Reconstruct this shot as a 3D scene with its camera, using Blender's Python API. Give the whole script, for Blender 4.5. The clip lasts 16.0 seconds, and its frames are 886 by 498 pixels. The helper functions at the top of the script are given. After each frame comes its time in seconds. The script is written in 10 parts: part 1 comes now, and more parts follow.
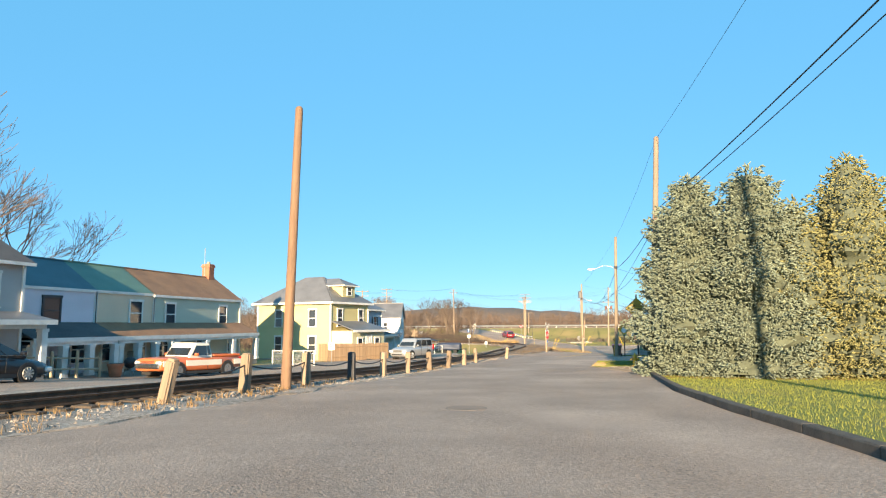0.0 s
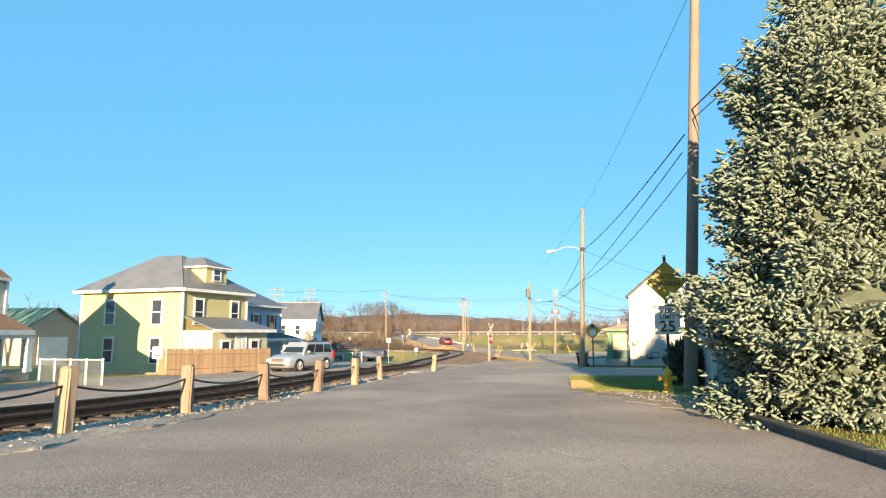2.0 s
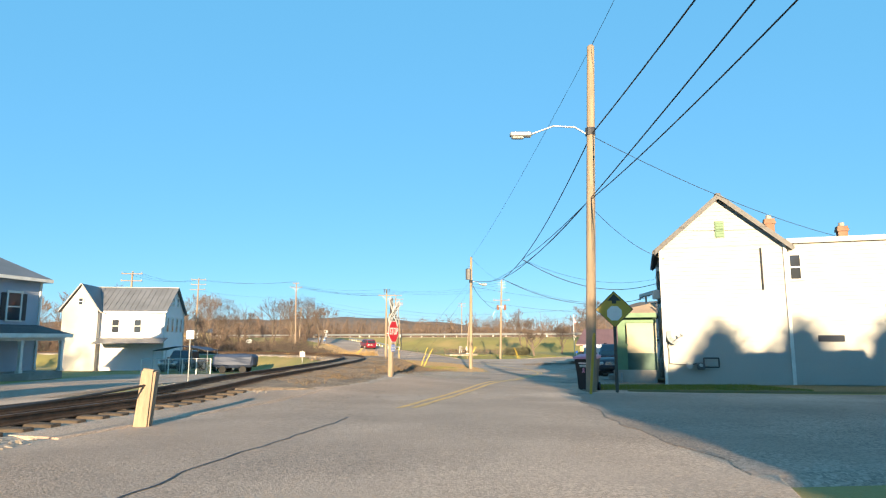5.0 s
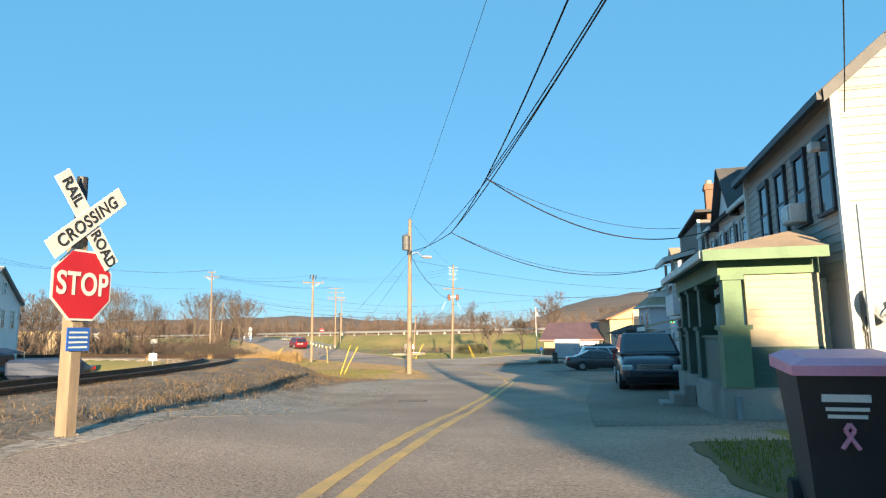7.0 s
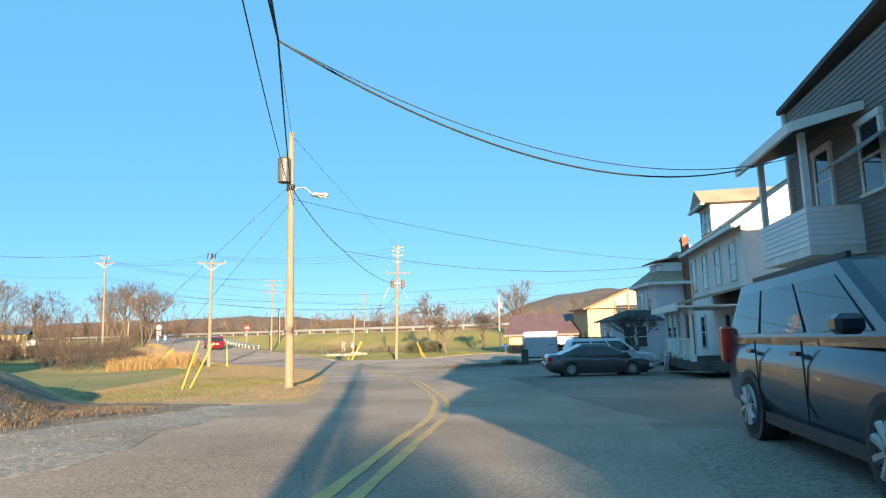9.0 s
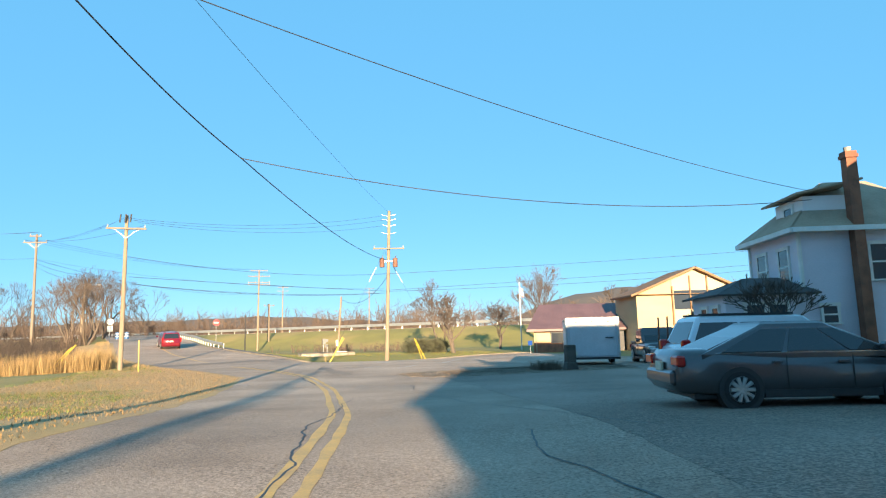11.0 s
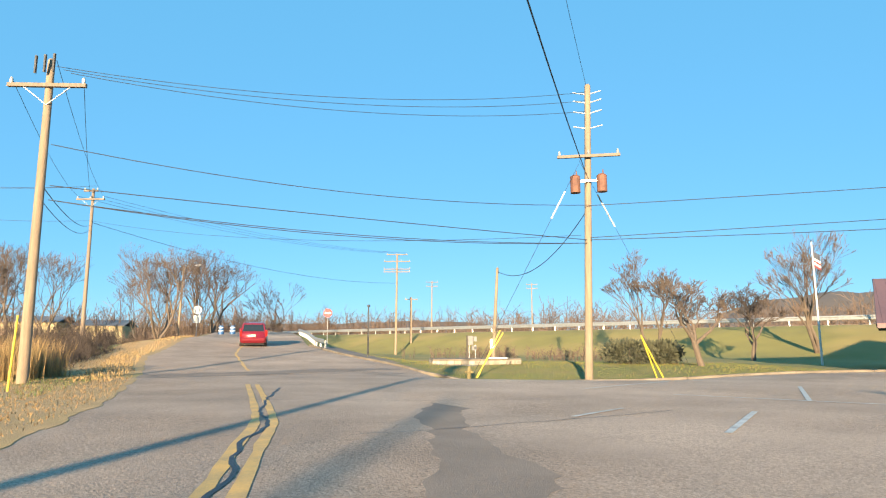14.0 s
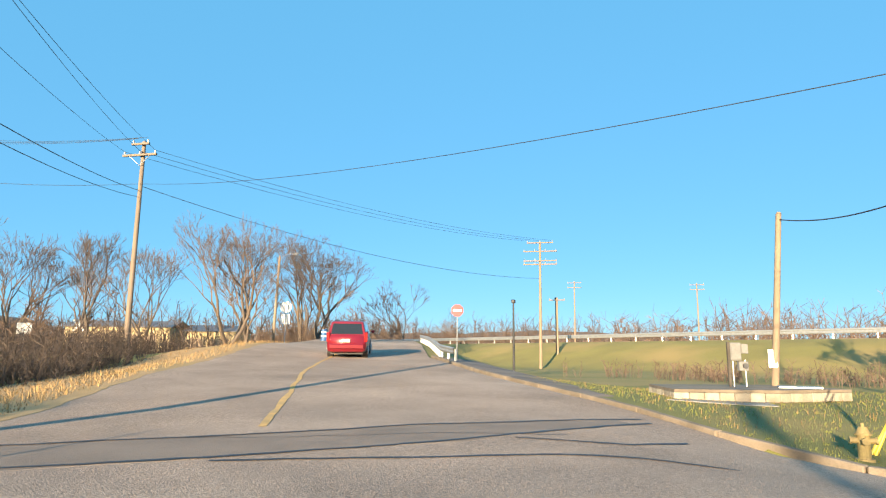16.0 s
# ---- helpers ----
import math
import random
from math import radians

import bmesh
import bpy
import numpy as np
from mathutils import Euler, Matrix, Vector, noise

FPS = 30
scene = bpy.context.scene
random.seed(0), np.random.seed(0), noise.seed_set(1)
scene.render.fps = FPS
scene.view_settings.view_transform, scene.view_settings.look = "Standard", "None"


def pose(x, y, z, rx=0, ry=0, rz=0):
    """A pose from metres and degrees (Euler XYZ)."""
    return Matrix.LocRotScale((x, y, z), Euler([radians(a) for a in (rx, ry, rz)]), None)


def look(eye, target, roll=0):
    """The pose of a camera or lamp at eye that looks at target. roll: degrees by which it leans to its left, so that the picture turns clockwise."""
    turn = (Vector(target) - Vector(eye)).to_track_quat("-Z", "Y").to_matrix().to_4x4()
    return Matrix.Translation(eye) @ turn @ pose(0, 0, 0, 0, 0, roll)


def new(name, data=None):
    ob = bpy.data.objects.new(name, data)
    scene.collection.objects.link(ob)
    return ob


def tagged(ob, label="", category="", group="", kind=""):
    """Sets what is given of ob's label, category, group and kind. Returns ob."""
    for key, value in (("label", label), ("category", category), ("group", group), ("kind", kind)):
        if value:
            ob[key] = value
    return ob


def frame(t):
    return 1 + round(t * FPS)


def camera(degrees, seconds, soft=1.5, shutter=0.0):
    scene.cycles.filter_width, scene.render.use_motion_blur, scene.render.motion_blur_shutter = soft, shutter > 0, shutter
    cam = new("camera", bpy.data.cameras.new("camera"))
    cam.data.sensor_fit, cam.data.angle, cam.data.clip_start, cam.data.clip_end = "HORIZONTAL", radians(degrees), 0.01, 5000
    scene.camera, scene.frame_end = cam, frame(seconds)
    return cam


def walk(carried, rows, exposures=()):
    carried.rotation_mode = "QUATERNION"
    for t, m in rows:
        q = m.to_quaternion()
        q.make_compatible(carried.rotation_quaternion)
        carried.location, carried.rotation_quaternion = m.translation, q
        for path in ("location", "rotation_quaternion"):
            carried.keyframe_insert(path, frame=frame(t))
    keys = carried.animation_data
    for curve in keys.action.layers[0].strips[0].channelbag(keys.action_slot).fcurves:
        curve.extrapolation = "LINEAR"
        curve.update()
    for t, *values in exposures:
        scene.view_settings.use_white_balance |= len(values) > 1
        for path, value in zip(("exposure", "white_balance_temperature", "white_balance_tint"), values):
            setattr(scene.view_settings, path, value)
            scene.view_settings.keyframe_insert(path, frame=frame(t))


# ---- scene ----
cam = camera(70.7, 16.0, 1.2)
METRES, EYE, TILT, LEAN, TURN = 136.0, 1.38, 1.2, 0.0, 14.3
ROWS = [
    (0.0, 0.0, 0.0, 0.0, 0.05, 5.74, 0.48),
    (0.5, 0.0034, 0.0281, -0.0017, -1.52, 5.86, 0.35),
    (1.0, 0.0074, 0.0566, -0.0033, -2.92, 6.04, 0.23),
    (1.5, 0.012, 0.0858, -0.0051, -4.14, 6.26, 0.16),
    (2.0, 0.0167, 0.1151, -0.0067, -5.36, 6.41, 0.02),
    (2.5, 0.0222, 0.1451, -0.0082, -6.48, 6.52, -0.09),
    (3.0, 0.0283, 0.1749, -0.0099, -7.56, 6.67, -0.11),
    (3.5, 0.0351, 0.205, -0.0118, -8.56, 6.67, -0.1),
    (4.0, 0.0418, 0.2349, -0.0135, -9.46, 6.82, -0.07),
    (6.5, 0.083, 0.3809, -0.0197, -13.62, 6.88, 0.15),
    (7.0, 0.0924, 0.4096, -0.0214, -15.1, 6.75, 0.49),
    (7.5, 0.1032, 0.438, -0.0227, -16.74, 6.79, 0.9),
    (8.0, 0.1156, 0.4663, -0.0244, -18.35, 6.68, 1.1),
    (10.5, 0.1773, 0.6066, -0.0333, -18.26, 6.71, 1.2),
    (11.0, 0.1872, 0.6369, -0.0352, -16.87, 6.83, 1.12),
    (11.5, 0.1959, 0.6681, -0.0368, -15.22, 6.95, 0.97),
    (12.0, 0.2036, 0.6997, -0.0383, -13.25, 6.97, 0.77),
    (12.5, 0.2094, 0.7324, -0.0401, -10.92, 7.02, 0.64),
    (13.0, 0.2133, 0.7657, -0.0413, -8.31, 7.2, 0.29),
    (13.5, 0.2148, 0.7993, -0.0425, -5.45, 7.41, 0.19),
    (14.0, 0.2143, 0.8321, -0.0434, -2.53, 7.65, 0.01),
    (14.5, 0.2115, 0.8672, -0.044, 0.72, 7.82, -0.14),
    (15.0, 0.2069, 0.8993, -0.0448, 3.6, 8.09, -0.31),
    (15.5, 0.201, 0.932, -0.045, 6.36, 8.31, -0.42),
    (16.0, 0.1942, 0.9641, -0.0454, 8.79, 8.55, -0.46),
]
walk(cam, [(t, pose(0, 0, EYE, TILT, LEAN, TURN) @ pose(METRES * x, METRES * y, METRES * z, 90 + pitch, roll, yaw)) for t, x, y, z, yaw, pitch, roll in ROWS],
     exposures=((0.0, 0.98), (4.0, 0.98), (6.5, 0.82), (7.5, 0.82), (8.0, 0.87), (10.5, 1.0), (11.5, 1.0), (12.5, 0.95), (16.0, 0.94)))

# world, sun and exposure
world = bpy.data.worlds.new("sky")
scene.world = world
world.use_nodes = True
nt = world.node_tree
sky = nt.nodes.new("ShaderNodeTexSky")
sky.sky_type, sky.sun_disc = "NISHITA", False
SUN_EL, SUN_AZ = radians(10.2), radians(177.0)
sky.sun_elevation, sky.sun_rotation = SUN_EL, SUN_AZ
sky.air_density, sky.dust_density, sky.ozone_density, sky.altitude = 1.0, 0.0, 3.0, 1500.0
nt.nodes["Background"].inputs["Strength"].default_value = 0.11
tint = nt.nodes.new("ShaderNodeMix")
tint.data_type = "RGBA"
tint.inputs[0].default_value, tint.inputs[7].default_value = 0.68, (0.82, 3.05, 5.08, 1)
nt.links.new(sky.outputs["Color"], tint.inputs[6])
nt.links.new(tint.outputs[2], nt.nodes["Background"].inputs["Color"])
sun_data = bpy.data.lights.new("sun", "SUN")
sun_data.energy, sun_data.angle, sun_data.color = 8.3, radians(0.55), (1.0, 0.77, 0.48)
sun = new("sun", sun_data)
sun_dir = Vector((math.sin(SUN_AZ) * math.cos(SUN_EL), math.cos(SUN_AZ) * math.cos(SUN_EL), math.sin(SUN_EL)))
sun.matrix_world = look(sun_dir * 300, (0, 0, 0))


# ---------- materials ----------
def mat(name, base, rough=0.7, metal=0.0, dark=None, scale=3.0, fine=40.0, amount=0.5, bump=0.2, bump_scale=60.0,
        stretch=(1, 1, 1), vary=0.0, spec=0.5, coords="Object", stain=None, stain_scale=0.6, island=False, speck=0.0, speck_scale=30.0, cracks=0.0):
    """A surface with stains at a large scale, grain at a fine one, and relief."""
    m = bpy.data.materials.new(name)
    m.use_nodes = True
    t = m.node_tree
    b = t.nodes["Principled BSDF"]
    b.inputs["Roughness"].default_value, b.inputs["Metallic"].default_value = rough, metal
    b.inputs["Specular IOR Level"].default_value = spec
    dark = dark or tuple(c * 0.72 for c in base)
    co = t.nodes.new("ShaderNodeTexCoord")
    mp = t.nodes.new("ShaderNodeMapping")
    mp.inputs["Scale"].default_value = stretch
    t.links.new(co.outputs[coords], mp.inputs["Vector"])

    def noise_node(sc, detail=4.0):
        n = t.nodes.new("ShaderNodeTexNoise")
        n.inputs["Scale"].default_value, n.inputs["Detail"].default_value = sc, detail
        t.links.new(mp.outputs["Vector"], n.inputs["Vector"])
        return n

    def mix(a, bcol, fac):
        n = t.nodes.new("ShaderNodeMix")
        n.data_type = "RGBA"
        for sock, val in ((n.inputs[6], a), (n.inputs[7], bcol)):
            if isinstance(val, tuple):
                sock.default_value = (*val, 1)
            else:
                t.links.new(val, sock)
        t.links.new(fac, n.inputs[0])
        return n.outputs[2]

    def ramp(src, lo, hi):
        r = t.nodes.new("ShaderNodeMapRange")
        r.inputs["From Min"].default_value, r.inputs["From Max"].default_value = lo, hi
        t.links.new(src, r.inputs["Value"])
        return r.outputs["Result"]

    big, small = noise_node(scale), noise_node(fine, 6.0)
    add = t.nodes.new("ShaderNodeMath")
    add.operation = "MULTIPLY_ADD"
    t.links.new(small.outputs["Fac"], add.inputs[0])
    add.inputs[1].default_value = 0.55
    t.links.new(big.outputs["Fac"], add.inputs[2])
    col = mix(base, dark, ramp(add.outputs[0], 0.78 - 0.3 * amount, 0.78 + 0.45 * amount))
    if stain:
        st = noise_node(stain_scale, 8.0)
        col = mix(col, stain, ramp(st.outputs["Fac"], 0.5, 0.72))
    if vary:
        info = t.nodes.new("ShaderNodeNewGeometry" if island else "ShaderNodeObjectInfo")
        hsv = t.nodes.new("ShaderNodeHueSaturation")
        t.links.new(col, hsv.inputs["Color"])
        r = t.nodes.new("ShaderNodeMapRange")
        r.inputs["To Min"].default_value, r.inputs["To Max"].default_value = 1 - vary, 1 + vary
        t.links.new(info.outputs["Random Per Island" if island else "Random"], r.inputs["Value"])
        t.links.new(r.outputs["Result"], hsv.inputs["Value"])
        col = hsv.outputs["Color"]
    cells = None
    if speck:
        cells = t.nodes.new("ShaderNodeTexVoronoi")
        cells.inputs["Scale"].default_value = speck_scale
        t.links.new(mp.outputs["Vector"], cells.inputs["Vector"])
        sep = t.nodes.new("ShaderNodeSeparateColor")
        t.links.new(cells.outputs["Color"], sep.inputs["Color"])
        where = ramp(noise_node(0.55, 5.0).outputs["Fac"], 0.2, 0.6)
        r = t.nodes.new("ShaderNodeMapRange")
        r.inputs["To Min"].default_value, r.inputs["To Max"].default_value = 1 - speck, 1 + speck
        t.links.new(sep.outputs["Red"], r.inputs["Value"])
        hsv = t.nodes.new("ShaderNodeHueSaturation")
        t.links.new(col, hsv.inputs["Color"])
        t.links.new(r.outputs["Result"], hsv.inputs["Value"])
        t.links.new(where, hsv.inputs["Fac"])
        col = hsv.outputs["Color"]
        # pits and broken spots, in patches
        pit = t.nodes.new("ShaderNodeMath")
        pit.operation = "MULTIPLY"
        t.links.new(ramp(noise_node(30.0, 5.0).outputs["Fac"], 0.5, 0.66), pit.inputs[0])
        t.links.new(ramp(noise_node(0.22, 6.0).outputs["Fac"], 0.46, 0.64), pit.inputs[1])
        col = mix(col, tuple(c * 0.38 for c in base), pit.outputs[0])
    if cracks:
        # fine cracking in patches, along warped cell edges
        warp = t.nodes.new("ShaderNodeMix")
        warp.data_type, warp.inputs[0].default_value = "RGBA", 0.22
        t.links.new(mp.outputs["Vector"], warp.inputs[6])
        t.links.new(noise_node(1.1, 6.0).outputs["Color"], warp.inputs[7])
        edge = t.nodes.new("ShaderNodeTexVoronoi")
        edge.feature = "DISTANCE_TO_EDGE"
        edge.inputs["Scale"].default_value = cracks
        t.links.new(warp.outputs[2], edge.inputs["Vector"])
        gate = t.nodes.new("ShaderNodeMath")
        gate.operation = "MULTIPLY"
        t.links.new(ramp(edge.outputs["Distance"], 0.013, 0.003), gate.inputs[0])
        t.links.new(ramp(noise_node(0.23, 6.0).outputs["Fac"], 0.56, 0.7), gate.inputs[1])
        col = mix(col, tuple(c * 0.45 for c in base), gate.outputs[0])
    t.links.new(col, b.inputs["Base Color"])
    if bump:
        bn = noise_node(bump_scale, 5.0)
        bm_ = t.nodes.new("ShaderNodeBump")
        bm_.inputs["Strength"].default_value, bm_.inputs["Distance"].default_value = bump, 0.02
        if cells:
            mul = t.nodes.new("ShaderNodeMath")
            mul.operation = "MULTIPLY_ADD"
            t.links.new(pit.outputs[0], mul.inputs[0])
            mul.inputs[1].default_value = -0.9
            t.links.new(bn.outputs["Fac"], mul.inputs[2])
            t.links.new(mul.outputs[0], bm_.inputs["Height"])
        else:
            t.links.new(bn.outputs["Fac"], bm_.inputs["Height"])
        t.links.new(bm_.outputs["Normal"], b.inputs["Normal"])
    return m


def glass_mat(name, tint, rough=0.03):
    m = bpy.data.materials.new(name)
    m.use_nodes = True
    b = m.node_tree.nodes["Principled BSDF"]
    b.inputs["Base Color"].default_value, b.inputs["Roughness"].default_value = (*tint, 1), rough
    b.inputs["Specular IOR Level"].default_value = 0.8
    return m


ASPHALT = mat("asphalt", (0.41, 0.297, 0.222), 0.9, dark=(0.235, 0.172, 0.132), scale=0.5, fine=14, amount=0.8, bump=0.7, bump_scale=40, stain=(0.49, 0.36, 0.272), stain_scale=0.16, speck=0.32, speck_scale=46, cracks=1.3)
# slightly darker asphalt, its colour taken down further for the shade on it
SHADED_ASPHALT = mat("shaded_asphalt", (0.29, 0.212, 0.163), 0.9, dark=(0.185, 0.137, 0.107), scale=0.3, fine=20, amount=0.9, bump=0.6, bump_scale=40, stain=(0.38, 0.28, 0.22), stain_scale=0.2, speck=0.4, speck_scale=34)
PATCH = mat("asphalt_patch", (0.26, 0.195, 0.152), 0.9, scale=0.8, fine=30, bump=0.5)
TAR = mat("tar", (0.022, 0.021, 0.021), 0.5, scale=3, bump=0.2)
YELLOW_LINE = mat("road_paint_yellow", (0.72, 0.42, 0.12), 0.7, dark=(0.42, 0.27, 0.12), scale=2.5, fine=30, amount=0.7)
WHITE_LINE = mat("road_paint_white", (0.6, 0.6, 0.57), 0.7, dark=(0.25, 0.24, 0.23), scale=2.5, fine=30, amount=0.8)
GRASS_GROUND = mat("grass_ground", (0.25, 0.22, 0.06), 0.95, dark=(0.18, 0.15, 0.05), scale=0.3, fine=9, amount=0.9, bump=0.9, bump_scale=25, stain=(0.36, 0.25, 0.095), stain_scale=0.08)
LAWN = mat("lawn", (0.19, 0.21, 0.035), 0.95, dark=(0.12, 0.14, 0.025), scale=0.7, fine=14, amount=0.7, bump=0.9, bump_scale=40, stain=(0.24, 0.2, 0.06), stain_scale=0.3)
SCRUB = mat("leafy_soil", (0.36, 0.25, 0.15), 0.95, dark=(0.2, 0.14, 0.09), scale=1.6, fine=18, amount=0.9, bump=1.0, bump_scale=30, stain=(0.3, 0.225, 0.15), stain_scale=0.7, speck=0.4, speck_scale=24)
DRYGRASS = mat("dry_grass_soil", (0.5, 0.32, 0.15), 0.95, dark=(0.34, 0.22, 0.1), scale=0.9, fine=16, amount=0.9, bump=0.9, bump_scale=35, stain=(0.33, 0.25, 0.09), stain_scale=0.25)
GRAVEL = mat("gravel", (0.42, 0.345, 0.28), 0.95, dark=(0.23, 0.19, 0.155), scale=1.2, fine=26, amount=0.9, bump=1.0, bump_scale=30, stain=(0.17, 0.14, 0.11), stain_scale=0.25, speck=0.5, speck_scale=16)
MOUND = mat("weedy_soil", (0.29, 0.21, 0.145), 0.95, dark=(0.12, 0.088, 0.062), scale=1.4, fine=18, amount=0.9, bump=1.0, bump_scale=26, stain=(0.1, 0.075, 0.055), stain_scale=0.5, speck=0.55, speck_scale=14)
GRIT = mat("bank_stone", (0.2, 0.165, 0.135), 0.95, dark=(0.1, 0.083, 0.068), scale=6, fine=60, vary=0.35, island=True)
STONES = mat("stone", (0.35, 0.3, 0.255), 0.9, dark=(0.14, 0.12, 0.1), scale=6, fine=60, vary=0.35, island=True)
KERB = mat("stained_kerb", (0.25, 0.2, 0.15), 0.9, dark=(0.14, 0.115, 0.085), scale=1.6, fine=30, stain=(0.15, 0.12, 0.09), stain_scale=1.2)
# worn lawn with the house's shade mixed into its green
GRASS_SHADE = mat("worn_shaded_lawn", (0.125, 0.11, 0.035), 0.95, dark=(0.07, 0.065, 0.028), scale=0.8, fine=14, amount=0.9, bump=0.9, bump_scale=40, stain=(0.11, 0.085, 0.055), stain_scale=0.5)
TURF = mat("worn_turf", (0.19, 0.185, 0.045), 0.95, dark=(0.15, 0.135, 0.045), scale=0.5, fine=12, amount=0.8, bump=0.9, bump_scale=40, stain=(0.27, 0.21, 0.075), stain_scale=0.25)
CONCRETE = mat("concrete", (0.36, 0.335, 0.3), 0.9, dark=(0.24, 0.22, 0.2), scale=1.2, fine=30, stain=(0.19, 0.17, 0.15), stain_scale=0.8)
PAVING = mat("dark_paving", (0.22, 0.17, 0.138), 0.9, dark=(0.13, 0.103, 0.085), scale=0.8, fine=24, stain=(0.1, 0.09, 0.085), stain_scale=0.6)
CURB_DARK = mat("old_timber_curb", (0.1, 0.085, 0.07), 0.9, dark=(0.045, 0.04, 0.036), scale=2, fine=30, bump=0.6)
POLE_WOOD = mat("pole_wood", (0.27, 0.205, 0.155), 0.85, dark=(0.15, 0.115, 0.088), scale=2, fine=16, amount=0.8, stretch=(6, 6, 0.5), bump=0.5, bump_scale=30)
POLE_RED = mat("pole_wood_reddish", (0.24, 0.145, 0.09), 0.85, dark=(0.13, 0.08, 0.052), scale=2, fine=16, amount=0.8, stretch=(6, 6, 0.5), bump=0.6, bump_scale=30)
POLE_PALE = mat("pole_wood_pale", (0.32, 0.24, 0.165), 0.85, dark=(0.18, 0.135, 0.098), scale=2, fine=16, amount=0.8, stretch=(6, 6, 0.5), bump=0.5, bump_scale=30)
POST_WOOD = mat("weathered_post", (0.31, 0.225, 0.155), 0.9, dark=(0.16, 0.12, 0.088), scale=2.5, fine=18, amount=0.9, stretch=(5, 5, 0.6), bump=0.7, bump_scale=30, vary=0.35)
TIE_WOOD = mat("tie_wood", (0.1, 0.075, 0.055), 0.95, dark=(0.045, 0.035, 0.03), scale=3, fine=20, stretch=(1, 5, 5), bump=0.6, vary=0.3)
FENCE_WOOD = mat("fence_board", (0.42, 0.28, 0.165), 0.8, dark=(0.29, 0.19, 0.11), scale=2, fine=14, stretch=(6, 6, 0.6), vary=0.18, bump=0.4)
RAIL_STEEL = mat("rail_steel", (0.12, 0.075, 0.05), 0.65, 0.5, dark=(0.06, 0.04, 0.03), scale=4, fine=30)
WIRE = mat("wire", (0.025, 0.025, 0.028), 0.6, scale=5, bump=0)
STEEL = mat("galvanised_steel", (0.5, 0.5, 0.49), 0.45, 0.7, scale=4, fine=30, bump=0.1)
DARK_METAL = mat("dark_metal", (0.05, 0.05, 0.055), 0.5, 0.4, scale=4)
INSULATOR = mat("insulator", (0.3, 0.32, 0.33), 0.3, scale=4, bump=0)
RUST = mat("rusty_can", (0.22, 0.1, 0.065), 0.7, 0.2, dark=(0.12, 0.06, 0.045), scale=4, fine=20)
GREY_CAN = mat("grey_can", (0.12, 0.12, 0.125), 0.5, 0.3, scale=4)
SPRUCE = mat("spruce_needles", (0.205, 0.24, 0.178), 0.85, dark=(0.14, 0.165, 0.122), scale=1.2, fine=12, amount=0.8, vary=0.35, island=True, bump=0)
# needle green darkened for the shade deep between the shoots
CROWN_SHADE = mat("crown_shade", (0.115, 0.13, 0.09), 0.95, dark=(0.06, 0.07, 0.048), scale=3, fine=24, amount=0.9, bump=1.0, bump_scale=14)
SPRUCE_WARM = mat("pine_needles", (0.25, 0.24, 0.1), 0.85, dark=(0.165, 0.15, 0.06), scale=1.2, fine=12, amount=0.8, vary=0.35, island=True, bump=0)
BARK = mat("bark", (0.16, 0.12, 0.09), 0.9, dark=(0.09, 0.07, 0.055), scale=4, fine=30, stretch=(4, 4, 1), bump=0.5)
TWIG = mat("twigs", (0.12, 0.088, 0.07), 0.9, dark=(0.075, 0.058, 0.048), scale=3, fine=20, vary=0.3, island=True, bump=0)
BRUSH = mat("brush", (0.2, 0.135, 0.1), 0.9, dark=(0.1, 0.068, 0.05), scale=1, fine=12, vary=0.4, island=True, bump=0)
REED = mat("dry_reed", (0.38, 0.25, 0.11), 0.9, dark=(0.24, 0.16, 0.075), scale=2, fine=12, vary=0.3, island=True, bump=0)
BLADE = mat("grass_blade", (0.1, 0.13, 0.025), 0.8, dark=(0.065, 0.085, 0.018), scale=1, fine=12, vary=0.4, island=True, bump=0)
LAWN_BLADE = mat("lawn_blade", (0.2, 0.205, 0.043), 0.9, dark=(0.15, 0.16, 0.034), scale=0.6, fine=12, vary=0.2, spec=0.1, island=True, bump=0)
WEED = mat("dead_weed", (0.15, 0.108, 0.075), 0.9, dark=(0.08, 0.06, 0.045), scale=1, fine=12, vary=0.4, island=True, bump=0)
LEAF = mat("leaf_litter", (0.22, 0.125, 0.05), 0.9, dark=(0.13, 0.075, 0.035), scale=2, fine=12, vary=0.45, island=True, bump=0)
EVERGREEN = mat("evergreen_needles", (0.1, 0.1, 0.058), 0.85, dark=(0.06, 0.06, 0.036), scale=1.5, fine=12, vary=0.35, island=True, bump=0)
BLADE_DRY = mat("dry_blade", (0.25, 0.16, 0.075), 0.9, dark=(0.17, 0.112, 0.052), scale=1, fine=12, vary=0.28, spec=0.1, island=True, bump=0)
STRAW = mat("straw_blade", (0.4, 0.29, 0.16), 0.9, dark=(0.29, 0.21, 0.12), scale=1, fine=12, vary=0.28, spec=0.1, island=True, bump=0)
# brown woods greyed in the colour for distance haze
HILL = mat("hazed_hill_woods", (0.135, 0.11, 0.095), 1.0, dark=(0.09, 0.077, 0.07), scale=0.02, fine=0.3, amount=0.9, bump=0)


def siding(name, col, dirt=0.85):
    return mat(name, col, 0.62, dark=tuple(c * dirt for c in col), scale=0.5, fine=12, amount=0.7, stretch=(1, 1, 2), bump=0.15, bump_scale=35)


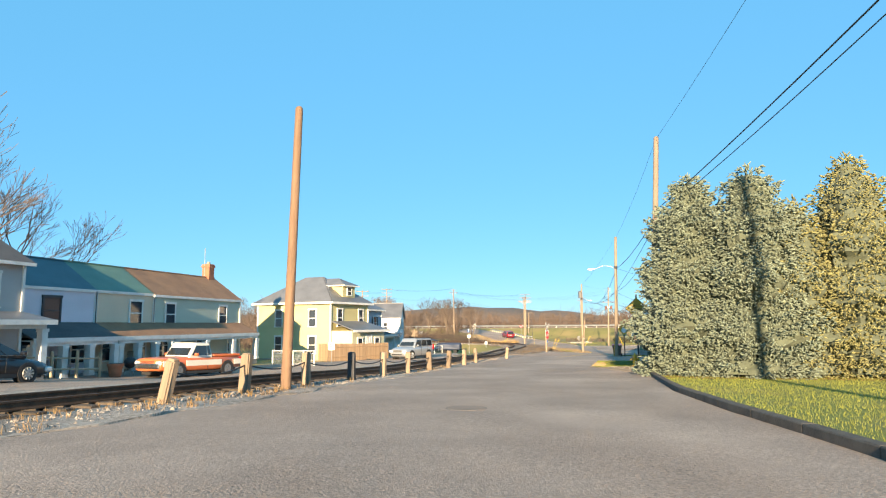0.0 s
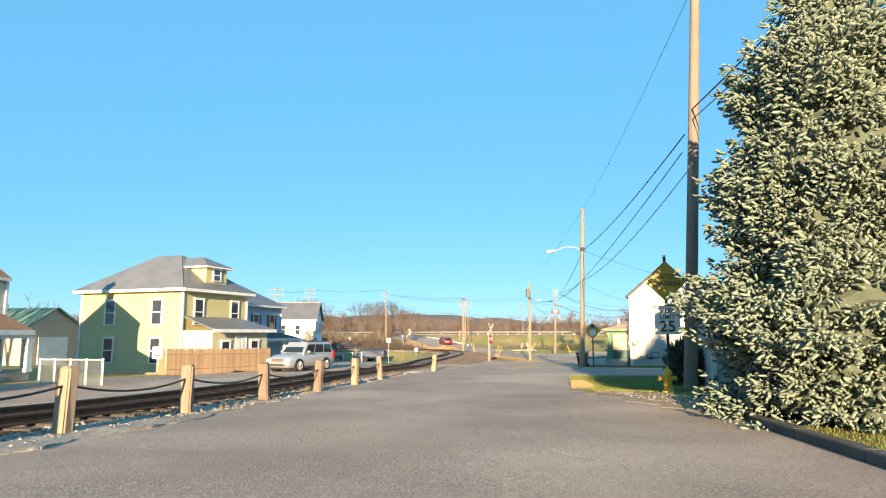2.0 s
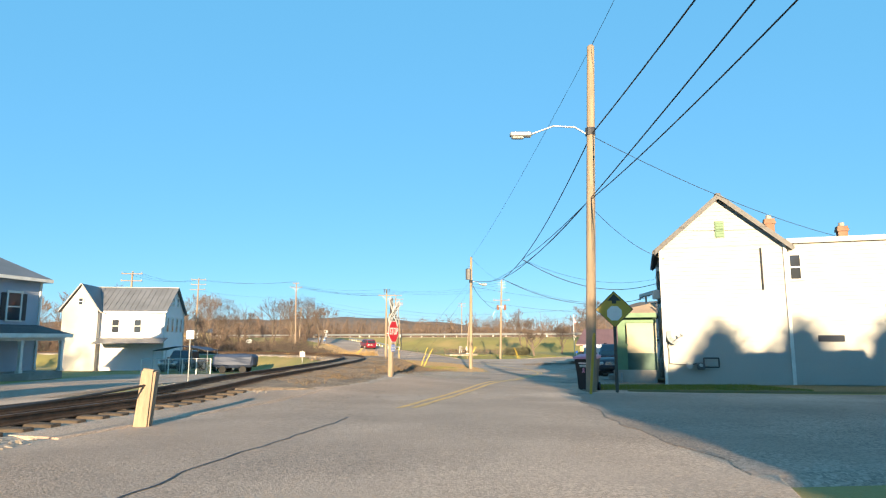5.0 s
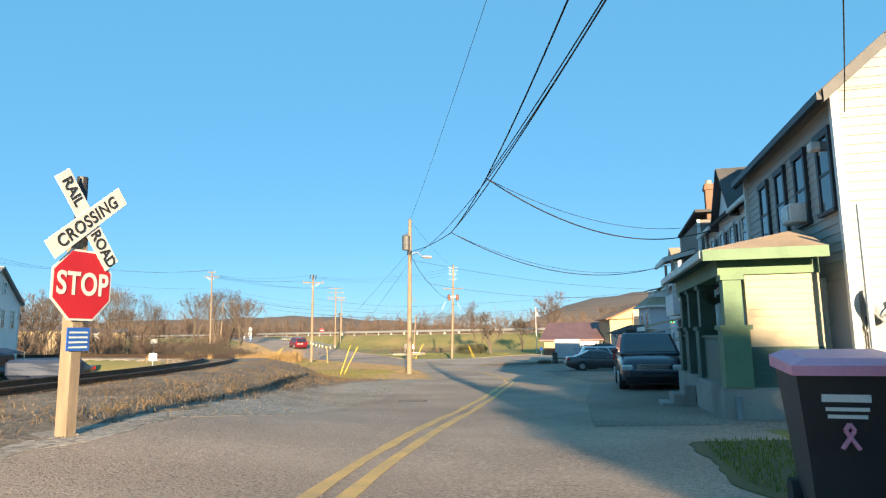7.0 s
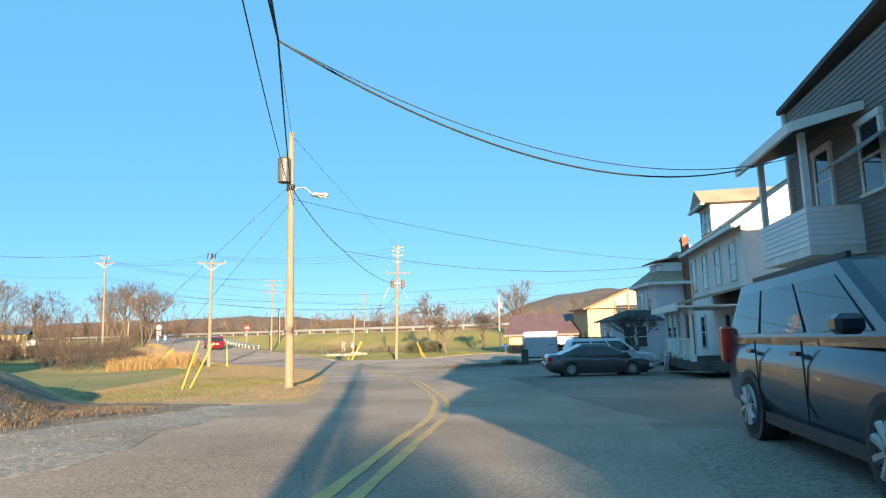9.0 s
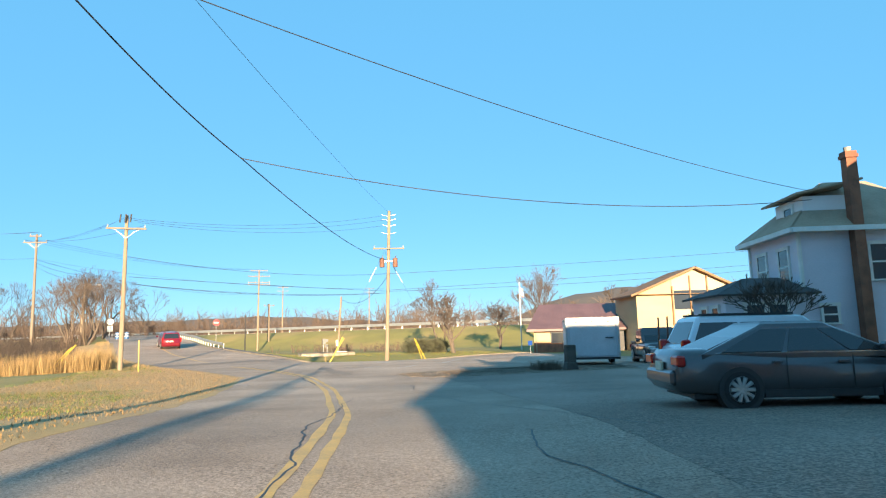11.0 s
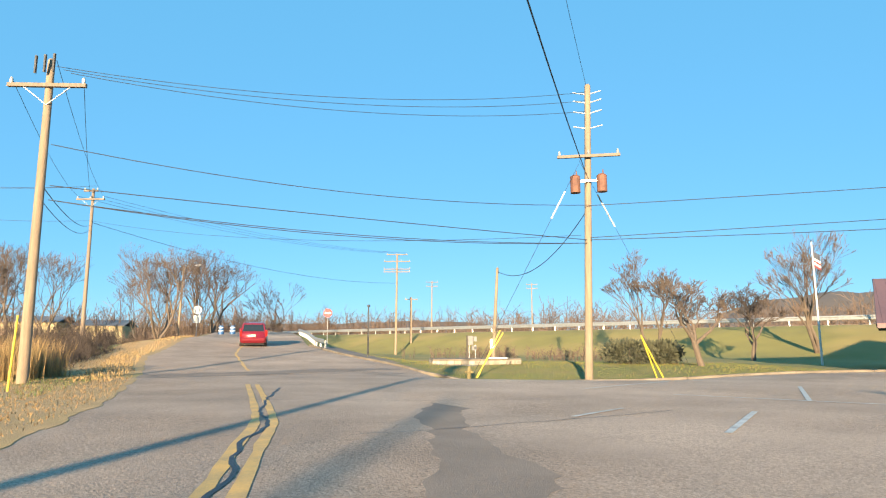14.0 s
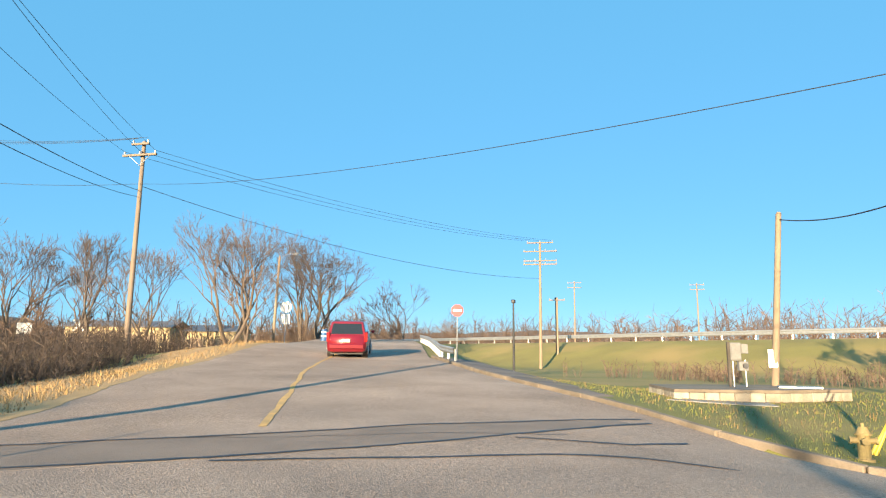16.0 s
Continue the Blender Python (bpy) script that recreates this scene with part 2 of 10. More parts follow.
S_YELLOW = siding("yellow_siding", (0.53, 0.46, 0.23))
S_PALE_Y = siding("pale_yellow_siding", (0.56, 0.53, 0.36))
# one white twice: dimmed for a sunlit gable, left full for shaded walls
S_WHITE_SUN_DIM = siding("white_siding_sun_dim", (0.39, 0.377, 0.35), 0.9)
S_WHITE_FULL = siding("white_siding_full", (0.8, 0.76, 0.76), 0.9)
S_CREAM = siding("cream_siding", (0.74, 0.58, 0.42))
S_GREEN = siding("pale_green_siding", (0.5, 0.53, 0.43))
S_GREY = siding("grey_siding", (0.45, 0.42, 0.4))
S_BLUEGREY = siding("blue_grey_siding", (0.68, 0.64, 0.7))
S_BLUE = siding("blue_siding", (0.42, 0.45, 0.52))
S_TAN = siding("tan_siding", (0.82, 0.73, 0.7))
S_BEIGE = siding("beige_stucco", (0.52, 0.37, 0.2))
S_TANBACK = siding("tan_lap_siding", (0.5, 0.4, 0.29))
S_PANEL = siding("cream_panel", (0.46, 0.39, 0.27))
TRIM = mat("white_trim", (0.75, 0.73, 0.69), 0.55, dark=(0.6, 0.58, 0.54), scale=2, fine=25, bump=0.1)
GREEN_TRIM = mat("green_trim", (0.13, 0.225, 0.125), 0.6, dark=(0.09, 0.16, 0.09), scale=2, fine=25, bump=0.2)
DARK_GREEN = mat("dark_green_paint", (0.055, 0.11, 0.085), 0.6, scale=2, fine=25, bump=0.2)
R_GREY = mat("grey_metal_roof", (0.19, 0.188, 0.195), 0.5, 0.2, dark=(0.14, 0.138, 0.142), scale=0.7, fine=12, bump=0.1)
R_BROWN = mat("brown_shingles", (0.3, 0.165, 0.09), 0.9, dark=(0.2, 0.11, 0.065), scale=0.8, fine=14, bump=0.6)
R_TEAL = mat("teal_metal_roof", (0.05, 0.11, 0.13), 0.5, dark=(0.035, 0.08, 0.095), scale=0.8, fine=14, bump=0.2)
R_GREEN = mat("green_metal_roof", (0.12, 0.2, 0.14), 0.5, dark=(0.085, 0.15, 0.105), scale=0.8, fine=14, bump=0.2)
R_DARK = mat("dark_shingles", (0.1, 0.095, 0.095), 0.9, dark=(0.06, 0.058, 0.06), scale=0.8, fine=14, bump=0.6)
R_TAN = mat("tan_shingles", (0.42, 0.31, 0.22), 0.9, dark=(0.29, 0.215, 0.15), scale=0.8, fine=14, bump=0.6)
R_PURPLE = mat("maroon_metal_roof", (0.17, 0.095, 0.095), 0.5, 0.1, scale=0.6, fine=10, bump=0.1)
BRICK = mat("brick", (0.33, 0.13, 0.075), 0.9, dark=(0.2, 0.085, 0.055), scale=3, fine=30, bump=0.5, vary=0.2)
BRICK_TAN = mat("tan_brick", (0.26, 0.145, 0.095), 0.9, scale=3, fine=30, bump=0.5)
SIGN_FACE = mat("white_dial", (0.6, 0.6, 0.58), 0.5, scale=4, bump=0)
PANE = glass_mat("window_pane", (0.035, 0.04, 0.05))
CURTAIN = mat("curtain", (0.2, 0.195, 0.19), 0.9, scale=3, stretch=(6, 6, 0.4))


# ---------- helpers for building ----------
def part(name, bm, material, parent=None, label="", smooth=False):
    me = bpy.data.meshes.new(name)
    bm.to_mesh(me)
    bm.free()
    return mesh_part(name, me, material, parent, label, smooth)


def mesh_part(name, me, material, parent=None, label="", smooth=False):
    for m in (material if isinstance(material, (list, tuple)) else [material]):
        me.materials.append(m)
    if smooth:
        me.polygons.foreach_set("use_smooth", [True] * len(me.polygons))
    ob = new(name, me)
    if parent is not None:
        ob.parent = parent
    if label:
        ob["label"] = label
    return ob


def raw(name, verts, faces, material, parent=None, label="", smooth=False):
    me = bpy.data.meshes.new(name)
    me.from_pydata([tuple(v) for v in verts], [], [tuple(f) for f in faces])
    return mesh_part(name, me, material, parent, label, smooth)


def empty(name, m=None, **tags):
    ob = new(name)
    if m is not None:
        ob.matrix_basis = m
    return tagged(ob, **tags)


def box(bm, x0, x1, y0, y1, z0, z1, m=None, bevel=0.0):
    r = bmesh.ops.create_cube(bm, size=1.0)
    vs = r["verts"]
    bmesh.ops.scale(bm, vec=(x1 - x0, y1 - y0, z1 - z0), verts=vs)
    bmesh.ops.translate(bm, vec=((x0 + x1) / 2, (y0 + y1) / 2, (z0 + z1) / 2), verts=vs)
    if bevel:
        es = list({e for v in vs for e in v.link_edges})
        q = bmesh.ops.bevel(bm, geom=es, offset=bevel, segments=1, affect="EDGES")
        vs = list({v for f in q["faces"] for v in f.verts} | {v for v in vs if v.is_valid})
    if m is not None:
        bmesh.ops.transform(bm, matrix=m, verts=vs)
    return bm


def box_bm(*a, m=None, bevel=0.0):
    return box(bmesh.new(), *a, m=m, bevel=bevel)


def cyl(bm, p, q, r0, r1=None, n=10):
    """A tapered round bar from p to q."""
    p, q = Vector(p), Vector(q)
    r1 = r0 if r1 is None else r1
    d = q - p
    m = Matrix.Translation((p + q) / 2) @ d.to_track_quat("Z", "Y").to_matrix().to_4x4()
    bmesh.ops.create_cone(bm, cap_ends=True, segments=n, radius1=r0, radius2=r1, depth=d.length, matrix=m)
    return bm


def cyl_bm(p, q, r0, r1=None, n=10):
    return cyl(bmesh.new(), p, q, r0, r1, n)


def prism(bm, pts, d, m=None):
    """A polygon of (x, z) points in the plane y = 0, made d deep towards +y."""
    vs = [bm.verts.new((x, 0, z)) for x, z in pts]
    f = bm.faces.new(vs)
    r = bmesh.ops.extrude_face_region(bm, geom=[f])
    top = [g for g in r["geom"] if isinstance(g, bmesh.types.BMVert)]
    bmesh.ops.translate(bm, vec=(0, d, 0), verts=top)
    if m is not None:
        bmesh.ops.transform(bm, matrix=m, verts=vs + top)
    bmesh.ops.recalc_face_normals(bm, faces=bm.faces)
    return bm


# ---------- the lie of the land ----------
ROAD_Y = [-60, 0, 12, 20, 32, 53, 65, 86, 99, 113, 125, 140, 400]
ROAD_Z = [1.2, 0.2, -0.25, -0.5, -0.97, -1.39, -1.79, -2.6, -3.01, -3.3, -3.33, -3.3, -3.3]
# places that lie higher or lower than the road's own line: x, y, by how much, how wide
HUMPS = [(-22, 28, -0.38, 9), (-22, 50, -0.25, 9), (-7.5, 66, 0.45, 4.5), (2.2, 32, 0.22, 3), (-10, 84, 0.35, 7), (9, 101, 0.14, 6), (-4.5, 101, 0.15, 4),
         (12, 118, 0.22, 6), (1.5, 147, -0.45, 5), (-3.8, 145.4, -0.38, 3.6), (7, 80, 0.2, 4), (-38, 160, 1.0, 8), (-28, 138, -0.9, 5), (-52, 150, 0.7, 14)]


TRACK_BANK = [(-10.2, 50, -1.4), (-9.8, 60, -1.42), (-9.7, 70, -1.45), (-10.0, 78, -1.5), (-11.0, 86, -1.55), (-13.6, 93, -1.6), (-18.5, 100, -1.65), (-26, 106, -1.7), (-40, 113, -1.8), (-66, 121, -1.9)]


def sstep(a, b, v):
    u = np.clip((v - a) / (b - a), 0, 1)
    return u * u * (3 - 2 * u)


def seg_dist(x, y, ax, ay, bx, by):
    u = np.clip(((x - ax) * (bx - ax) + (y - ay) * (by - ay)) / ((bx - ax) ** 2 + (by - ay) ** 2), 0, 1)
    return np.hypot(x - ax - u * (bx - ax), y - ay - u * (by - ay)), u


DECK_A, DECK_B = (150.0, 124.0), (-130.0, 281.0)   # the highway's near edge


def ground_z(x, y):
    x, y = np.asarray(x, float), np.asarray(y, float)
    # a smooth line along the road
    z = sum(np.interp(y + d, ROAD_Y, ROAD_Z) for d in (-6, -3, 0, 3, 6)) / 5
    for hx, hy, dz, w in HUMPS:
        z = z + dz * np.exp(-((x - hx) ** 2 + (y - hy) ** 2) / (w * w))
    # the ramp climbs towards the highway
    d, u = seg_dist(x, y, -12.0, 139.0, -48.0, 206.0)
    s = u * 76.0
    climb = np.interp(s, [0, 6, 26, 42, 60, 76], [0, 0.15, 1.15, 2.1, 2.9, 3.3])
    z = z + climb * (1 - sstep(4.5, 13, d))
    # the highway's bank
    ax, ay, bx, by = *DECK_A, *DECK_B
    n = np.hypot(bx - ax, by - ay)
    side = -((x - ax) * (by - ay) - (y - ay) * (bx - ax)) / n    # positive on the town's side
    bank = 1 - sstep(0.0, 17.0, side)
    z = z * (1 - bank) + 0.1 * bank
    z = z - 3.2 * sstep(-16, -40, side)
    # the railway's low bank beyond the crossing
    d, lvl = np.full(np.shape(x), 1e9), np.zeros(np.shape(x))
    for (ax, ay, az), (bx, by, bz) in zip(TRACK_BANK[:-1], TRACK_BANK[1:]):
        q, u = seg_dist(x, y, ax, ay, bx, by)
        lvl = np.where(q < d, az + (bz - az) * u, lvl)
        d = np.minimum(d, q)
    w = (1 - sstep(2.0, 5.4, d)) * sstep(54, 61, y)
    z = z * (1 - w) + lvl * w
    return z


def gz(x, y):
    return float(ground_z(x, y))


def axis(dense0, dense1, step, far):
    a = list(np.arange(dense0, dense1 + 0.01, step))
    lo, hi, w = dense0, dense1, step
    while hi < far:
        w *= 1.35
        lo, hi = lo - w, hi + w
        a = [lo] + a + [hi]
    return np.array(a)


def grid_mesh(name, xs, ys, zfun, material, **k):
    X, Y = np.meshgrid(xs, ys)
    Z = zfun(X, Y)
    v = np.stack([X.ravel(), Y.ravel(), Z.ravel()], 1)
    w = len(xs)
    f = [(j * w + i, j * w + i + 1, (j + 1) * w + i + 1, (j + 1) * w + i) for j in range(len(ys) - 1) for i in range(w - 1)]
    return raw(name, v, f, material, smooth=True, **k)


ground = tagged(grid_mesh("ground", axis(-62, 44, 1.0, 2600), axis(-40, 262, 1.25, 2600), lambda x, y: ground_z(x, y) - 0.03, GRASS_GROUND), label="grassy ground with dry winter patches", category="ground", kind="structure")


def resample(pts, n):
    p = np.array(pts, float)
    d = np.r_[0, np.cumsum(np.hypot(*np.diff(p[:, :2], axis=0).T))]
    s = np.linspace(0, d[-1], n)
    return np.stack([np.interp(s, d, p[:, i]) for i in range(p.shape[1])], 1)


def strip(name, left, right, n, m, dz, material, crown=0.0, wob=0.0, rough=0.0, **k):
    """A surface laid over the ground between two lines of as many corners each."""
    k2 = len(left)
    st = np.linspace(0, k2 - 1, n)
    idx = np.arange(k2)
    L = np.stack([np.interp(st, idx, [p[i] for p in left]) for i in (0, 1)], 1)
    Rr = np.stack([np.interp(st, idx, [p[i] for p in right]) for i in (0, 1)], 1)
    if wob:
        for arr, sd in ((L, 3.1), (Rr, 8.7)):
            for i in range(len(arr)):
                arr[i, 0] += wob * noise.noise((arr[i, 0] * 0.7, arr[i, 1] * 0.7, sd)) + 0.5 * wob * noise.noise((arr[i, 0] * 2.7, arr[i, 1] * 2.7, sd))
    us = np.r_[0, 0.003, 0.005, np.linspace(0.01, 0.99, m), 0.995, 0.997, 1]
    m += 6
    P = L[:, None, :] * (1 - us)[None, :, None] + Rr[:, None, :] * us[None, :, None]
    Z = ground_z(P[..., 0], P[..., 1]) + dz + crown * 4 * (us * (1 - us))[None, :]
    if rough:
        for i in range(n):
            for j in range(m):
                q = P[i, j]
                Z[i, j] += rough * (noise.noise((q[0] * 0.9, q[1] * 0.9, 2.0)) + 0.6 * noise.noise((q[0] * 2.6, q[1] * 2.6, 5.0)))
    Z[0, :] -= dz + 0.04
    Z[-1, :] -= dz + 0.04
    Z[:, 0] -= dz + 0.05
    Z[:, -1] -= dz + 0.05
    v = np.concatenate([P.reshape(-1, 2), Z.reshape(-1, 1)], 1)
    f = [(i * m + j, i * m + j + 1, (i + 1) * m + j + 1, (i + 1) * m + j) for i in range(n - 1) for j in range(m - 1)]
    return raw(name, v, f, material, smooth=True, **k)


ROAD_L = [(-7.3, -40), (-7.7, 8), (-7.9, 12.5), (-8.1, 18), (-8.4, 27), (-8.7, 33), (-8.8, 42), (-8.6, 46.5), (-8.4, 50), (-8.0, 56), (-7.4, 60), (-6.9, 66), (-6.9, 76), (-5.5, 86),
          (-2.0, 94), (-2.7, 102), (-3.8, 112), (-5.6, 121), (-10.6, 129.4), (-14.0, 134.5), (-17.0, 139), (-19.5, 142.5), (-24, 149), (-29, 159), (-36, 173), (-52, 204)]
ROAD_R = [(3.4, -40), (2.9, 8), (2.2, 12.5), (1.75, 18), (1.8, 27.5), (-0.5, 33), (-0.55, 43), (0.5, 47), (12, 49), (12, 58), (2.2, 60.5), (3.4, 66.9), (4.0, 74), (6.0, 84),
          (16, 88), (18, 100), (18, 112), (21, 124), (14, 148), (0.5, 143.2), (-6.0, 145.3), (-9.5, 149.5), (-14.6, 155.5), (-20.5, 164), (-27.5, 178), (-44, 209)]
road = tagged(strip("road", ROAD_L, ROAD_R, 420, 26, 0.03, ASPHALT), label="worn grey asphalt road with cracks", category="road", kind="structure")
# ---------- houses ----------
def lap_wall(w, h0, htop, course=0.11, depth=0.018, t=0.12, gable=None):
    """A wall of lapped boards in the plane y = 0 facing -y, from x = 0 to w; gable: height of the peak above htop, at the middle or at a given x."""
    bm = bmesh.new()
    def span(z):
        if gable is None or z <= htop:
            return 0.0, w
        gh, gx = gable
        u = (z - htop) / gh
        return gx * u, w - (w - gx) * u
    top = htop + (gable[0] if gable else 0)
    z, low, edge_l, edge_r = h0, None, [], []
    while z < top - 0.005:
        z1 = min(z + course, top)
        if z < htop < z1:
            z1 = htop
        a0, b0 = span(z)
        a1, b1 = span(z1)
        q = [bm.verts.new(c) for c in ((a0, -depth, z), (b0, -depth, z))]
        if low:
            bm.faces.new((low[0], low[1], q[1], q[0]))
        if b1 - a1 > 0.001:
            low = [bm.verts.new(c) for c in ((a1, 0, z1), (b1, 0, z1))]
        else:
            low = [bm.verts.new((a1, 0, z1))]
        bm.faces.new(q + low[::-1])
        edge_l += [q[0], low[0]]
        edge_r += [q[1], low[-1]]
        if len(low) == 1:
            break
        z = z1
    # the back and the edges give it thickness
    pts = [(0, h0), (w, h0), (w, htop)] + ([(gable[1], top)] if gable else []) + [(0, htop)]
    back = [bm.verts.new((x, t, zz)) for x, zz in pts]
    bm.faces.new(list(reversed(back)))
    bm.faces.new((edge_l[0], back[0], back[1], edge_r[0]))
    k = max(i for i, v in enumerate(edge_l) if v.co.z <= htop + 1e-4)
    bm.faces.new([back[0]] + edge_l[:k + 1] + [back[-1]])
    k2 = max(i for i, v in enumerate(edge_r) if v.co.z <= htop + 1e-4)
    bm.faces.new([back[1], back[2]] + edge_r[:k2 + 1][::-1])
    if gable:
        bm.faces.new([back[-1]] + edge_l[k:] + [back[3]])
        bm.faces.new([back[2], back[3]] + edge_r[k2:][::-1])
    else:
        bm.faces.new((edge_l[-1], edge_r[-1], back[2], back[3]))
    return bm


def window(parent, m, w, h, frame_mat=None, sash=True, shutters=None, curtain=True):
    """A sash window on a wall; m puts (0, 0, 0) at its lower middle, on the wall, looking to -y."""
    frame_mat = frame_mat or TRIM
    bm = bmesh.new()
    t = 0.1
    for a in ((-w / 2 - t, -w / 2, -0.075, 0.03, -0.02, h + t), (w / 2, w / 2 + t, -0.075, 0.03, -0.02, h + t),
              (-w / 2 - t - 0.03, w / 2 + t + 0.03, -0.09, 0.03, h, h + t + 0.03), (-w / 2 - t - 0.04, w / 2 + t + 0.04, -0.11, 0.03, -0.06, 0.0)):
        box(bm, *a)
    if sash:
        box(bm, -w / 2, w / 2, -0.065, 0.0, h * 0.5 - 0.03, h * 0.5 + 0.03)
    bmesh.ops.transform(bm, matrix=m, verts=bm.verts)
    win = part("window", bm, frame_mat, parent)
    halves = ((0.0, h * 0.5 - 0.03, -0.058), (h * 0.5 + 0.03, h, -0.048)) if sash else ((0.0, h, -0.055),)
    for z0, z1, y in halves:
        part("pane", box_bm(-w / 2, w / 2, y, y + 0.01, z0, z1, m=m), PANE, win)
    if shutters:
        for s in (-1, 1):
            bm = bmesh.new()
            x0 = s * (w / 2 + t + 0.17)
            box(bm, x0 - 0.15, x0 + 0.15, -0.05, 0.0, 0, h)
            for k in range(int(h / 0.09)):
                box(bm, x0 - 0.12, x0 + 0.12, -0.06, -0.045, 0.03 + k * 0.09, 0.03 + k * 0.09 + 0.06)
            bmesh.ops.transform(bm, matrix=m, verts=bm.verts)
            part("shutter", bm, shutters, parent)
    return win


def door(parent, m, w, h, material, trim=None):
    bm = bmesh.new()
    for a in ((-w / 2 - 0.09, -w / 2, -0.05, 0.03, 0, h + 0.09), (w / 2, w / 2 + 0.09, -0.05, 0.03, 0, h + 0.09), (-w / 2, w / 2, -0.05, 0.03, h, h + 0.09)):
        box(bm, *a)
    bmesh.ops.transform(bm, matrix=m, verts=bm.verts)
    d = part("door", bm, trim or TRIM, parent)
    bm = bmesh.new()
    box(bm, -w / 2, w / 2, -0.03, 0.0, 0, h)
    for x0, x1 in ((-w * 0.38, -w * 0.05), (w * 0.05, w * 0.38)):
        for z0, z1 in ((0.15, 0.8), (1.0, h - 0.15)):
            box(bm, x0, x1, -0.045, -0.02, z0, z1, bevel=0.01)
    bmesh.ops.transform(bm, matrix=m, verts=bm.verts)
    part("leaf", bm, material, d)
    part("handle", cyl_bm(m @ Vector((w * 0.42, -0.03, 1.0)), m @ Vector((w * 0.42, -0.09, 1.0)), 0.03, n=8), STEEL, d)
    return d


def slab(parent, name, corners, t, material, label="", ribs=0.0, rib_mat=None):
    """A roof plane: four corners (eave, eave, ridge, ridge), t thick, with raised seams where ribs is their distance."""
    c = [Vector(p) for p in corners]
    n = (c[1] - c[0]).cross(c[2] - c[0]).normalized()
    if n.z < 0:
        n = -n
    bm = bmesh.new()
    lo = [bm.verts.new(p) for p in c]
    hi = [bm.verts.new(p + n * t) for p in c]
    k = len(c)
    bm.faces.new(hi)
    bm.faces.new(list(reversed(lo)))
    for i in range(k):
        j = (i + 1) % k
        bm.faces.new((lo[i], lo[j], hi[j], hi[i]))
    if ribs and k == 4:
        cnt = max(2, int((c[1] - c[0]).length / ribs))
        for i in range(cnt + 1):
            u = i / cnt
            a, b = c[0].lerp(c[1], u) + n * t, c[3].lerp(c[2], u) + n * t
            if (a - b).length < 0.05:
                continue
            e = (c[1] - c[0]).normalized() * 0.02
            sm = bmesh.new()
            q = [sm.verts.new(p) for p in (a - e, a + e, b + e, b - e)]
            p = [sm.verts.new(v.co + n * 0.035) for v in q]
            sm.faces.new(p)
            for s in range(4):
                sm.faces.new((q[s], q[(s + 1) % 4], p[(s + 1) % 4], p[s]))
            bmesh.ops.recalc_face_normals(sm, faces=sm.faces)
            part("roof_seam", sm, material, parent)
    bmesh.ops.recalc_face_normals(bm, faces=bm.faces)
    return part(name, bm, material, parent, label)


def walls(parent, w, d, h0, h, material, course=0.11, gable_ends=None, gable_h=0.0, gx=None):
    """Four walls of a w by d block with (0, 0) at its front left corner. gable_ends: 'front' (front and back) or 'side' or None."""
    spec = (("front", pose(0, 0, 0), w), ("right", pose(w, 0, 0, 0, 0, 90), d), ("back", pose(w, d, 0, 0, 0, 180), w), ("left", pose(0, d, 0, 0, 0, -90), d))
    for side, m, ln in spec:
        g = None
        if gable_ends == "front" and side in ("front", "back"):
            x = ln / 2 if gx is None else (gx if side == "front" else ln - gx)
            g = (gable_h, x)
        if gable_ends == "side" and side in ("left", "right"):
            g = (gable_h, ln / 2)
        bm = lap_wall(ln, h0, h, course, gable=g)
        bmesh.ops.transform(bm, matrix=m, verts=bm.verts)
        part("wall", bm, material, parent)
    # corner boards
    for x in (-0.02, w + 0.02):
        for y in (-0.02, d + 0.02):
            part("corner_board", box_bm(x - 0.06, x + 0.06, y - 0.06, y + 0.06, h0, h), TRIM, parent)


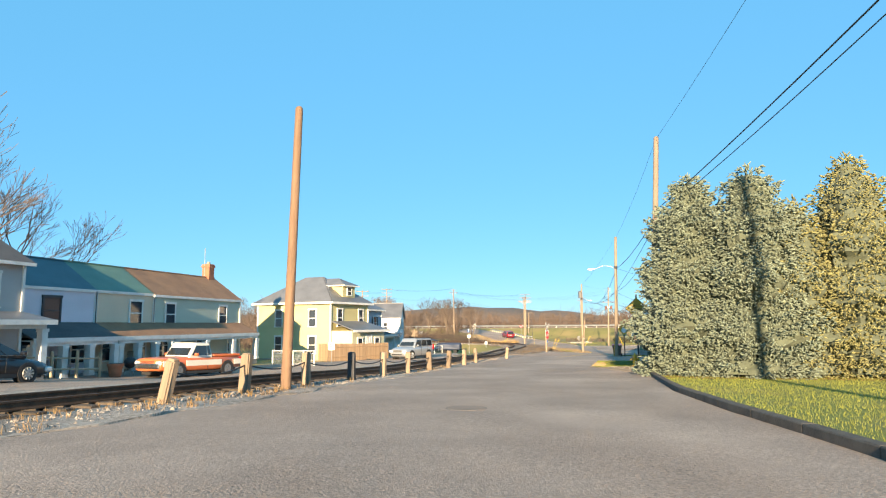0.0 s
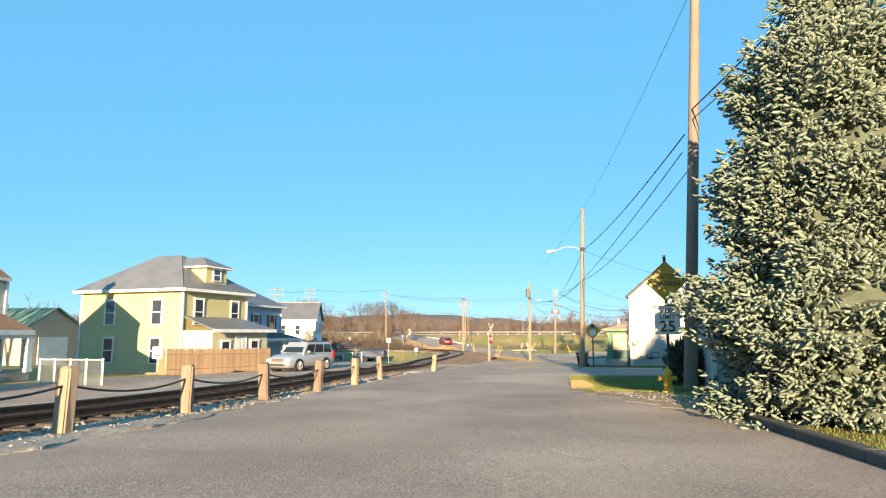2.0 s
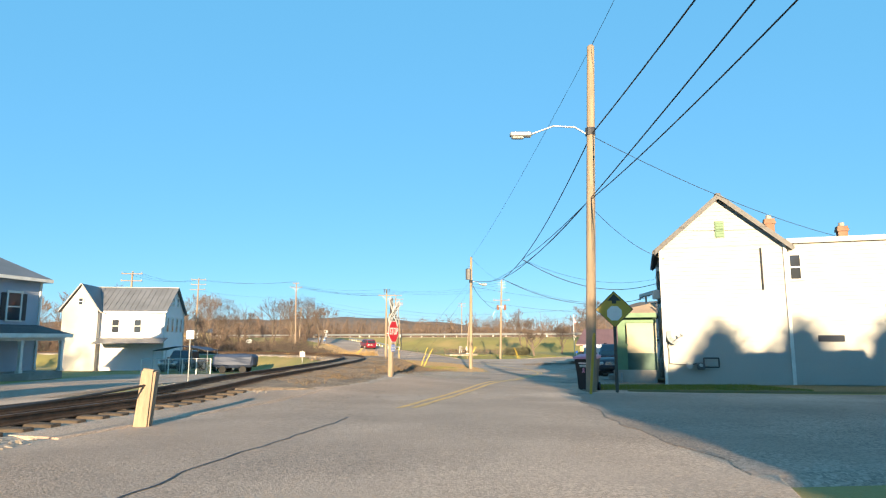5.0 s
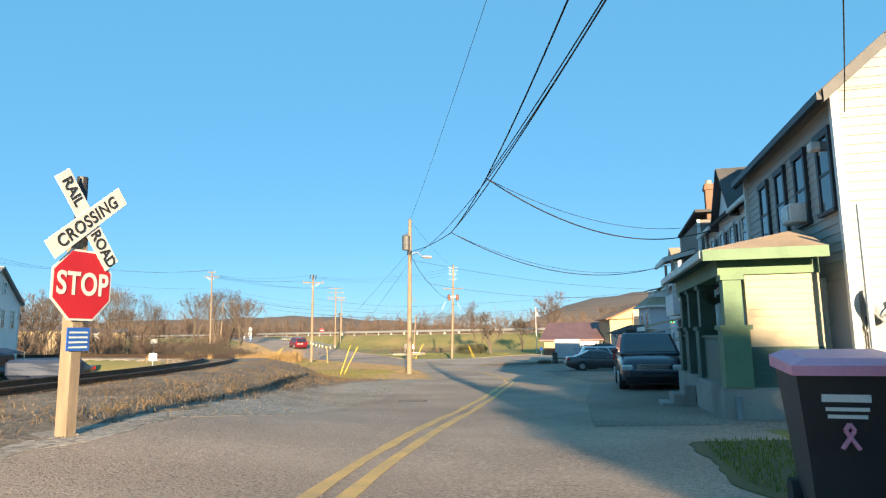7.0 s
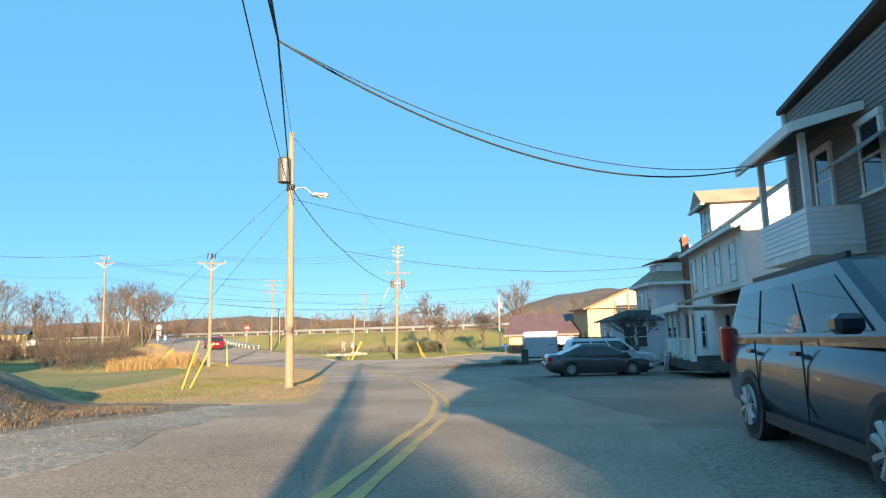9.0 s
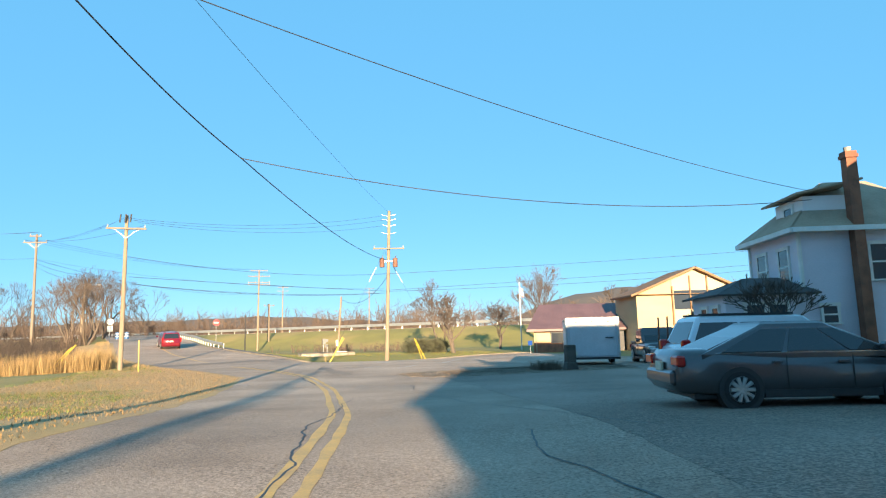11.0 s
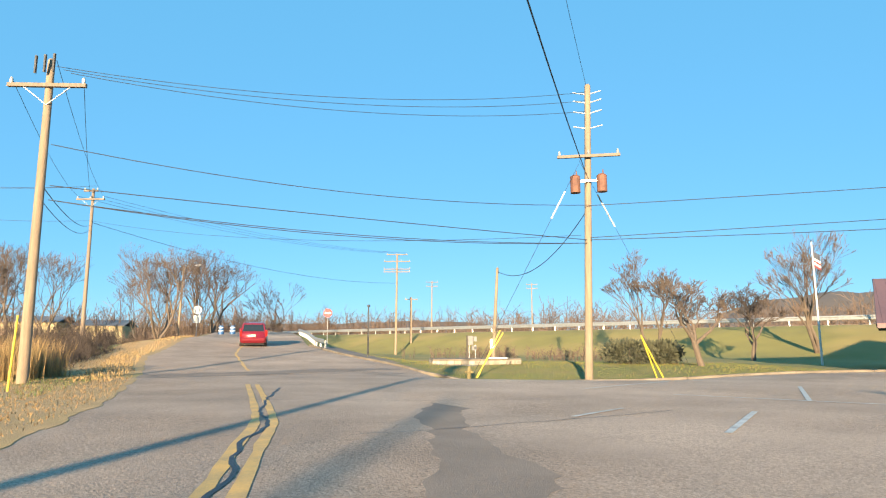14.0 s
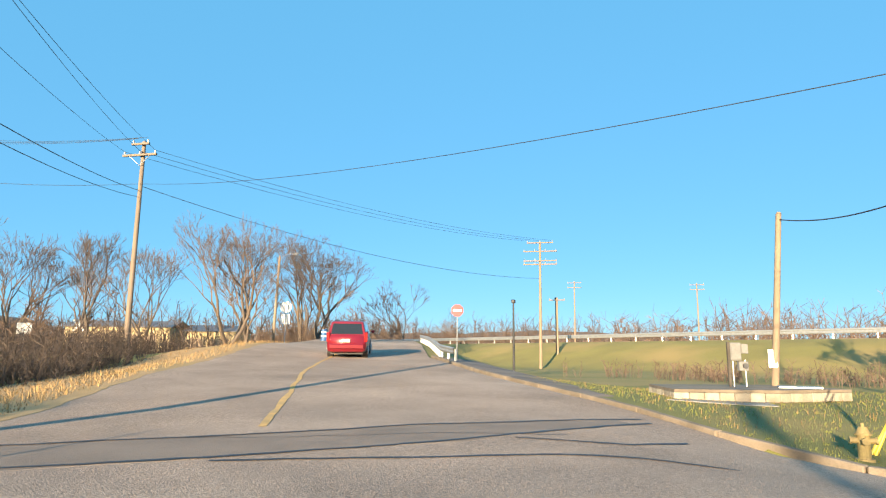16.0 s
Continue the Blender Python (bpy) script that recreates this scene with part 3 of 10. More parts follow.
def gable_roof(parent, w, d, h, rise, material, along="x", over=0.3, t=0.12, ribs=0.0, fascia=None, gutter=None):
    if along == "x":
        my = d / 2
        k = rise / my
        for y0, s in ((-over, 1), (d + over, -1)):
            slab(parent, "roof", ((-over, y0, h - k * over), (w + over, y0, h - k * over), (w + over, my, h + rise), (-over, my, h + rise)), t, material, ribs=ribs)
            part("gutter", box_bm(-over, w + over, y0 - 0.09 if s > 0 else y0 - 0.01, y0 + 0.01 if s > 0 else y0 + 0.09, h - k * over - 0.04, h - k * over + 0.1), gutter or fascia or TRIM, parent)
        bm = box_bm(-over, w + over, my - 0.1, my + 0.1, h + rise + t - 0.02, h + rise + t + 0.05)
        part("ridge_cap", bm, material, parent)
    else:
        mx = w / 2
        k = rise / mx
        for x0, s in ((-over, 1), (w + over, -1)):
            slab(parent, "roof", ((x0, -over, h - k * over), (x0, d + over, h - k * over), (mx, d + over, h + rise), (mx, -over, h + rise)), t, material, ribs=ribs)
            part("gutter", box_bm(x0 - 0.09 if s > 0 else x0 - 0.01, x0 + 0.01 if s > 0 else x0 + 0.09, -over, d + over, h - k * over - 0.04, h - k * over + 0.1), gutter or fascia or TRIM, parent)
        part("ridge_cap", box_bm(mx - 0.1, mx + 0.1, -over, d + over, h + rise + t - 0.02, h + rise + t + 0.05), material, parent)
        # barge boards
        for y in (-over - 0.02, d + over + 0.02):
            for x0, x1 in ((-over, mx), (w + over, mx)):
                bm = bmesh.new()
                a, b = Vector((x0, y, h - k * over - 0.1)), Vector((x1, y, h + rise - 0.08))
                v = [bm.verts.new(p) for p in (a, b, b + Vector((0, 0, 0.24)), a + Vector((0, 0, 0.24)))]
                f = bm.faces.new(v)
                r = bmesh.ops.extrude_face_region(bm, geom=[f])
                bmesh.ops.translate(bm, vec=(0, 0.03 if y > 0 else -0.03, 0), verts=[g for g in r["geom"] if isinstance(g, bmesh.types.BMVert)])
                part("barge_board", bm, fascia or TRIM, parent)


def hip_roof(parent, w, d, h, rise, material, over=0.4, t=0.1, ribs=0.0, ridge=None, fascia=None):
    """A hip roof; ridge: (x0, x1, y) or (x, y0, y1) given as two points."""
    a, b = ridge or ((w / 2, d / 2), (w / 2, d / 2))
    A, B = (*a, h + rise), (*b, h + rise)
    c = [(-over, -over, h), (w + over, -over, h), (w + over, d + over, h), (-over, d + over, h)]
    if abs(a[0] - b[0]) >= abs(a[1] - b[1]):   # ridge along x
        slab(parent, "roof", (c[0], c[1], B, A), t, material, ribs=ribs)
        slab(parent, "roof", (c[1], c[2], B), t, material)
        slab(parent, "roof", (c[2], c[3], A, B), t, material, ribs=ribs)
        slab(parent, "roof", (c[3], c[0], A), t, material)
    else:                                      # ridge along y, a nearer
        slab(parent, "roof", (c[0], c[1], A), t, material)
        slab(parent, "roof", (c[1], c[2], B, A), t, material, ribs=ribs)
        slab(parent, "roof", (c[2], c[3], B), t, material)
        slab(parent, "roof", (c[3], c[0], A, B), t, material, ribs=ribs)
    bm = bmesh.new()
    for q in ((-over, w + over, -over - 0.08, -over + 0.02), (-over, w + over, d + over - 0.02, d + over + 0.08)):
        box(bm, *q, h - 0.1, h + 0.08)
    for q in ((-over - 0.08, -over + 0.02), (w + over - 0.02, w + over + 0.08)):
        box(bm, *q, -over, d + over, h - 0.1, h + 0.08)
    part("fascia", bm, fascia or TRIM, parent)
    part("soffit", box_bm(-over, w + over, -over, d + over, h - 0.06, h - 0.01), fascia or TRIM, parent)


def chimney(parent, x, y, z0, z1, w=0.55, d=0.55, material=None):
    bm = box_bm(x - w / 2, x + w / 2, y - d / 2, y + d / 2, z0, z1 - 0.25)
    box(bm, x - w / 2 - 0.05, x + w / 2 + 0.05, y - d / 2 - 0.05, y + d / 2 + 0.05, z1 - 0.25, z1 - 0.12)
    box(bm, x - w / 2 - 0.02, x + w / 2 + 0.02, y - d / 2 - 0.02, y + d / 2 + 0.02, z1 - 0.12, z1)
    c = part("chimney", bm, material or BRICK, parent)
    part("flue", cyl_bm((x, y, z1 - 0.02), (x, y, z1 + 0.18), 0.13, n=10), CONCRETE, c)
    return c


FRONT = lambda x, z: pose(x, 0, z)
def SIDE_L(y, z): return pose(0, y, z, 0, 0, -90)
def SIDE_R(w, y, z): return pose(w, y, z, 0, 0, 90)


# row houses beyond the tracks; local x runs along the street (world -y to +y), front faces the road
def at_left(x, y0, rot=0.0, z=0.0):
    """A block whose front looks towards +x: local x runs along world -y ... so (0, 0) is its far front corner."""
    return pose(x, y0, z, 0, 0, 90 + rot)


def porch(parent, w, d, z0, zroof, n, roof_mat, post_mat, floor_z=0.3, rise=0.5, x0=0.0, over=0.25, rail=None, post_w=0.16, post_style="square", fascia=None):
    """A porch before a front: local y from -d to 0."""
    part("porch_floor", box_bm(x0, x0 + w, -d, 0, z0, z0 + floor_z), CONCRETE, parent)
    slab(parent, "porch_roof", ((x0 - over, -d - over, zroof), (x0 + w + over, -d - over, zroof), (x0 + w + over, 0, zroof + rise), (x0 - over, 0, zroof + rise)), 0.08, roof_mat)
    bm = box_bm(x0 - over, x0 + w + over, -d - over - 0.06, -d - over + 0.02, zroof - 0.12, zroof + 0.09)
    box(bm, x0, x0 + w, -d, -d + 0.14, zroof - 0.28, zroof - 0.02)
    part("porch_beam", bm, fascia or TRIM, parent)
    part("porch_ceiling", box_bm(x0 - over, x0 + w + over, -d - over + 0.03, 0, zroof - 0.05, zroof - 0.01), TRIM, parent)
    for i in range(n):
        x = x0 + 0.12 + (w - 0.24) * i / (n - 1)
        bm = bmesh.new()
        if post_style == "turned":
            cyl(bm, (x, -d + 0.08, z0 + floor_z), (x, -d + 0.08, z0 + floor_z + 0.9), 0.075, 0.075, 8)
            cyl(bm, (x, -d + 0.08, z0 + floor_z + 0.9), (x, -d + 0.08, zroof - 0.28), 0.07, 0.05, 8)
            box(bm, x - 0.09, x + 0.09, -d, -d + 0.17, z0 + floor_z, z0 + floor_z + 0.12)
            box(bm, x - 0.09, x + 0.09, -d, -d + 0.17, zroof - 0.4, zroof - 0.28)
        else:
            h = post_w / 2
            box(bm, x - h, x + h, -d + 0.08 - h, -d + 0.08 + h, z0 + floor_z, zroof - 0.28)
            box(bm, x - h - 0.03, x + h + 0.03, -d + 0.05 - h, -d + 0.11 + h, z0 + floor_z, z0 + floor_z + 0.14)
            box(bm, x - h - 0.03, x + h + 0.03, -d + 0.05 - h, -d + 0.11 + h, zroof - 0.42, zroof - 0.28)
        part("porch_post", bm, post_mat, parent)
    if rail:
        bm = box_bm(x0, x0 + w, -d + 0.05, -d + 0.11, z0 + floor_z + 0.85, z0 + floor_z + 0.92)
        box(bm, x0, x0 + w, -d + 0.05, -d + 0.11, z0 + floor_z + 0.08, z0 + floor_z + 0.13)
        part("porch_rail", bm, rail, parent)
        k = int(w / 0.13)
        for i in range(k):
            x = x0 + (i + 0.5) * w / k
            part("baluster", box_bm(x - 0.018, x + 0.018, -d + 0.06, -d + 0.1, z0 + floor_z + 0.13, z0 + floor_z + 0.85), rail, parent)


Z_ROW = -1.25
def row_unit(y_near, y_far, wall, roof, label, porch_roof, wins, chim=None, eave=3.28, rise=1.6, porch_n=4):
    w = y_far - y_near
    h = empty("row_house", at_left(-25.9, y_near), label=label, category="house", group="row houses")
    walls(h, w, 4.6, Z_ROW, eave, wall, gable_ends="side", gable_h=rise)
    gable_roof(h, w, 4.6, eave, rise, roof, over=0.02 if chim is None else 0.1)
    for x, z, ww, hh, fm in wins:
        window(h, FRONT(x, z), ww, hh, fm)
    for x in np.linspace(1.0, w - 1.0, max(2, int(w / 2.3))):
        window(h, FRONT(float(x), -0.35), 0.8, 1.3)
    porch(h, w - 0.1, 1.6, Z_ROW, 0.85, porch_n, porch_roof, TRIM, 0.35, 0.75, x0=0.05, post_w=0.3, over=0.05)
    if chim:
        chimney(h, w - 0.6, 2.3, eave + 1.0, eave + rise + 1.1, 0.6, 0.6)
        part("antenna", cyl_bm((w - 0.9, 2.4, eave + rise), (w - 0.9, 2.4, eave + rise + 2.3), 0.025, n=6), STEEL, h)
    return h


row_unit(22.3, 27.4, S_BLUEGREY, R_TEAL, "row house with blue-grey siding and a teal metal roof", R_DARK, [(2.4, 1.6, 0.9, 1.25, DARK_METAL)])
row_unit(27.4, 31.8, S_CREAM, R_GREEN, "row house with cream siding and a green metal roof", R_BROWN, [(2.95, 1.55, 0.9, 1.3, TRIM)])
row_unit(31.8, 40.9, S_GREEN, R_BROWN, "row house with pale green siding and a brown shingle roof", R_BROWN, [(1.5, 1.55, 0.8, 1.25, TRIM), (7.0, 1.55, 0.8, 1.25, TRIM)], chim=True)

# the grey house at the row's near end
gh = empty("grey_house", at_left(-24.6, 11.3), label="grey sided house with dark roof and a white porch", category="house")
walls(gh, 10.6, 8.0, Z_ROW + 0.3, 4.3, S_GREY, gable_ends="side", gable_h=2.2)
gable_roof(gh, 10.6, 8.0, 4.3, 2.2, R_DARK, over=0.3)
for x in (2.0, 5.5, 9.0):
    window(gh, FRONT(x, 2.3), 0.9, 1.4)
porch(gh, 10.4, 1.7, Z_ROW + 0.3, 1.65, 5, R_GREY, TRIM, 0.4, 0.4, post_w=0.28)

# the yellow house
Z_Y = -1.7
yh = empty("yellow_house", pose(-23.15, 50.8, 0, 0, 0, 80), label="yellow sided two-storey house with a grey metal hip roof", category="house")
YW, YD = 6.2, 8.0
walls(yh, YW, YD, Z_Y, 3.35, S_YELLOW)
hip_roof(yh, YW, YD, 3.42, 2.5, R_GREY,  ridge=((YW / 2, 3.0), (YW / 2, 5.0)))
for x in (1.4, 4.9):
    window(yh, FRONT(x, 1.35), 0.7, 1.5)
for y, z in ((1.9, 1.35), (5.6, 1.35), (1.9, -1.0), (5.6, -1.0)):
    window(yh, SIDE_L(y, z), 0.7, 1.45)
# dormer
bm = box_bm(2.2, 4.2, 0.2, 3.0, 4.0, 5.05)
part("dormer_wall", bm, S_YELLOW, yh)
window(yh, pose(3.2, 0.2, 4.2), 0.6, 0.7)
slab(yh, "dormer_roof", ((1.9, -0.1, 5.05), (4.5, -0.1, 5.05), (3.2, 1.3, 5.75)), 0.06, R_GREY)
slab(yh, "dormer_roof", ((4.5, -0.1, 5.05), (4.5, 3.4, 5.05), (3.2, 3.4, 5.75), (3.2, 1.3, 5.75)), 0.06, R_GREY)
slab(yh, "dormer_roof", ((1.9, 3.4, 5.05), (1.9, -0.1, 5.05), (3.2, 1.3, 5.75), (3.2, 3.4, 5.75)), 0.06, R_GREY)
part("dormer_fascia", box_bm(1.86, 4.54, -0.14, 3.4, 4.98, 5.08), TRIM, yh)
# the enclosed porch on its front
part("porch_wall", box_bm(0.1, 5.6, -2.2, 0, Z_Y, 0.95), S_PALE_Y, yh)
for x in (1.3, 4.2):
    window(yh, pose(x, -2.2, -0.65), 0.7, 0.9)
door(yh, pose(2.8, -2.2, -1.5), 0.9, 2.0, TRIM)
slab(yh, "porch_roof", ((-0.3, -2.6, 0.95), (6.0, -2.6, 0.95), (5.4, 0, 1.75), (0.1, 0, 1.75)), 0.07, R_GREY)
part("porch_fascia", box_bm(-0.34, 6.04, -2.66, -2.58, 0.82, 1.02), TRIM, yh)
chimney(yh, 4.0, 7.2, 4.0, 5.2, 0.5, 0.5)

# the low tan building with a green metal roof behind
tb = empty("tan_building", pose(-54.0, 57.3, 0), label="low tan building with a green metal gable roof", category="building")
part("wall", box_bm(0.0, 13.9, 0.12, 6.3, gz(-46, 60) - 0.2, 1.1), S_TANBACK, tb)
part("gable_end", prism(bmesh.new(), [(0.0, 1.1), (6.3, 1.1), (3.15, 2.7)], 0.12, m=pose(14.0, 0.05, 0, 0, 0, 90)), S_TANBACK, tb)
for y0 in (-0.2, 6.6):
    slab(tb, "roof", ((-0.2, y0, 1.0), (14.25, y0, 1.0), (14.25, 3.15, 2.75), (-0.2, 3.15, 2.75)), 0.08, R_GREEN, ribs=0.6)
part("garage_door", box_bm(13.98, 14.06, 1.6, 4.6, gz(-40, 60) - 0.1, 0.5), TRIM, tb)

# the blue house behind it
bh0 = empty("blue_house", pose(-28.0, 66.0, 0, 0, 0, 84), label="blue-grey house with dark shutters and grey hip roof", category="house")
walls(bh0, 8.5, 8.0, -2.1, 3.2, S_BLUE)
hip_roof(bh0, 8.5, 8.0, 3.25, 2.6, R_GREY, ridge=((3.6, 4.0), (4.9, 4.0)))
for x in (1.2, 4.0, 6.8):
    window(bh0, FRONT(x, 1.0), 0.8, 1.45, shutters=DARK_METAL)
porch(bh0, 8.3, 2.0, -2.1, 0.2, 4, R_DARK, TRIM, 0.4, 0.5)
chimney(bh0, 2.6, 3.8, 5.2, 6.7, 0.6, 0.6)

# the white house with an L plan beyond
wl = empty("white_house", pose(-41.96, 98.3, 0, 0, 0, 13.4), label="white sided house with grey metal roof", category="house")
walls(wl, 9.0, 7.9, -3.2, 2.7, S_WHITE_FULL, gable_ends="side", gable_h=2.4)
gable_roof(wl, 9.0, 7.9, 2.7, 2.4, R_GREY, over=0.3, ribs=0.5)
# gable takes the white dimmed for sun, darker than the walls beside it
part("front_gable", prism(bmesh.new(), [(0.1, -3.2), (3.2, -3.2), (3.2, 2.7), (1.65, 5.0), (0.1, 2.7)], 3.0, m=pose(0, -0.8, 0)), S_WHITE_SUN_DIM, wl)
slab(wl, "gable_roof", ((-0.15, -1.1, 2.5), (1.65, -1.1, 5.15), (1.65, 3.8, 5.15), (-0.15, 3.8, 2.5)), 0.08, R_GREY)
slab(wl, "gable_roof", ((3.45, -1.1, 2.5), (1.65, -1.1, 5.15), (1.65, 3.8, 5.15), (3.45, 3.8, 2.5)), 0.08, R_GREY)
window(wl, pose(1.65, -0.8, 3.2), 0.35, 0.6)
for x in (4.6, 6.6):
    window(wl, FRONT(x, 0.6), 0.6, 1.2)
for y in (1.2, 3.1, 4.9, 6.7):
    window(wl, SIDE_R(9.0, y, 0.7), 0.55, 1.3)
for y in (3.1, 4.9):
    window(wl, SIDE_R(9.0, y, 3.3), 0.45, 0.8)
slab(wl, "porch_roof", ((3.3, -2.2, -0.5), (9.4, -2.2, -0.5), (9.4, 0, 0.0), (3.3, 0, 0.0)), 0.07, R_GREY)

# the big white house by the road, gable end towards the sun
WZ = -1.9
wb = empty("white_gable_house", pose(5.3, 67.3, 0, 0, 0, -14), label="large white clapboard house with a gable end and green trim", category="house")
# white dimmed on every side so the sunlit gable keeps its boards
walls(wb, 4.65, 6.2, WZ, 3.75, S_WHITE_SUN_DIM, course=0.16, gable_ends="front", gable_h=2.0, gx=2.325)
gable_roof(wb, 4.65, 6.2, 3.75, 2.0, R_DARK, along="y", over=0.25, fascia=DARK_METAL, gutter=DARK_METAL)
bm = box_bm(2.15, 2.5, -0.05, 0, 4.1, 4.78)
vent = part("gable_vent", bm, GREEN_TRIM, wb)
for k in range(6):
    part("louvre", box_bm(2.18, 2.47, -0.08, -0.04, 4.14 + k * 0.105, 4.21 + k * 0.105), GREEN_TRIM, vent)
for y in (0.55, 1.87, 3.2, 4.52):
    window(wb, SIDE_L(y, 1.72), 0.52, 1.32, DARK_METAL)
for y in (1.6, 4.3):
    window(wb, SIDE_L(y, -1.0), 0.7, 1.45)
door(wb, SIDE_L(3.0, -1.4), 0.9, 2.0, DARK_GREEN)
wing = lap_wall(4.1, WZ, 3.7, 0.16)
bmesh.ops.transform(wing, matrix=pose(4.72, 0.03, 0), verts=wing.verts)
part("wing_wall", wing, S_WHITE_SUN_DIM, wb)
part("wing_wall", box_bm(4.74, 8.8, 0.16, 7.0, WZ, 3.7), S_WHITE_SUN_DIM, wb)
lamp = part("wall_lamp", box_bm(-0.22, -0.04, 0.62, 0.82, 2.86, 3.02, bevel=0.02), TRIM, wb, "white flood lamp on the upper wall")
part("bracket", box_bm(-0.05, 0.0, 0.66, 0.78, 2.78, 3.0), STEEL, lamp)
part("foundation", box_bm(0.01, 4.6, 0.02, 0.1, WZ - 0.5, -1.2), PAVING, wb, "dark stone foundation below the siding")
# gas meter and its pipes at the foot of the gable wall
gm = empty("gas_meter", pose(5.3, 67.3, 0, 0, 0, -14) @ pose(1.3, -0.2, -1.1), label="grey gas meter with bent pipes at the wall's foot", category="gas meter")
part("case", box_bm(-0.16, 0.16, -0.1, 0.08, -0.16, 0.12, bevel=0.04), GREY_CAN, gm)
part("dial", cyl_bm((0, -0.13, 0.02), (0, -0.09, 0.02), 0.07, n=16), SIGN_FACE, gm)
part("regulator", cyl_bm((-0.42, -0.02, 0.0), (-0.42, 0.08, 0.0), 0.13, n=18), STEEL, gm)
for a, b in (((-0.42, 0.03, 0.0), (-0.12, 0.0, 0.1)), ((0.12, 0, 0.1), (0.12, 0, 0.3)), ((0.12, 0, 0.3), (0.68, 0, 0.3)), ((0.68, 0, 0.3), (0.68, 0, -0.06)), ((0.68, 0, -0.06), (0.16, 0, -0.06))):
    part("pipe", cyl_bm(a, b, 0.028, n=8), DARK_METAL, gm)
for a, b in (((-1.18, 0.14, 0.95), (-1.18, 0.14, 0.06)), ((-1.18, 0.14, 0.06), (-0.5, 0.1, 0.02))):
    part("wall_cable", cyl_bm(a, b, 0.014, n=6), DARK_METAL, gm)
part("wall_pipe", cyl_bm((3.8, -0.06, 1.9), (3.8, -0.06, 3.6), 0.03, n=8), DARK_METAL, wb)
part("cellar_window", box_bm(5.6, 6.5, -0.01, 0.05, -0.15, 0.1), PANE, wb)
part("wing_parapet", box_bm(4.74, 8.95, -0.12, 7.1, 3.72, 3.92), S_WHITE_SUN_DIM, wb)
window(wb, pose(5.0, 0.03, 2.3), 0.36, 0.95)
slab(wb, "wing_roof", ((4.7, 3.6, 3.93), (8.4, 3.6, 3.93), (8.4, 6.5, 4.6), (4.7, 6.5, 4.6)), 0.1, R_DARK)
chimney(wb, 5.0, 4.4, 4.0, 5.5, 0.4, 0.4, BRICK_TAN)
chimney(wb, 8.5, 6.4, 4.0, 5.3, 0.4, 0.4, BRICK_TAN)
# green porch on the big house, reaching to the pavement
gp = empty("green_porch", pose(3.55, 68.24, 0, 0, 0, -14), label="green painted porch with square columns and a lap-sided half wall", category="porch")
GZ0, GZT = -2.08, 1.0
part("porch_base", box_bm(-0.1, 1.55, -0.1, 5.7, GZ0, GZ0 + 0.75), CONCRETE, gp)
for i, y in enumerate((0.1, 2.6, 4.15, 5.35)):
    bm = bmesh.new()
    box(bm, -0.05, 0.4, y - 0.22, y + 0.22, GZ0 + 0.75, GZ0 + 1.75)
    box(bm, -0.09, 0.44, y - 0.26, y + 0.26, GZ0 + 1.75, GZ0 + 1.83)
    box(bm, 0.02, 0.33, y - 0.15, y + 0.15, GZ0 + 1.83, GZT - 0.45)
    box(bm, -0.02, 0.37, y - 0.19, y + 0.19, GZT - 0.45, GZT - 0.36)
    # end column in a sunlit green; the rest in a darker, shaded green
    part("column", bm, GREEN_TRIM if i == 0 else DARK_GREEN, gp)
for y1, ln in ((2.4, 2.1), (5.15, 0.8)):
    bm = lap_wall(ln, GZ0 + 0.75, GZ0 + 1.6, 0.1)
    bmesh.ops.transform(bm, matrix=pose(0.05, y1, 0, 0, 0, -90), verts=bm.verts)
    part("half_wall", bm, DARK_GREEN, gp)
    part("wall_cap", box_bm(0.0, 0.24, y1 - ln, y1, GZ0 + 1.6, GZ0 + 1.65), DARK_GREEN, gp)
for k in range(3):
    part("step", box_bm(-0.34 - 0.24 * k, -0.1 - 0.24 * k, 2.95, 3.8, GZ0 - 0.1, GZ0 + 0.55 - 0.19 * k, bevel=0.015), CONCRETE, gp)
part("drain_pipe", cyl_bm((0.12, -0.2, GZ0 - 0.1), (0.12, -0.2, GZ0 + 0.62), 0.045, n=10), INSULATOR, gp, "pale blue plastic drain pipe")
bm = lap_wall(1.2, GZ0 + 0.75, GZ0 + 1.45, 0.1)
bmesh.ops.transform(bm, matrix=pose(0.4, 0.0, 0), verts=bm.verts)
part("half_wall", bm, DARK_GREEN, gp)
bm = lap_wall(1.2, GZ0 + 1.45, GZT - 0.36, 0.13)
bmesh.ops.transform(bm, matrix=pose(0.4, 0.02, 0), verts=bm.verts)
part("blind", bm, S_PANEL, gp, "cream slatted blind closing the porch end")
part("beam", box_bm(-0.05, 0.4, -0.05, 5.55, GZT - 0.36, GZT - 0.05), GREEN_TRIM, gp)
part("beam", box_bm(0.4, 1.6, -0.05, 0.25, GZT - 0.36, GZT - 0.05), GREEN_TRIM, gp)
slab(gp, "porch_roof", ((-0.32, -0.45, GZT), (-0.32, 5.75, GZT), (1.62, 5.75, GZT + 0.5), (1.62, 1.0, GZT + 0.5)), 0.06, R_TAN)
slab(gp, "porch_roof", ((-0.32, -0.45, GZT), (1.62, -0.45, GZT), (1.62, 1.0, GZT + 0.5)), 0.06, R_TAN)
part("gutter", box_bm(-0.4, -0.3, -0.45, 5.75, GZT - 0.1, GZT + 0.05, bevel=0.015), TRIM, gp, "white gutter along the porch eave")
part("fascia", box_bm(-0.36, 1.62, -0.53, -0.45, GZT - 0.14, GZT + 0.05), GREEN_TRIM, gp)
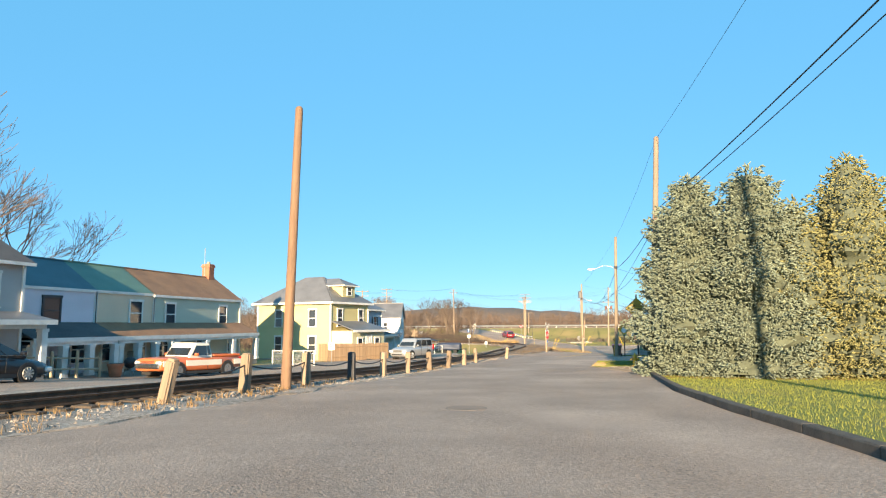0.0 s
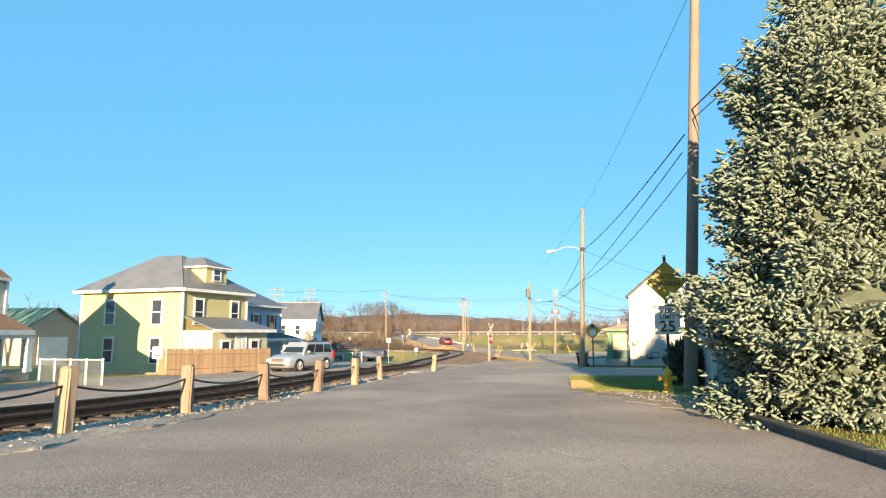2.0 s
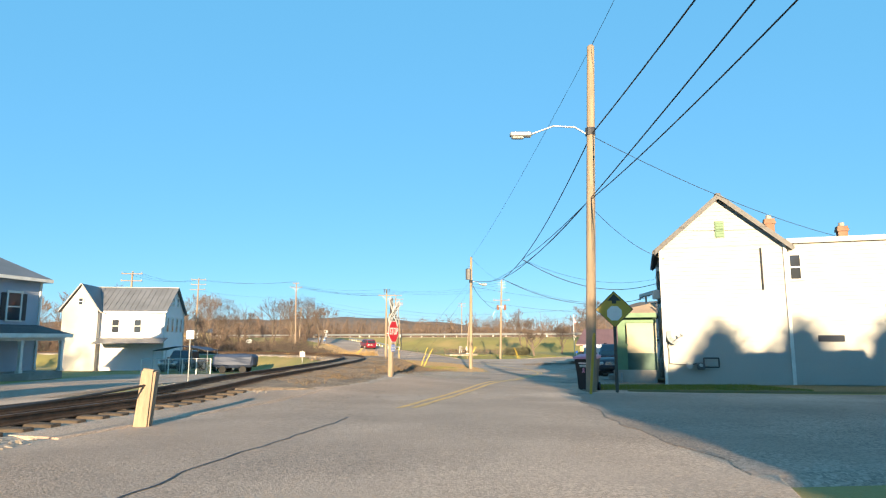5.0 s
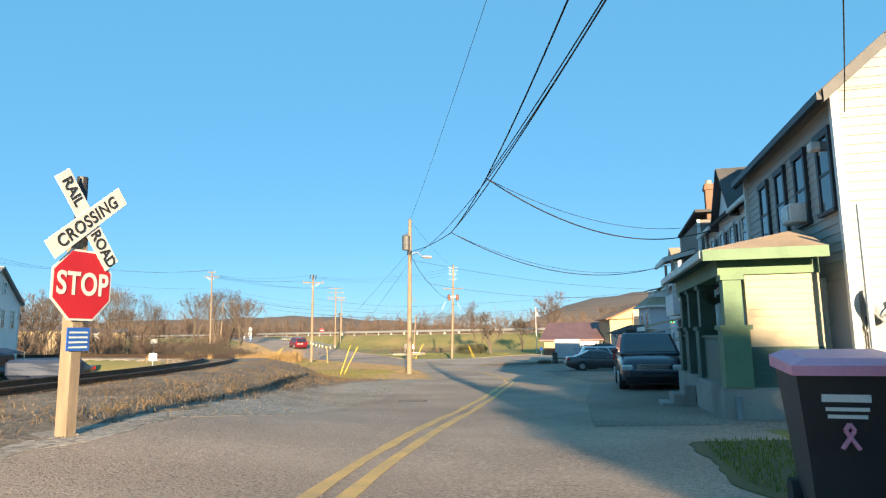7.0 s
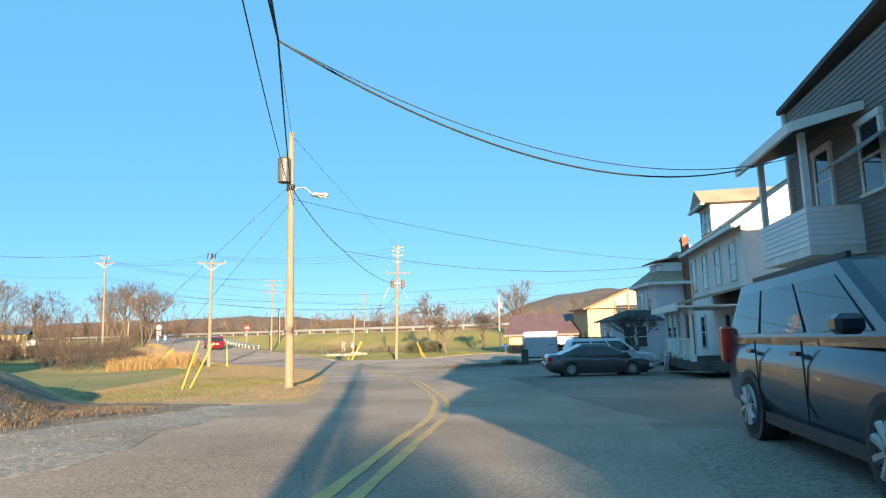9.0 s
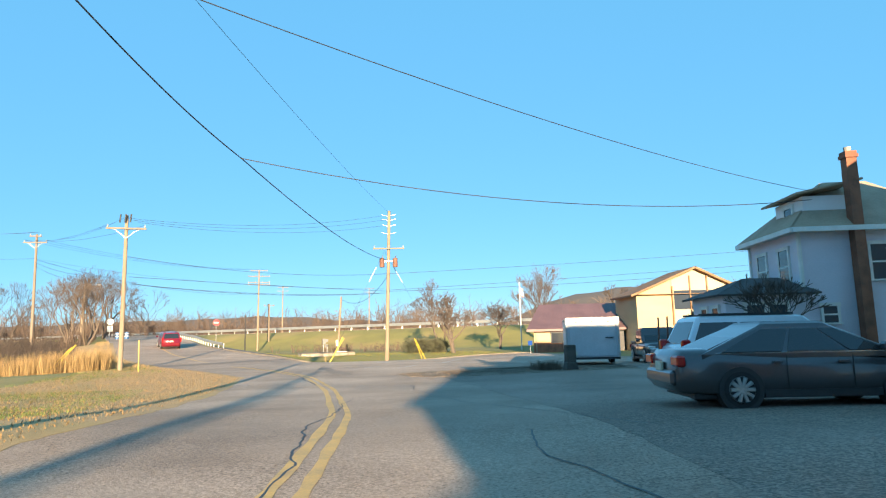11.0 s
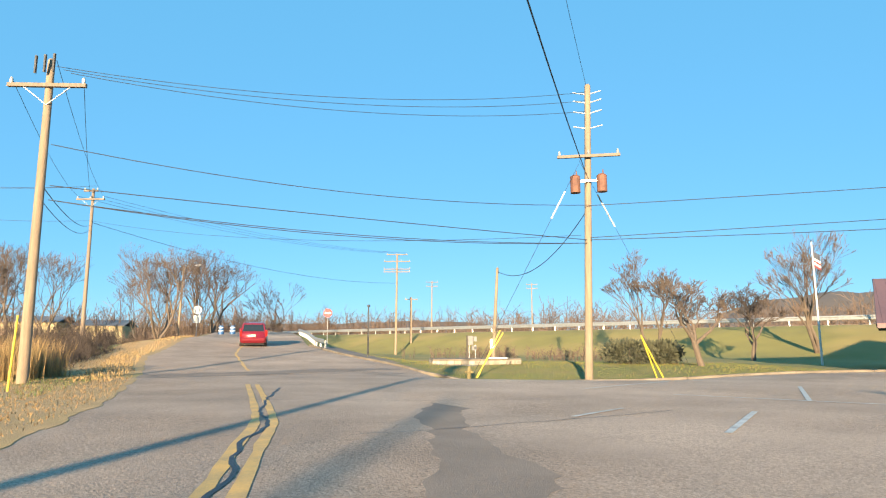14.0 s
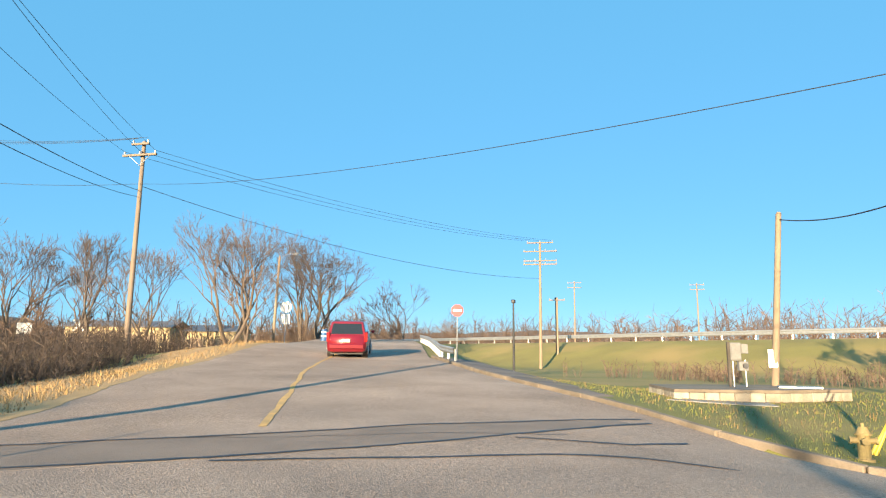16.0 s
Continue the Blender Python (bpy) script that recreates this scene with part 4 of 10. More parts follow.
part("porch_ceiling", box_bm(-0.3, 1.6, -0.4, 5.7, GZT - 0.06, GZT - 0.02), DARK_GREEN, gp)

# the dark gabled house with columns next along the street
dg = empty("gabled_house", pose(7.4, 73.7, 0, 0, 0, -14), label="white house with a steep dark gable and a columned porch", category="house")
walls(dg, 7.0, 8.1, -2.3, 3.5, S_WHITE_FULL, gable_ends=None)
slab(dg, "roof", ((-0.3, -0.1, 3.4), (-0.3, 8.35, 3.4), (3.5, 8.35, 5.2), (3.5, -0.1, 5.2)), 0.1, R_DARK)
slab(dg, "roof", ((7.3, -0.1, 3.4), (7.3, 8.35, 3.4), (3.5, 8.35, 5.2), (3.5, -0.1, 5.2)), 0.1, R_DARK)
for y0 in (0.0, 7.98):
    part("gable_end", prism(bmesh.new(), [(0, 3.5), (7.0, 3.5), (3.5, 5.1)], 0.12, m=pose(0, y0, 0)), S_WHITE_FULL, dg)
part("gutter", box_bm(-0.4, -0.3, -0.1, 2.7, 3.32, 3.46, bevel=0.02), TRIM, dg)
part("gutter", box_bm(-0.4, -0.3, 5.85, 8.35, 3.32, 3.46, bevel=0.02), TRIM, dg)
for y in (1.95, 3.7, 5.3, 7.0):
    window(dg, SIDE_L(y, 2.3), 0.5, 0.75, shutters=DARK_METAL)
part("gable", prism(bmesh.new(), [(0, 3.4), (2.9, 3.4), (1.45, 5.05)], 3.4, m=pose(-0.06, 5.75, 0, 0, 0, -90)), S_WHITE_FULL, dg)
slab(dg, "gable_roof", ((-0.3, 2.65, 3.25), (3.4, 2.65, 3.25), (3.4, 4.3, 5.12), (-0.3, 4.3, 5.12)), 0.1, R_DARK)
slab(dg, "gable_roof", ((-0.3, 5.95, 3.25), (3.4, 5.95, 3.25), (3.4, 4.3, 5.12), (-0.3, 4.3, 5.12)), 0.1, R_DARK)
part("porch_floor", box_bm(-1.2, 0, 1.3, 7.0, -2.5, -1.3), CONCRETE, dg)
slab(dg, "porch_roof", ((-1.3, 1.2, 0.95), (-1.3, 7.25, 0.95), (0, 7.25, 1.3), (0, 1.2, 1.3)), 0.1, R_DARK)
part("porch_fascia", box_bm(-1.38, -1.28, 1.2, 7.25, 0.8, 1.03), TRIM, dg)
for y in (1.5, 3.2, 4.9, 6.6):
    bm = cyl_bm((-1.05, y, -1.22), (-1.05, y, 0.68), 0.13, 0.1, 14)
    box(bm, -1.2, -0.9, y - 0.16, y + 0.16, -1.3, -1.2)
    box(bm, -1.19, -0.91, y - 0.14, y + 0.14, 0.65, 0.82)
    part("column", bm, TRIM, dg)
door(dg, pose(0, 3.7, -1.3, 0, 0, -90), 0.85, 1.85, DARK_GREEN)
window(dg, SIDE_L(1.4, -0.6), 0.8, 1.2)
window(dg, SIDE_L(4.6, -0.6), 0.8, 1.2)

# the house with an upper balcony
S_DARKSHINGLE = siding("dark_brown_grey_siding", (0.2, 0.17, 0.15))
AWNING = mat("striped_awning", (0.3, 0.28, 0.25), 0.7, dark=(0.16, 0.15, 0.14), scale=1.2, fine=10, stretch=(1, 9, 1), bump=0.1)
bal = empty("balcony_house", pose(9.65, 83.0, 0, 0, 0, -14), label="dark shingled house with an upper white balcony", category="house")
walls(bal, 6.0, 5.2, -2.6, 4.35, S_DARKSHINGLE)
slab(bal, "roof", ((-0.15, -0.15, 4.65), (-0.15, 5.35, 4.37), (6.2, 5.35, 4.37), (6.2, -0.15, 4.65)), 0.12, R_DARK)
for y in (1.2, 3.3):
    window(bal, SIDE_L(y, 1.5), 0.7, 1.3)
    window(bal, SIDE_L(y, -1.6), 0.7, 1.4)
part("balcony_floor", box_bm(-1.0, 0, 1.9, 4.6, 0.42, 0.6), TRIM, bal)
bm = lap_wall(2.7, 0.6, 1.38, 0.11)
bmesh.ops.transform(bm, matrix=pose(-1.0, 4.6, 0, 0, 0, -90), verts=bm.verts)
part("balcony_wall", bm, S_WHITE_FULL, bal)
bm = lap_wall(1.0, 0.6, 1.38, 0.11)
bmesh.ops.transform(bm, matrix=pose(-1.0, 1.9, 0), verts=bm.verts)
part("balcony_wall", bm, S_WHITE_FULL, bal)
for y in (2.0, 4.5):
    part("balcony_post", box_bm(-0.98, -0.86, y - 0.06, y + 0.06, 1.38, 2.9), TRIM, bal)
slab(bal, "balcony_roof", ((-1.3, 1.4, 2.9), (-1.3, 4.95, 2.9), (0, 4.95, 3.25), (0, 1.4, 3.25)), 0.08, R_DARK)
part("balcony_fascia", box_bm(-1.37, -1.29, 1.4, 4.95, 2.76, 2.96), TRIM, bal)
part("balcony_fascia", prism(bmesh.new(), [(-1.33, 2.76), (0, 3.1), (0, 3.28), (-1.33, 2.96)], 0.06, m=pose(0, 1.34, 0)), TRIM, bal)
for y0, z0, w_ in ((0.2, 2.5, 1.5), (0.3, -0.2, 1.8), (2.4, -0.2, 1.8)):
    slab(bal, "awning", ((-0.8, y0, z0 - 0.55), (-0.8, y0 + w_, z0 - 0.55), (0, y0 + w_, z0), (0, y0, z0)), 0.03, AWNING, "striped cloth awning over a window")
chimney(bal, 0.55, 0.3, 4.3, 5.9, 0.36, 0.36, BRICK_TAN)

# the tan house with a wide white porch
H5Z = -2.9
h5 = empty("porch_house", pose(14.5, 96.6, 0, 0, 0, -14), label="tan sided house with dormer and a wide white porch", category="house")
H5E = 3.2
walls(h5, 9.0, 9.5, H5Z, H5E, S_TAN)
gable_roof(h5, 9.0, 9.5, H5E, 3.0, R_TAN, along="y", over=0.45)
for y0 in (0.0, 9.5):
    part("gable_end", prism(bmesh.new(), [(0, H5E), (9.0, H5E), (4.5, H5E + 2.95)], 0.12, m=pose(0, y0 - (0.0 if y0 == 0 else 0.12), 0)), S_TAN, h5)
part("dormer_wall", box_bm(0.4, 4.0, 6.2, 8.4, H5E, H5E + 1.9), S_TAN, h5)
for y in (6.9, 7.7):
    window(h5, pose(0.4, y, H5E + 0.6, 0, 0, -90), 0.5, 1.05)
bm = bmesh.new()
prism(bm, [(-1.45, 0), (1.45, 0), (0, 0.9)], 4.2, m=pose(-0.05, 7.3, H5E + 1.88, 0, 0, -90))
part("dormer_roof", bm, R_TAN, h5)
part("dormer_trim", box_bm(-0.12, 0.05, 5.8, 8.8, H5E + 1.78, H5E + 1.9), TRIM, h5)
for y in (1.6, 4.0, 6.4, 8.8):
    window(h5, SIDE_L(y, 1.0), 0.75, 1.5)
for y in (3.0, 7.6):
    window(h5, SIDE_L(y, -1.9), 0.8, 1.5)
# porch
part("porch_floor", box_bm(-2.3, 0, 0.0, 5.5, H5Z + 0.35, H5Z + 0.7), CURB_DARK, h5)
slab(h5, "porch_roof", ((-2.7, -0.3, -0.05), (-2.7, 5.8, -0.05), (0, 5.6, 0.6), (0, 0.0, 0.6)), 0.08, R_TAN)
part("porch_fascia", box_bm(-2.78, -2.68, -0.3, 5.8, -0.25, 0.03), TRIM, h5)
part("porch_ceiling", box_bm(-2.7, 0, -0.3, 5.7, -0.12, -0.06), TRIM, h5)
for y in (0.2, 1.5, 2.8, 4.1, 5.4):
    bm = cyl_bm((-2.15, y, H5Z + 0.7), (-2.15, y, -0.2), 0.075, 0.06, 10)
    box(bm, -2.26, -2.04, y - 0.11, y + 0.11, H5Z + 0.7, H5Z + 0.95)
    box(bm, -2.24, -2.06, y - 0.09, y + 0.09, -0.4, -0.12)
    part("porch_post", bm, TRIM, h5)
part("porch_panel", box_bm(-2.2, -2.12, 2.8, 5.4, H5Z + 0.8, H5Z + 1.55), TRIM, h5)
bm = box_bm(-2.2, -2.1, 0.2, 2.8, H5Z + 1.5, H5Z + 1.57)
box(bm, -2.2, -2.1, 0.2, 2.8, H5Z + 0.78, H5Z + 0.83)
part("porch_rail", bm, TRIM, h5)
for k in range(17):
    y = 0.3 + k * 0.147
    part("baluster", box_bm(-2.17, -2.13, y, y + 0.04, H5Z + 0.83, H5Z + 1.5), TRIM, h5)
for k in range(3):
    part("step", box_bm(-2.2, -1.2, 5.5 + 0.28 * k, 5.78 + 0.28 * k, H5Z, H5Z + 0.55 - 0.17 * k), CONCRETE, h5)

# the blue-grey house with the tall brick chimney
b2 = empty("brick_chimney_house", pose(17.7, 112.85, 0, 0, 0, -6), label="blue-grey house with a tall brick chimney and tan roof", category="house")
walls(b2, 6.1, 4.2, -3.0, 1.95, S_BLUEGREY)
hip_roof(b2, 6.1, 4.2, 2.0, 2.2, R_TAN, ridge=((2.2, 2.1), (3.9, 2.1)))
for x, z in ((2.9, 0.1), (4.8, 0.1)):
    window(b2, FRONT(x, z), 0.75, 1.3)
for y in (1.2, 3.1):
    window(b2, SIDE_L(y, 0.1), 0.75, 1.3)
for x in (0.85, 3.3):
    window(b2, FRONT(x, -1.45), 0.5, 0.6)
chimney(b2, 2.0, -0.25, -3.0, 4.9, 0.38, 0.38)
part("dormer_wall", box_bm(0.5, 2.4, 0.4, 2.6, 2.0, 3.4), S_WHITE_FULL, b2)
window(b2, pose(0.5, 1.5, 2.4, 0, 0, -90), 0.6, 0.7)
slab(b2, "dormer_roof", ((0.1, 0.0, 3.4), (0.1, 3.0, 3.4), (2.6, 3.0, 3.9), (2.6, 0.0, 3.9)), 0.08, R_TAN)
part("side_porch", box_bm(-3.0, -0.01, -0.3, 3.2, -3.0, -0.35), S_BLUEGREY, b2)
for x in (-1.95, -1.15):
    window(b2, pose(x, -0.3, -2.0), 0.62, 1.25)
for y in (0.6, 1.8):
    window(b2, pose(-3.0, y, -2.0, 0, 0, -90), 0.6, 1.2)
slab(b2, "side_porch_roof", ((-3.35, -0.65, -0.4), (0.3, -0.65, -0.4), (-0.3, 1.3, 0.3), (-1.6, 1.3, 0.3)), 0.07, R_DARK)
slab(b2, "side_porch_roof", ((-3.35, 3.5, -0.4), (-3.35, -0.65, -0.4), (-1.6, 1.3, 0.3), (-0.3, 3.5, 0.3)), 0.07, R_DARK)
part("metal_vent", cyl_bm((3.2, 2.1, 4.1), (3.2, 2.1, 4.7), 0.14, n=10), STEEL, b2)

# the municipal building
def quad_prism(plan, z0, z1):
    """An upright block over a plan of corners."""
    bm = bmesh.new()
    lo = [bm.verts.new((x, y, z0)) for x, y in plan]
    hi = [bm.verts.new((x, y, z1)) for x, y in plan]
    bm.faces.new(hi)
    bm.faces.new(list(reversed(lo)))
    for i in range(len(plan)):
        j = (i + 1) % len(plan)
        bm.faces.new((lo[i], lo[j], hi[j], hi[i]))
    return bm


mu = empty("municipal_building", pose(16.0, 149.5, 0), label="beige municipal building with maroon metal roof and gabled wing", category="building")
MZ = -3.4
part("wall", quad_prism([(-1.5, 0), (12, 0), (12, 10), (2.8, 10)], MZ, -1.2), S_BEIGE, mu)
slab(mu, "roof", ((-2.3, -0.6, -1.25), (12.2, -0.6, -1.25), (12.2, 5.0, 1.3), (0.1, 5.0, 1.3)), 0.12, R_PURPLE)
slab(mu, "roof", ((12.2, 10.6, -1.25), (2.5, 10.6, -1.25), (0.1, 5.0, 1.3), (12.2, 5.0, 1.3)), 0.12, R_PURPLE)
for i in range(24):
    x0 = -2.0 + i * 0.6
    part("roof_seam", cyl_bm((x0, -0.55, -1.1), (max(x0, 0.15 + 0.5 * i), 4.95, 1.41), 0.018, n=4), R_PURPLE, mu)
part("gable_end", prism(bmesh.new(), [(0.4, -1.25), (10.4, -1.25), (5.2, 1.15)], 0.1, m=pose(-1.5, 0, 0, 0, 0, 66.7)), S_BEIGE, mu)
part("fascia", box_bm(-2.3, 12.2, -0.68, -0.58, -1.36, -1.15), R_PURPLE, mu)
window(mu, FRONT(0.95, MZ + 0.98), 1.55, 0.88, DARK_METAL, sash=False)
part("brick_base", box_bm(-1.56, 6.42, -0.1, 0.02, MZ, MZ + 0.98), BRICK, mu)
part("gable_wall", prism(bmesh.new(), [(9.9, MZ), (19.5, MZ), (19.5, 1.85), (15.3, 3.85), (9.9, 1.75)], 6, m=pose(-2.6, -3.5, 0)), S_BEIGE, mu)
slab(mu, "gable_roof", ((6.7, -4.1, 1.5), (6.7, 2, 1.5), (12.7, 2, 3.95), (12.7, -4.1, 3.95)), 0.18, R_BROWN)
slab(mu, "gable_roof", ((17.5, -4.1, 1.65), (17.5, 2, 1.65), (12.7, 2, 3.95), (12.7, -4.1, 3.95)), 0.18, R_BROWN)
part("panel", prism(bmesh.new(), [(10.6, MZ), (15.6, MZ), (15.6, 2.5), (12.7, 3.8), (10.6, 2.95)], 0.06, m=pose(0, -3.56, 0)), S_PANEL, mu)
for x0 in (10.75, 12.35, 13.95):
    part("window", box_bm(x0, x0 + 1.45, -3.6, -3.54, 0.3, 2.0), PANE, mu)
    part("window", box_bm(x0, x0 + 1.45, -3.6, -3.54, -2.6, -1.2), PANE, mu)
for x0 in (10.6, 12.25, 13.85, 15.5):
    part("mullion", box_bm(x0 - 0.06, x0 + 0.06, -3.68, -3.55, MZ, 3.35 if 11 < x0 < 15.4 else 2.4), R_BROWN, mu)
part("soffit", box_bm(7.3, 16.9, -4.05, 2.0, 1.66, 1.7), R_BROWN, mu)
part("door", box_bm(6.5, 7.3, -0.04, 0.02, MZ, -1.45), DARK_METAL, mu)
for x0 in (6.42, 7.3):
    part("door_frame", box_bm(x0, x0 + 0.08, -0.06, 0.02, MZ, -1.4), TRIM, mu)
part("wall_panel", box_bm(1.85, 6.42, -0.03, 0.01, MZ + 0.98, -1.22), S_WHITE_FULL, mu)
part("downpipe", box_bm(-1.35, -1.27, -0.16, -0.08, MZ, -1.25, bevel=0.01), R_TAN, mu)

# garage with grey siding, shed
ga = empty("garage", pose(3.75, 37.1, 0, 0, 0, -4), label="garage with pale grey lap siding and white eaves", category="garage")
walls(ga, 8.0, 4.5, -1.4, 2.1, S_GREY, course=0.17, gable_ends="front", gable_h=1.6)
gable_roof(ga, 8.0, 4.5, 2.1, 1.6, R_DARK, along="y", over=0.15)
sh = empty("garden_shed", pose(7.2, 52.6, 0, 0, 0, -3), label="white garden shed with dark shutters and arched door windows", category="shed")
part("skid", box_bm(-0.05, 5.35, -0.08, 3.05, -1.6, -1.15), CONCRETE, sh)
walls(sh, 5.3, 3.0, -1.15, 0.8, S_WHITE_FULL, course=0.3, gable_ends=None)
slab(sh, "roof", ((-0.25, -0.25, 0.72), (5.55, -0.25, 0.72), (5.55, 1.5, 1.62), (-0.25, 1.5, 1.62)), 0.06, R_DARK)
slab(sh, "roof", ((5.55, 3.25, 0.72), (-0.25, 3.25, 0.72), (-0.25, 1.5, 1.62), (5.55, 1.5, 1.62)), 0.06, R_DARK)
part("gable_end", prism(bmesh.new(), [(0.02, 0.8), (1.5, 1.58), (2.98, 0.8)], 0.1, m=pose(0.02, 0, 0, 0, 0, 90) @ pose(0, -0.1, 0)), S_WHITE_FULL, sh)
part("front_gable", prism(bmesh.new(), [(1.15, 0.72), (4.15, 0.72), (2.65, 1.55)], 1.4, m=pose(0, -0.06, 0)), S_WHITE_FULL, sh)
for x0 in (1.0, 4.3):
    slab(sh, "gable_roof", ((x0, -0.3, 0.68), (2.65, -0.3, 1.62), (2.65, 1.5, 1.62), (x0, 1.5, 0.68)), 0.06, R_DARK)


def arch_pane(parent, x, z, r, h, y):
    """A round-headed pane with glazing bars, in a dark frame."""
    pts = [(x - r, z), (x + r, z)] + [(x + r * math.cos(a), z + h + r * math.sin(a)) for a in np.linspace(0, math.pi, 11)]
    fr = part("window", prism(bmesh.new(), [(x + (px_ - x) * 1.15, z + (pz - z) * 1.06 - 0.02) for px_, pz in pts], 0.02, m=pose(0, y, 0)), TRIM, parent)
    part("pane", prism(bmesh.new(), pts, 0.012, m=pose(0, y - 0.01, 0)), PANE, fr)
    part("glazing_bar", box_bm(x - 0.015, x + 0.015, y - 0.02, y, z, z + h + r), TRIM, fr)
    for k in range(1, 3):
        part("glazing_bar", box_bm(x - r, x + r, y - 0.019, y - 0.001, z + h * k / 2 - 0.012, z + h * k / 2 + 0.012), TRIM, fr)


arch_pane(sh, 2.65, 0.95, 0.3, 0.02, -0.08)
window(sh, FRONT(1.05, -0.45), 0.62, 0.85, shutters=DARK_METAL)
for x0 in (1.85, 2.67):
    part("door", box_bm(x0, x0 + 0.78, -0.06, 0.02, -1.12, 0.62, bevel=0.008), TRIM, sh)
    arch_pane(sh, x0 + 0.39, -0.4, 0.21, 0.5, -0.07)
part("door_surround", box_bm(1.76, 1.84, -0.07, 0.0, -1.12, 0.7), DARK_METAL, sh)
part("door_surround", box_bm(3.46, 3.54, -0.07, 0.0, -1.12, 0.7), DARK_METAL, sh)
part("door_surround", box_bm(1.84, 3.46, -0.07, 0.0, 0.63, 0.7), DARK_METAL, sh)
part("handle", box_bm(2.6, 2.64, -0.11, -0.06, -0.3, -0.1), DARK_METAL, sh)


# ---------- poles and wires ----------
def pole(name, base, top, r0, r1, material, label, cat="utility pole"):
    e = empty(name, label=label, category=cat, group="utility poles")
    b, t = Vector(base), Vector(top)
    bm = cyl_bm(b - Vector((0, 0, 0.4)), t, r0, r1, 14)
    cyl(bm, t, t + Vector((0, 0, 0.06)), r1, r1 * 0.6, 14)
    shaft = part("shaft", bm, material, e, smooth=True)
    shaft.data.set_sharp_from_angle(angle=0.8)
    return e


def crossarm(parent, c, direction, length, braces=True, ins=3, drop=0.0):
    d = Vector((*direction, 0)).normalized()
    c = Vector(c)
    m = Matrix.Translation(c) @ pose(0, 0, 0, 0, 0, math.degrees(math.atan2(d.y, d.x)))
    a = part("crossarm", box_bm(-length / 2, length / 2, -0.24, -0.12, -0.06, 0.06, m=m), POLE_WOOD, parent)
    if braces:
        for s in (-1, 1):
            part("brace", cyl_bm(m @ Vector((s * length * 0.3, -0.17, -0.05)), m @ Vector((0, -0.14, -0.65)), 0.02, n=6), STEEL, parent)
    for i in range(ins):
        x = -length / 2 + 0.1 + (length - 0.2) * i / max(1, ins - 1)
        bm = cyl_bm(m @ Vector((x, -0.18, 0.06)), m @ Vector((x, -0.18, 0.2)), 0.045, 0.06, 8)
        cyl(bm, m @ Vector((x, -0.18, 0.2)), m @ Vector((x, -0.18, 0.27)), 0.06, 0.03, 8)
        part("insulator", bm, INSULATOR, parent)
    return [m @ Vector((-length / 2 + 0.1 + (length - 0.2) * i / max(1, ins - 1), -0.18, 0.25)) for i in range(ins)]


def wire(points, sag, r=0.012, label="black overhead power line between poles", name="power_line"):
    cu = bpy.data.curves.new(name, "CURVE")
    cu.dimensions, cu.bevel_depth, cu.bevel_resolution = "3D", r, 1
    for a, b in zip(points[:-1], points[1:]):
        a, b = Vector(a), Vector(b)
        n = 24
        sp = cu.splines.new("POLY")
        sp.points.add(n)
        for i in range(n + 1):
            u = i / n
            p = a.lerp(b, u) - Vector((0, 0, sag * 4 * u * (1 - u)))
            sp.points[i].co = (*p, 1)
    cu.materials.append(WIRE)
    ob = new(name, cu)
    return tagged(ob, label=label, category="cable", group="overhead wires")


def transformer(parent, c, material, r=0.2, h=0.75):
    c = Vector(c)
    bm = cyl_bm(c - Vector((0, 0, h / 2)), c + Vector((0, 0, h / 2)), r, r, 14)
    cyl(bm, c + Vector((0, 0, h / 2)), c + Vector((0, 0, h / 2 + 0.08)), r * 1.05, r * 0.6, 14)
    cyl(bm, c + Vector((0.06, 0, h / 2)), c + Vector((0.06, 0, h / 2 + 0.28)), 0.035, 0.025, 8)
    return part("transformer", bm, material, parent)


P1 = pole("utility_pole", (2.42, 34.7, gz(2.42, 34.7)), (3.05, 34.0, 11.15), 0.19, 0.13, POLE_WOOD, "tall weathered wooden utility pole beside spruces")
LP = pole("utility_pole", (1.0, 60.3, gz(1.0, 60.3)), (1.35, 60.15, 9.4), 0.165, 0.12, POLE_PALE, "wooden utility pole with a street lamp arm")
TP = pole("utility_pole", (-3.3, 99.5, gz(-3.3, 99.5)), (-3.15, 98.8, 7.45), 0.18, 0.11, POLE_PALE, "pale wooden utility pole with transformer and lamp arm")
XP = pole("utility_pole", (-16.4, 133.5, gz(-16.4, 133.5)), (-16.3, 133.3, 7.15), 0.17, 0.11, POLE_PALE, "pale wooden utility pole with a broad crossarm")
MP = pole("utility_pole", (0.8, 144.9, gz(0.8, 144.9)), (1.2, 144.3, 9.4), 0.18, 0.13, POLE_PALE, "pale wooden utility pole with two transformers")
LB = pole("utility_pole", (-37.9, 160.0, gz(-37.9, 160)), (-38.1, 160.1, 10.65), 0.17, 0.11, POLE_WOOD, "tall wooden utility pole beside brush")
FP = pole("utility_pole", (-24.5, 203.0, gz(-24.5, 203)), (-24.4, 203, 11.0), 0.18, 0.12, POLE_PALE, "distant utility pole with four crossarms")
L3 = pole("utility_pole", (-42.9, 179.5, gz(-42.9, 179.5)), (-42.6, 179.5, 6.75), 0.14, 0.1, POLE_PALE, "distant utility pole with a street lamp arm")
pole("utility_pole", (6.75, -1.5, gz(6.75, -1.5)), (6.9, -1.5, 12.3), 0.18, 0.13, POLE_WOOD, "tall wooden utility pole beside the lawn")
BP = pole("bare_pole", (-8.57, 15.9, gz(-8.57, 15.9)), (-8.34, 15.95, 7.65), 0.15, 0.11, POLE_RED, "leaning bare wooden pole with no wires", "pole")
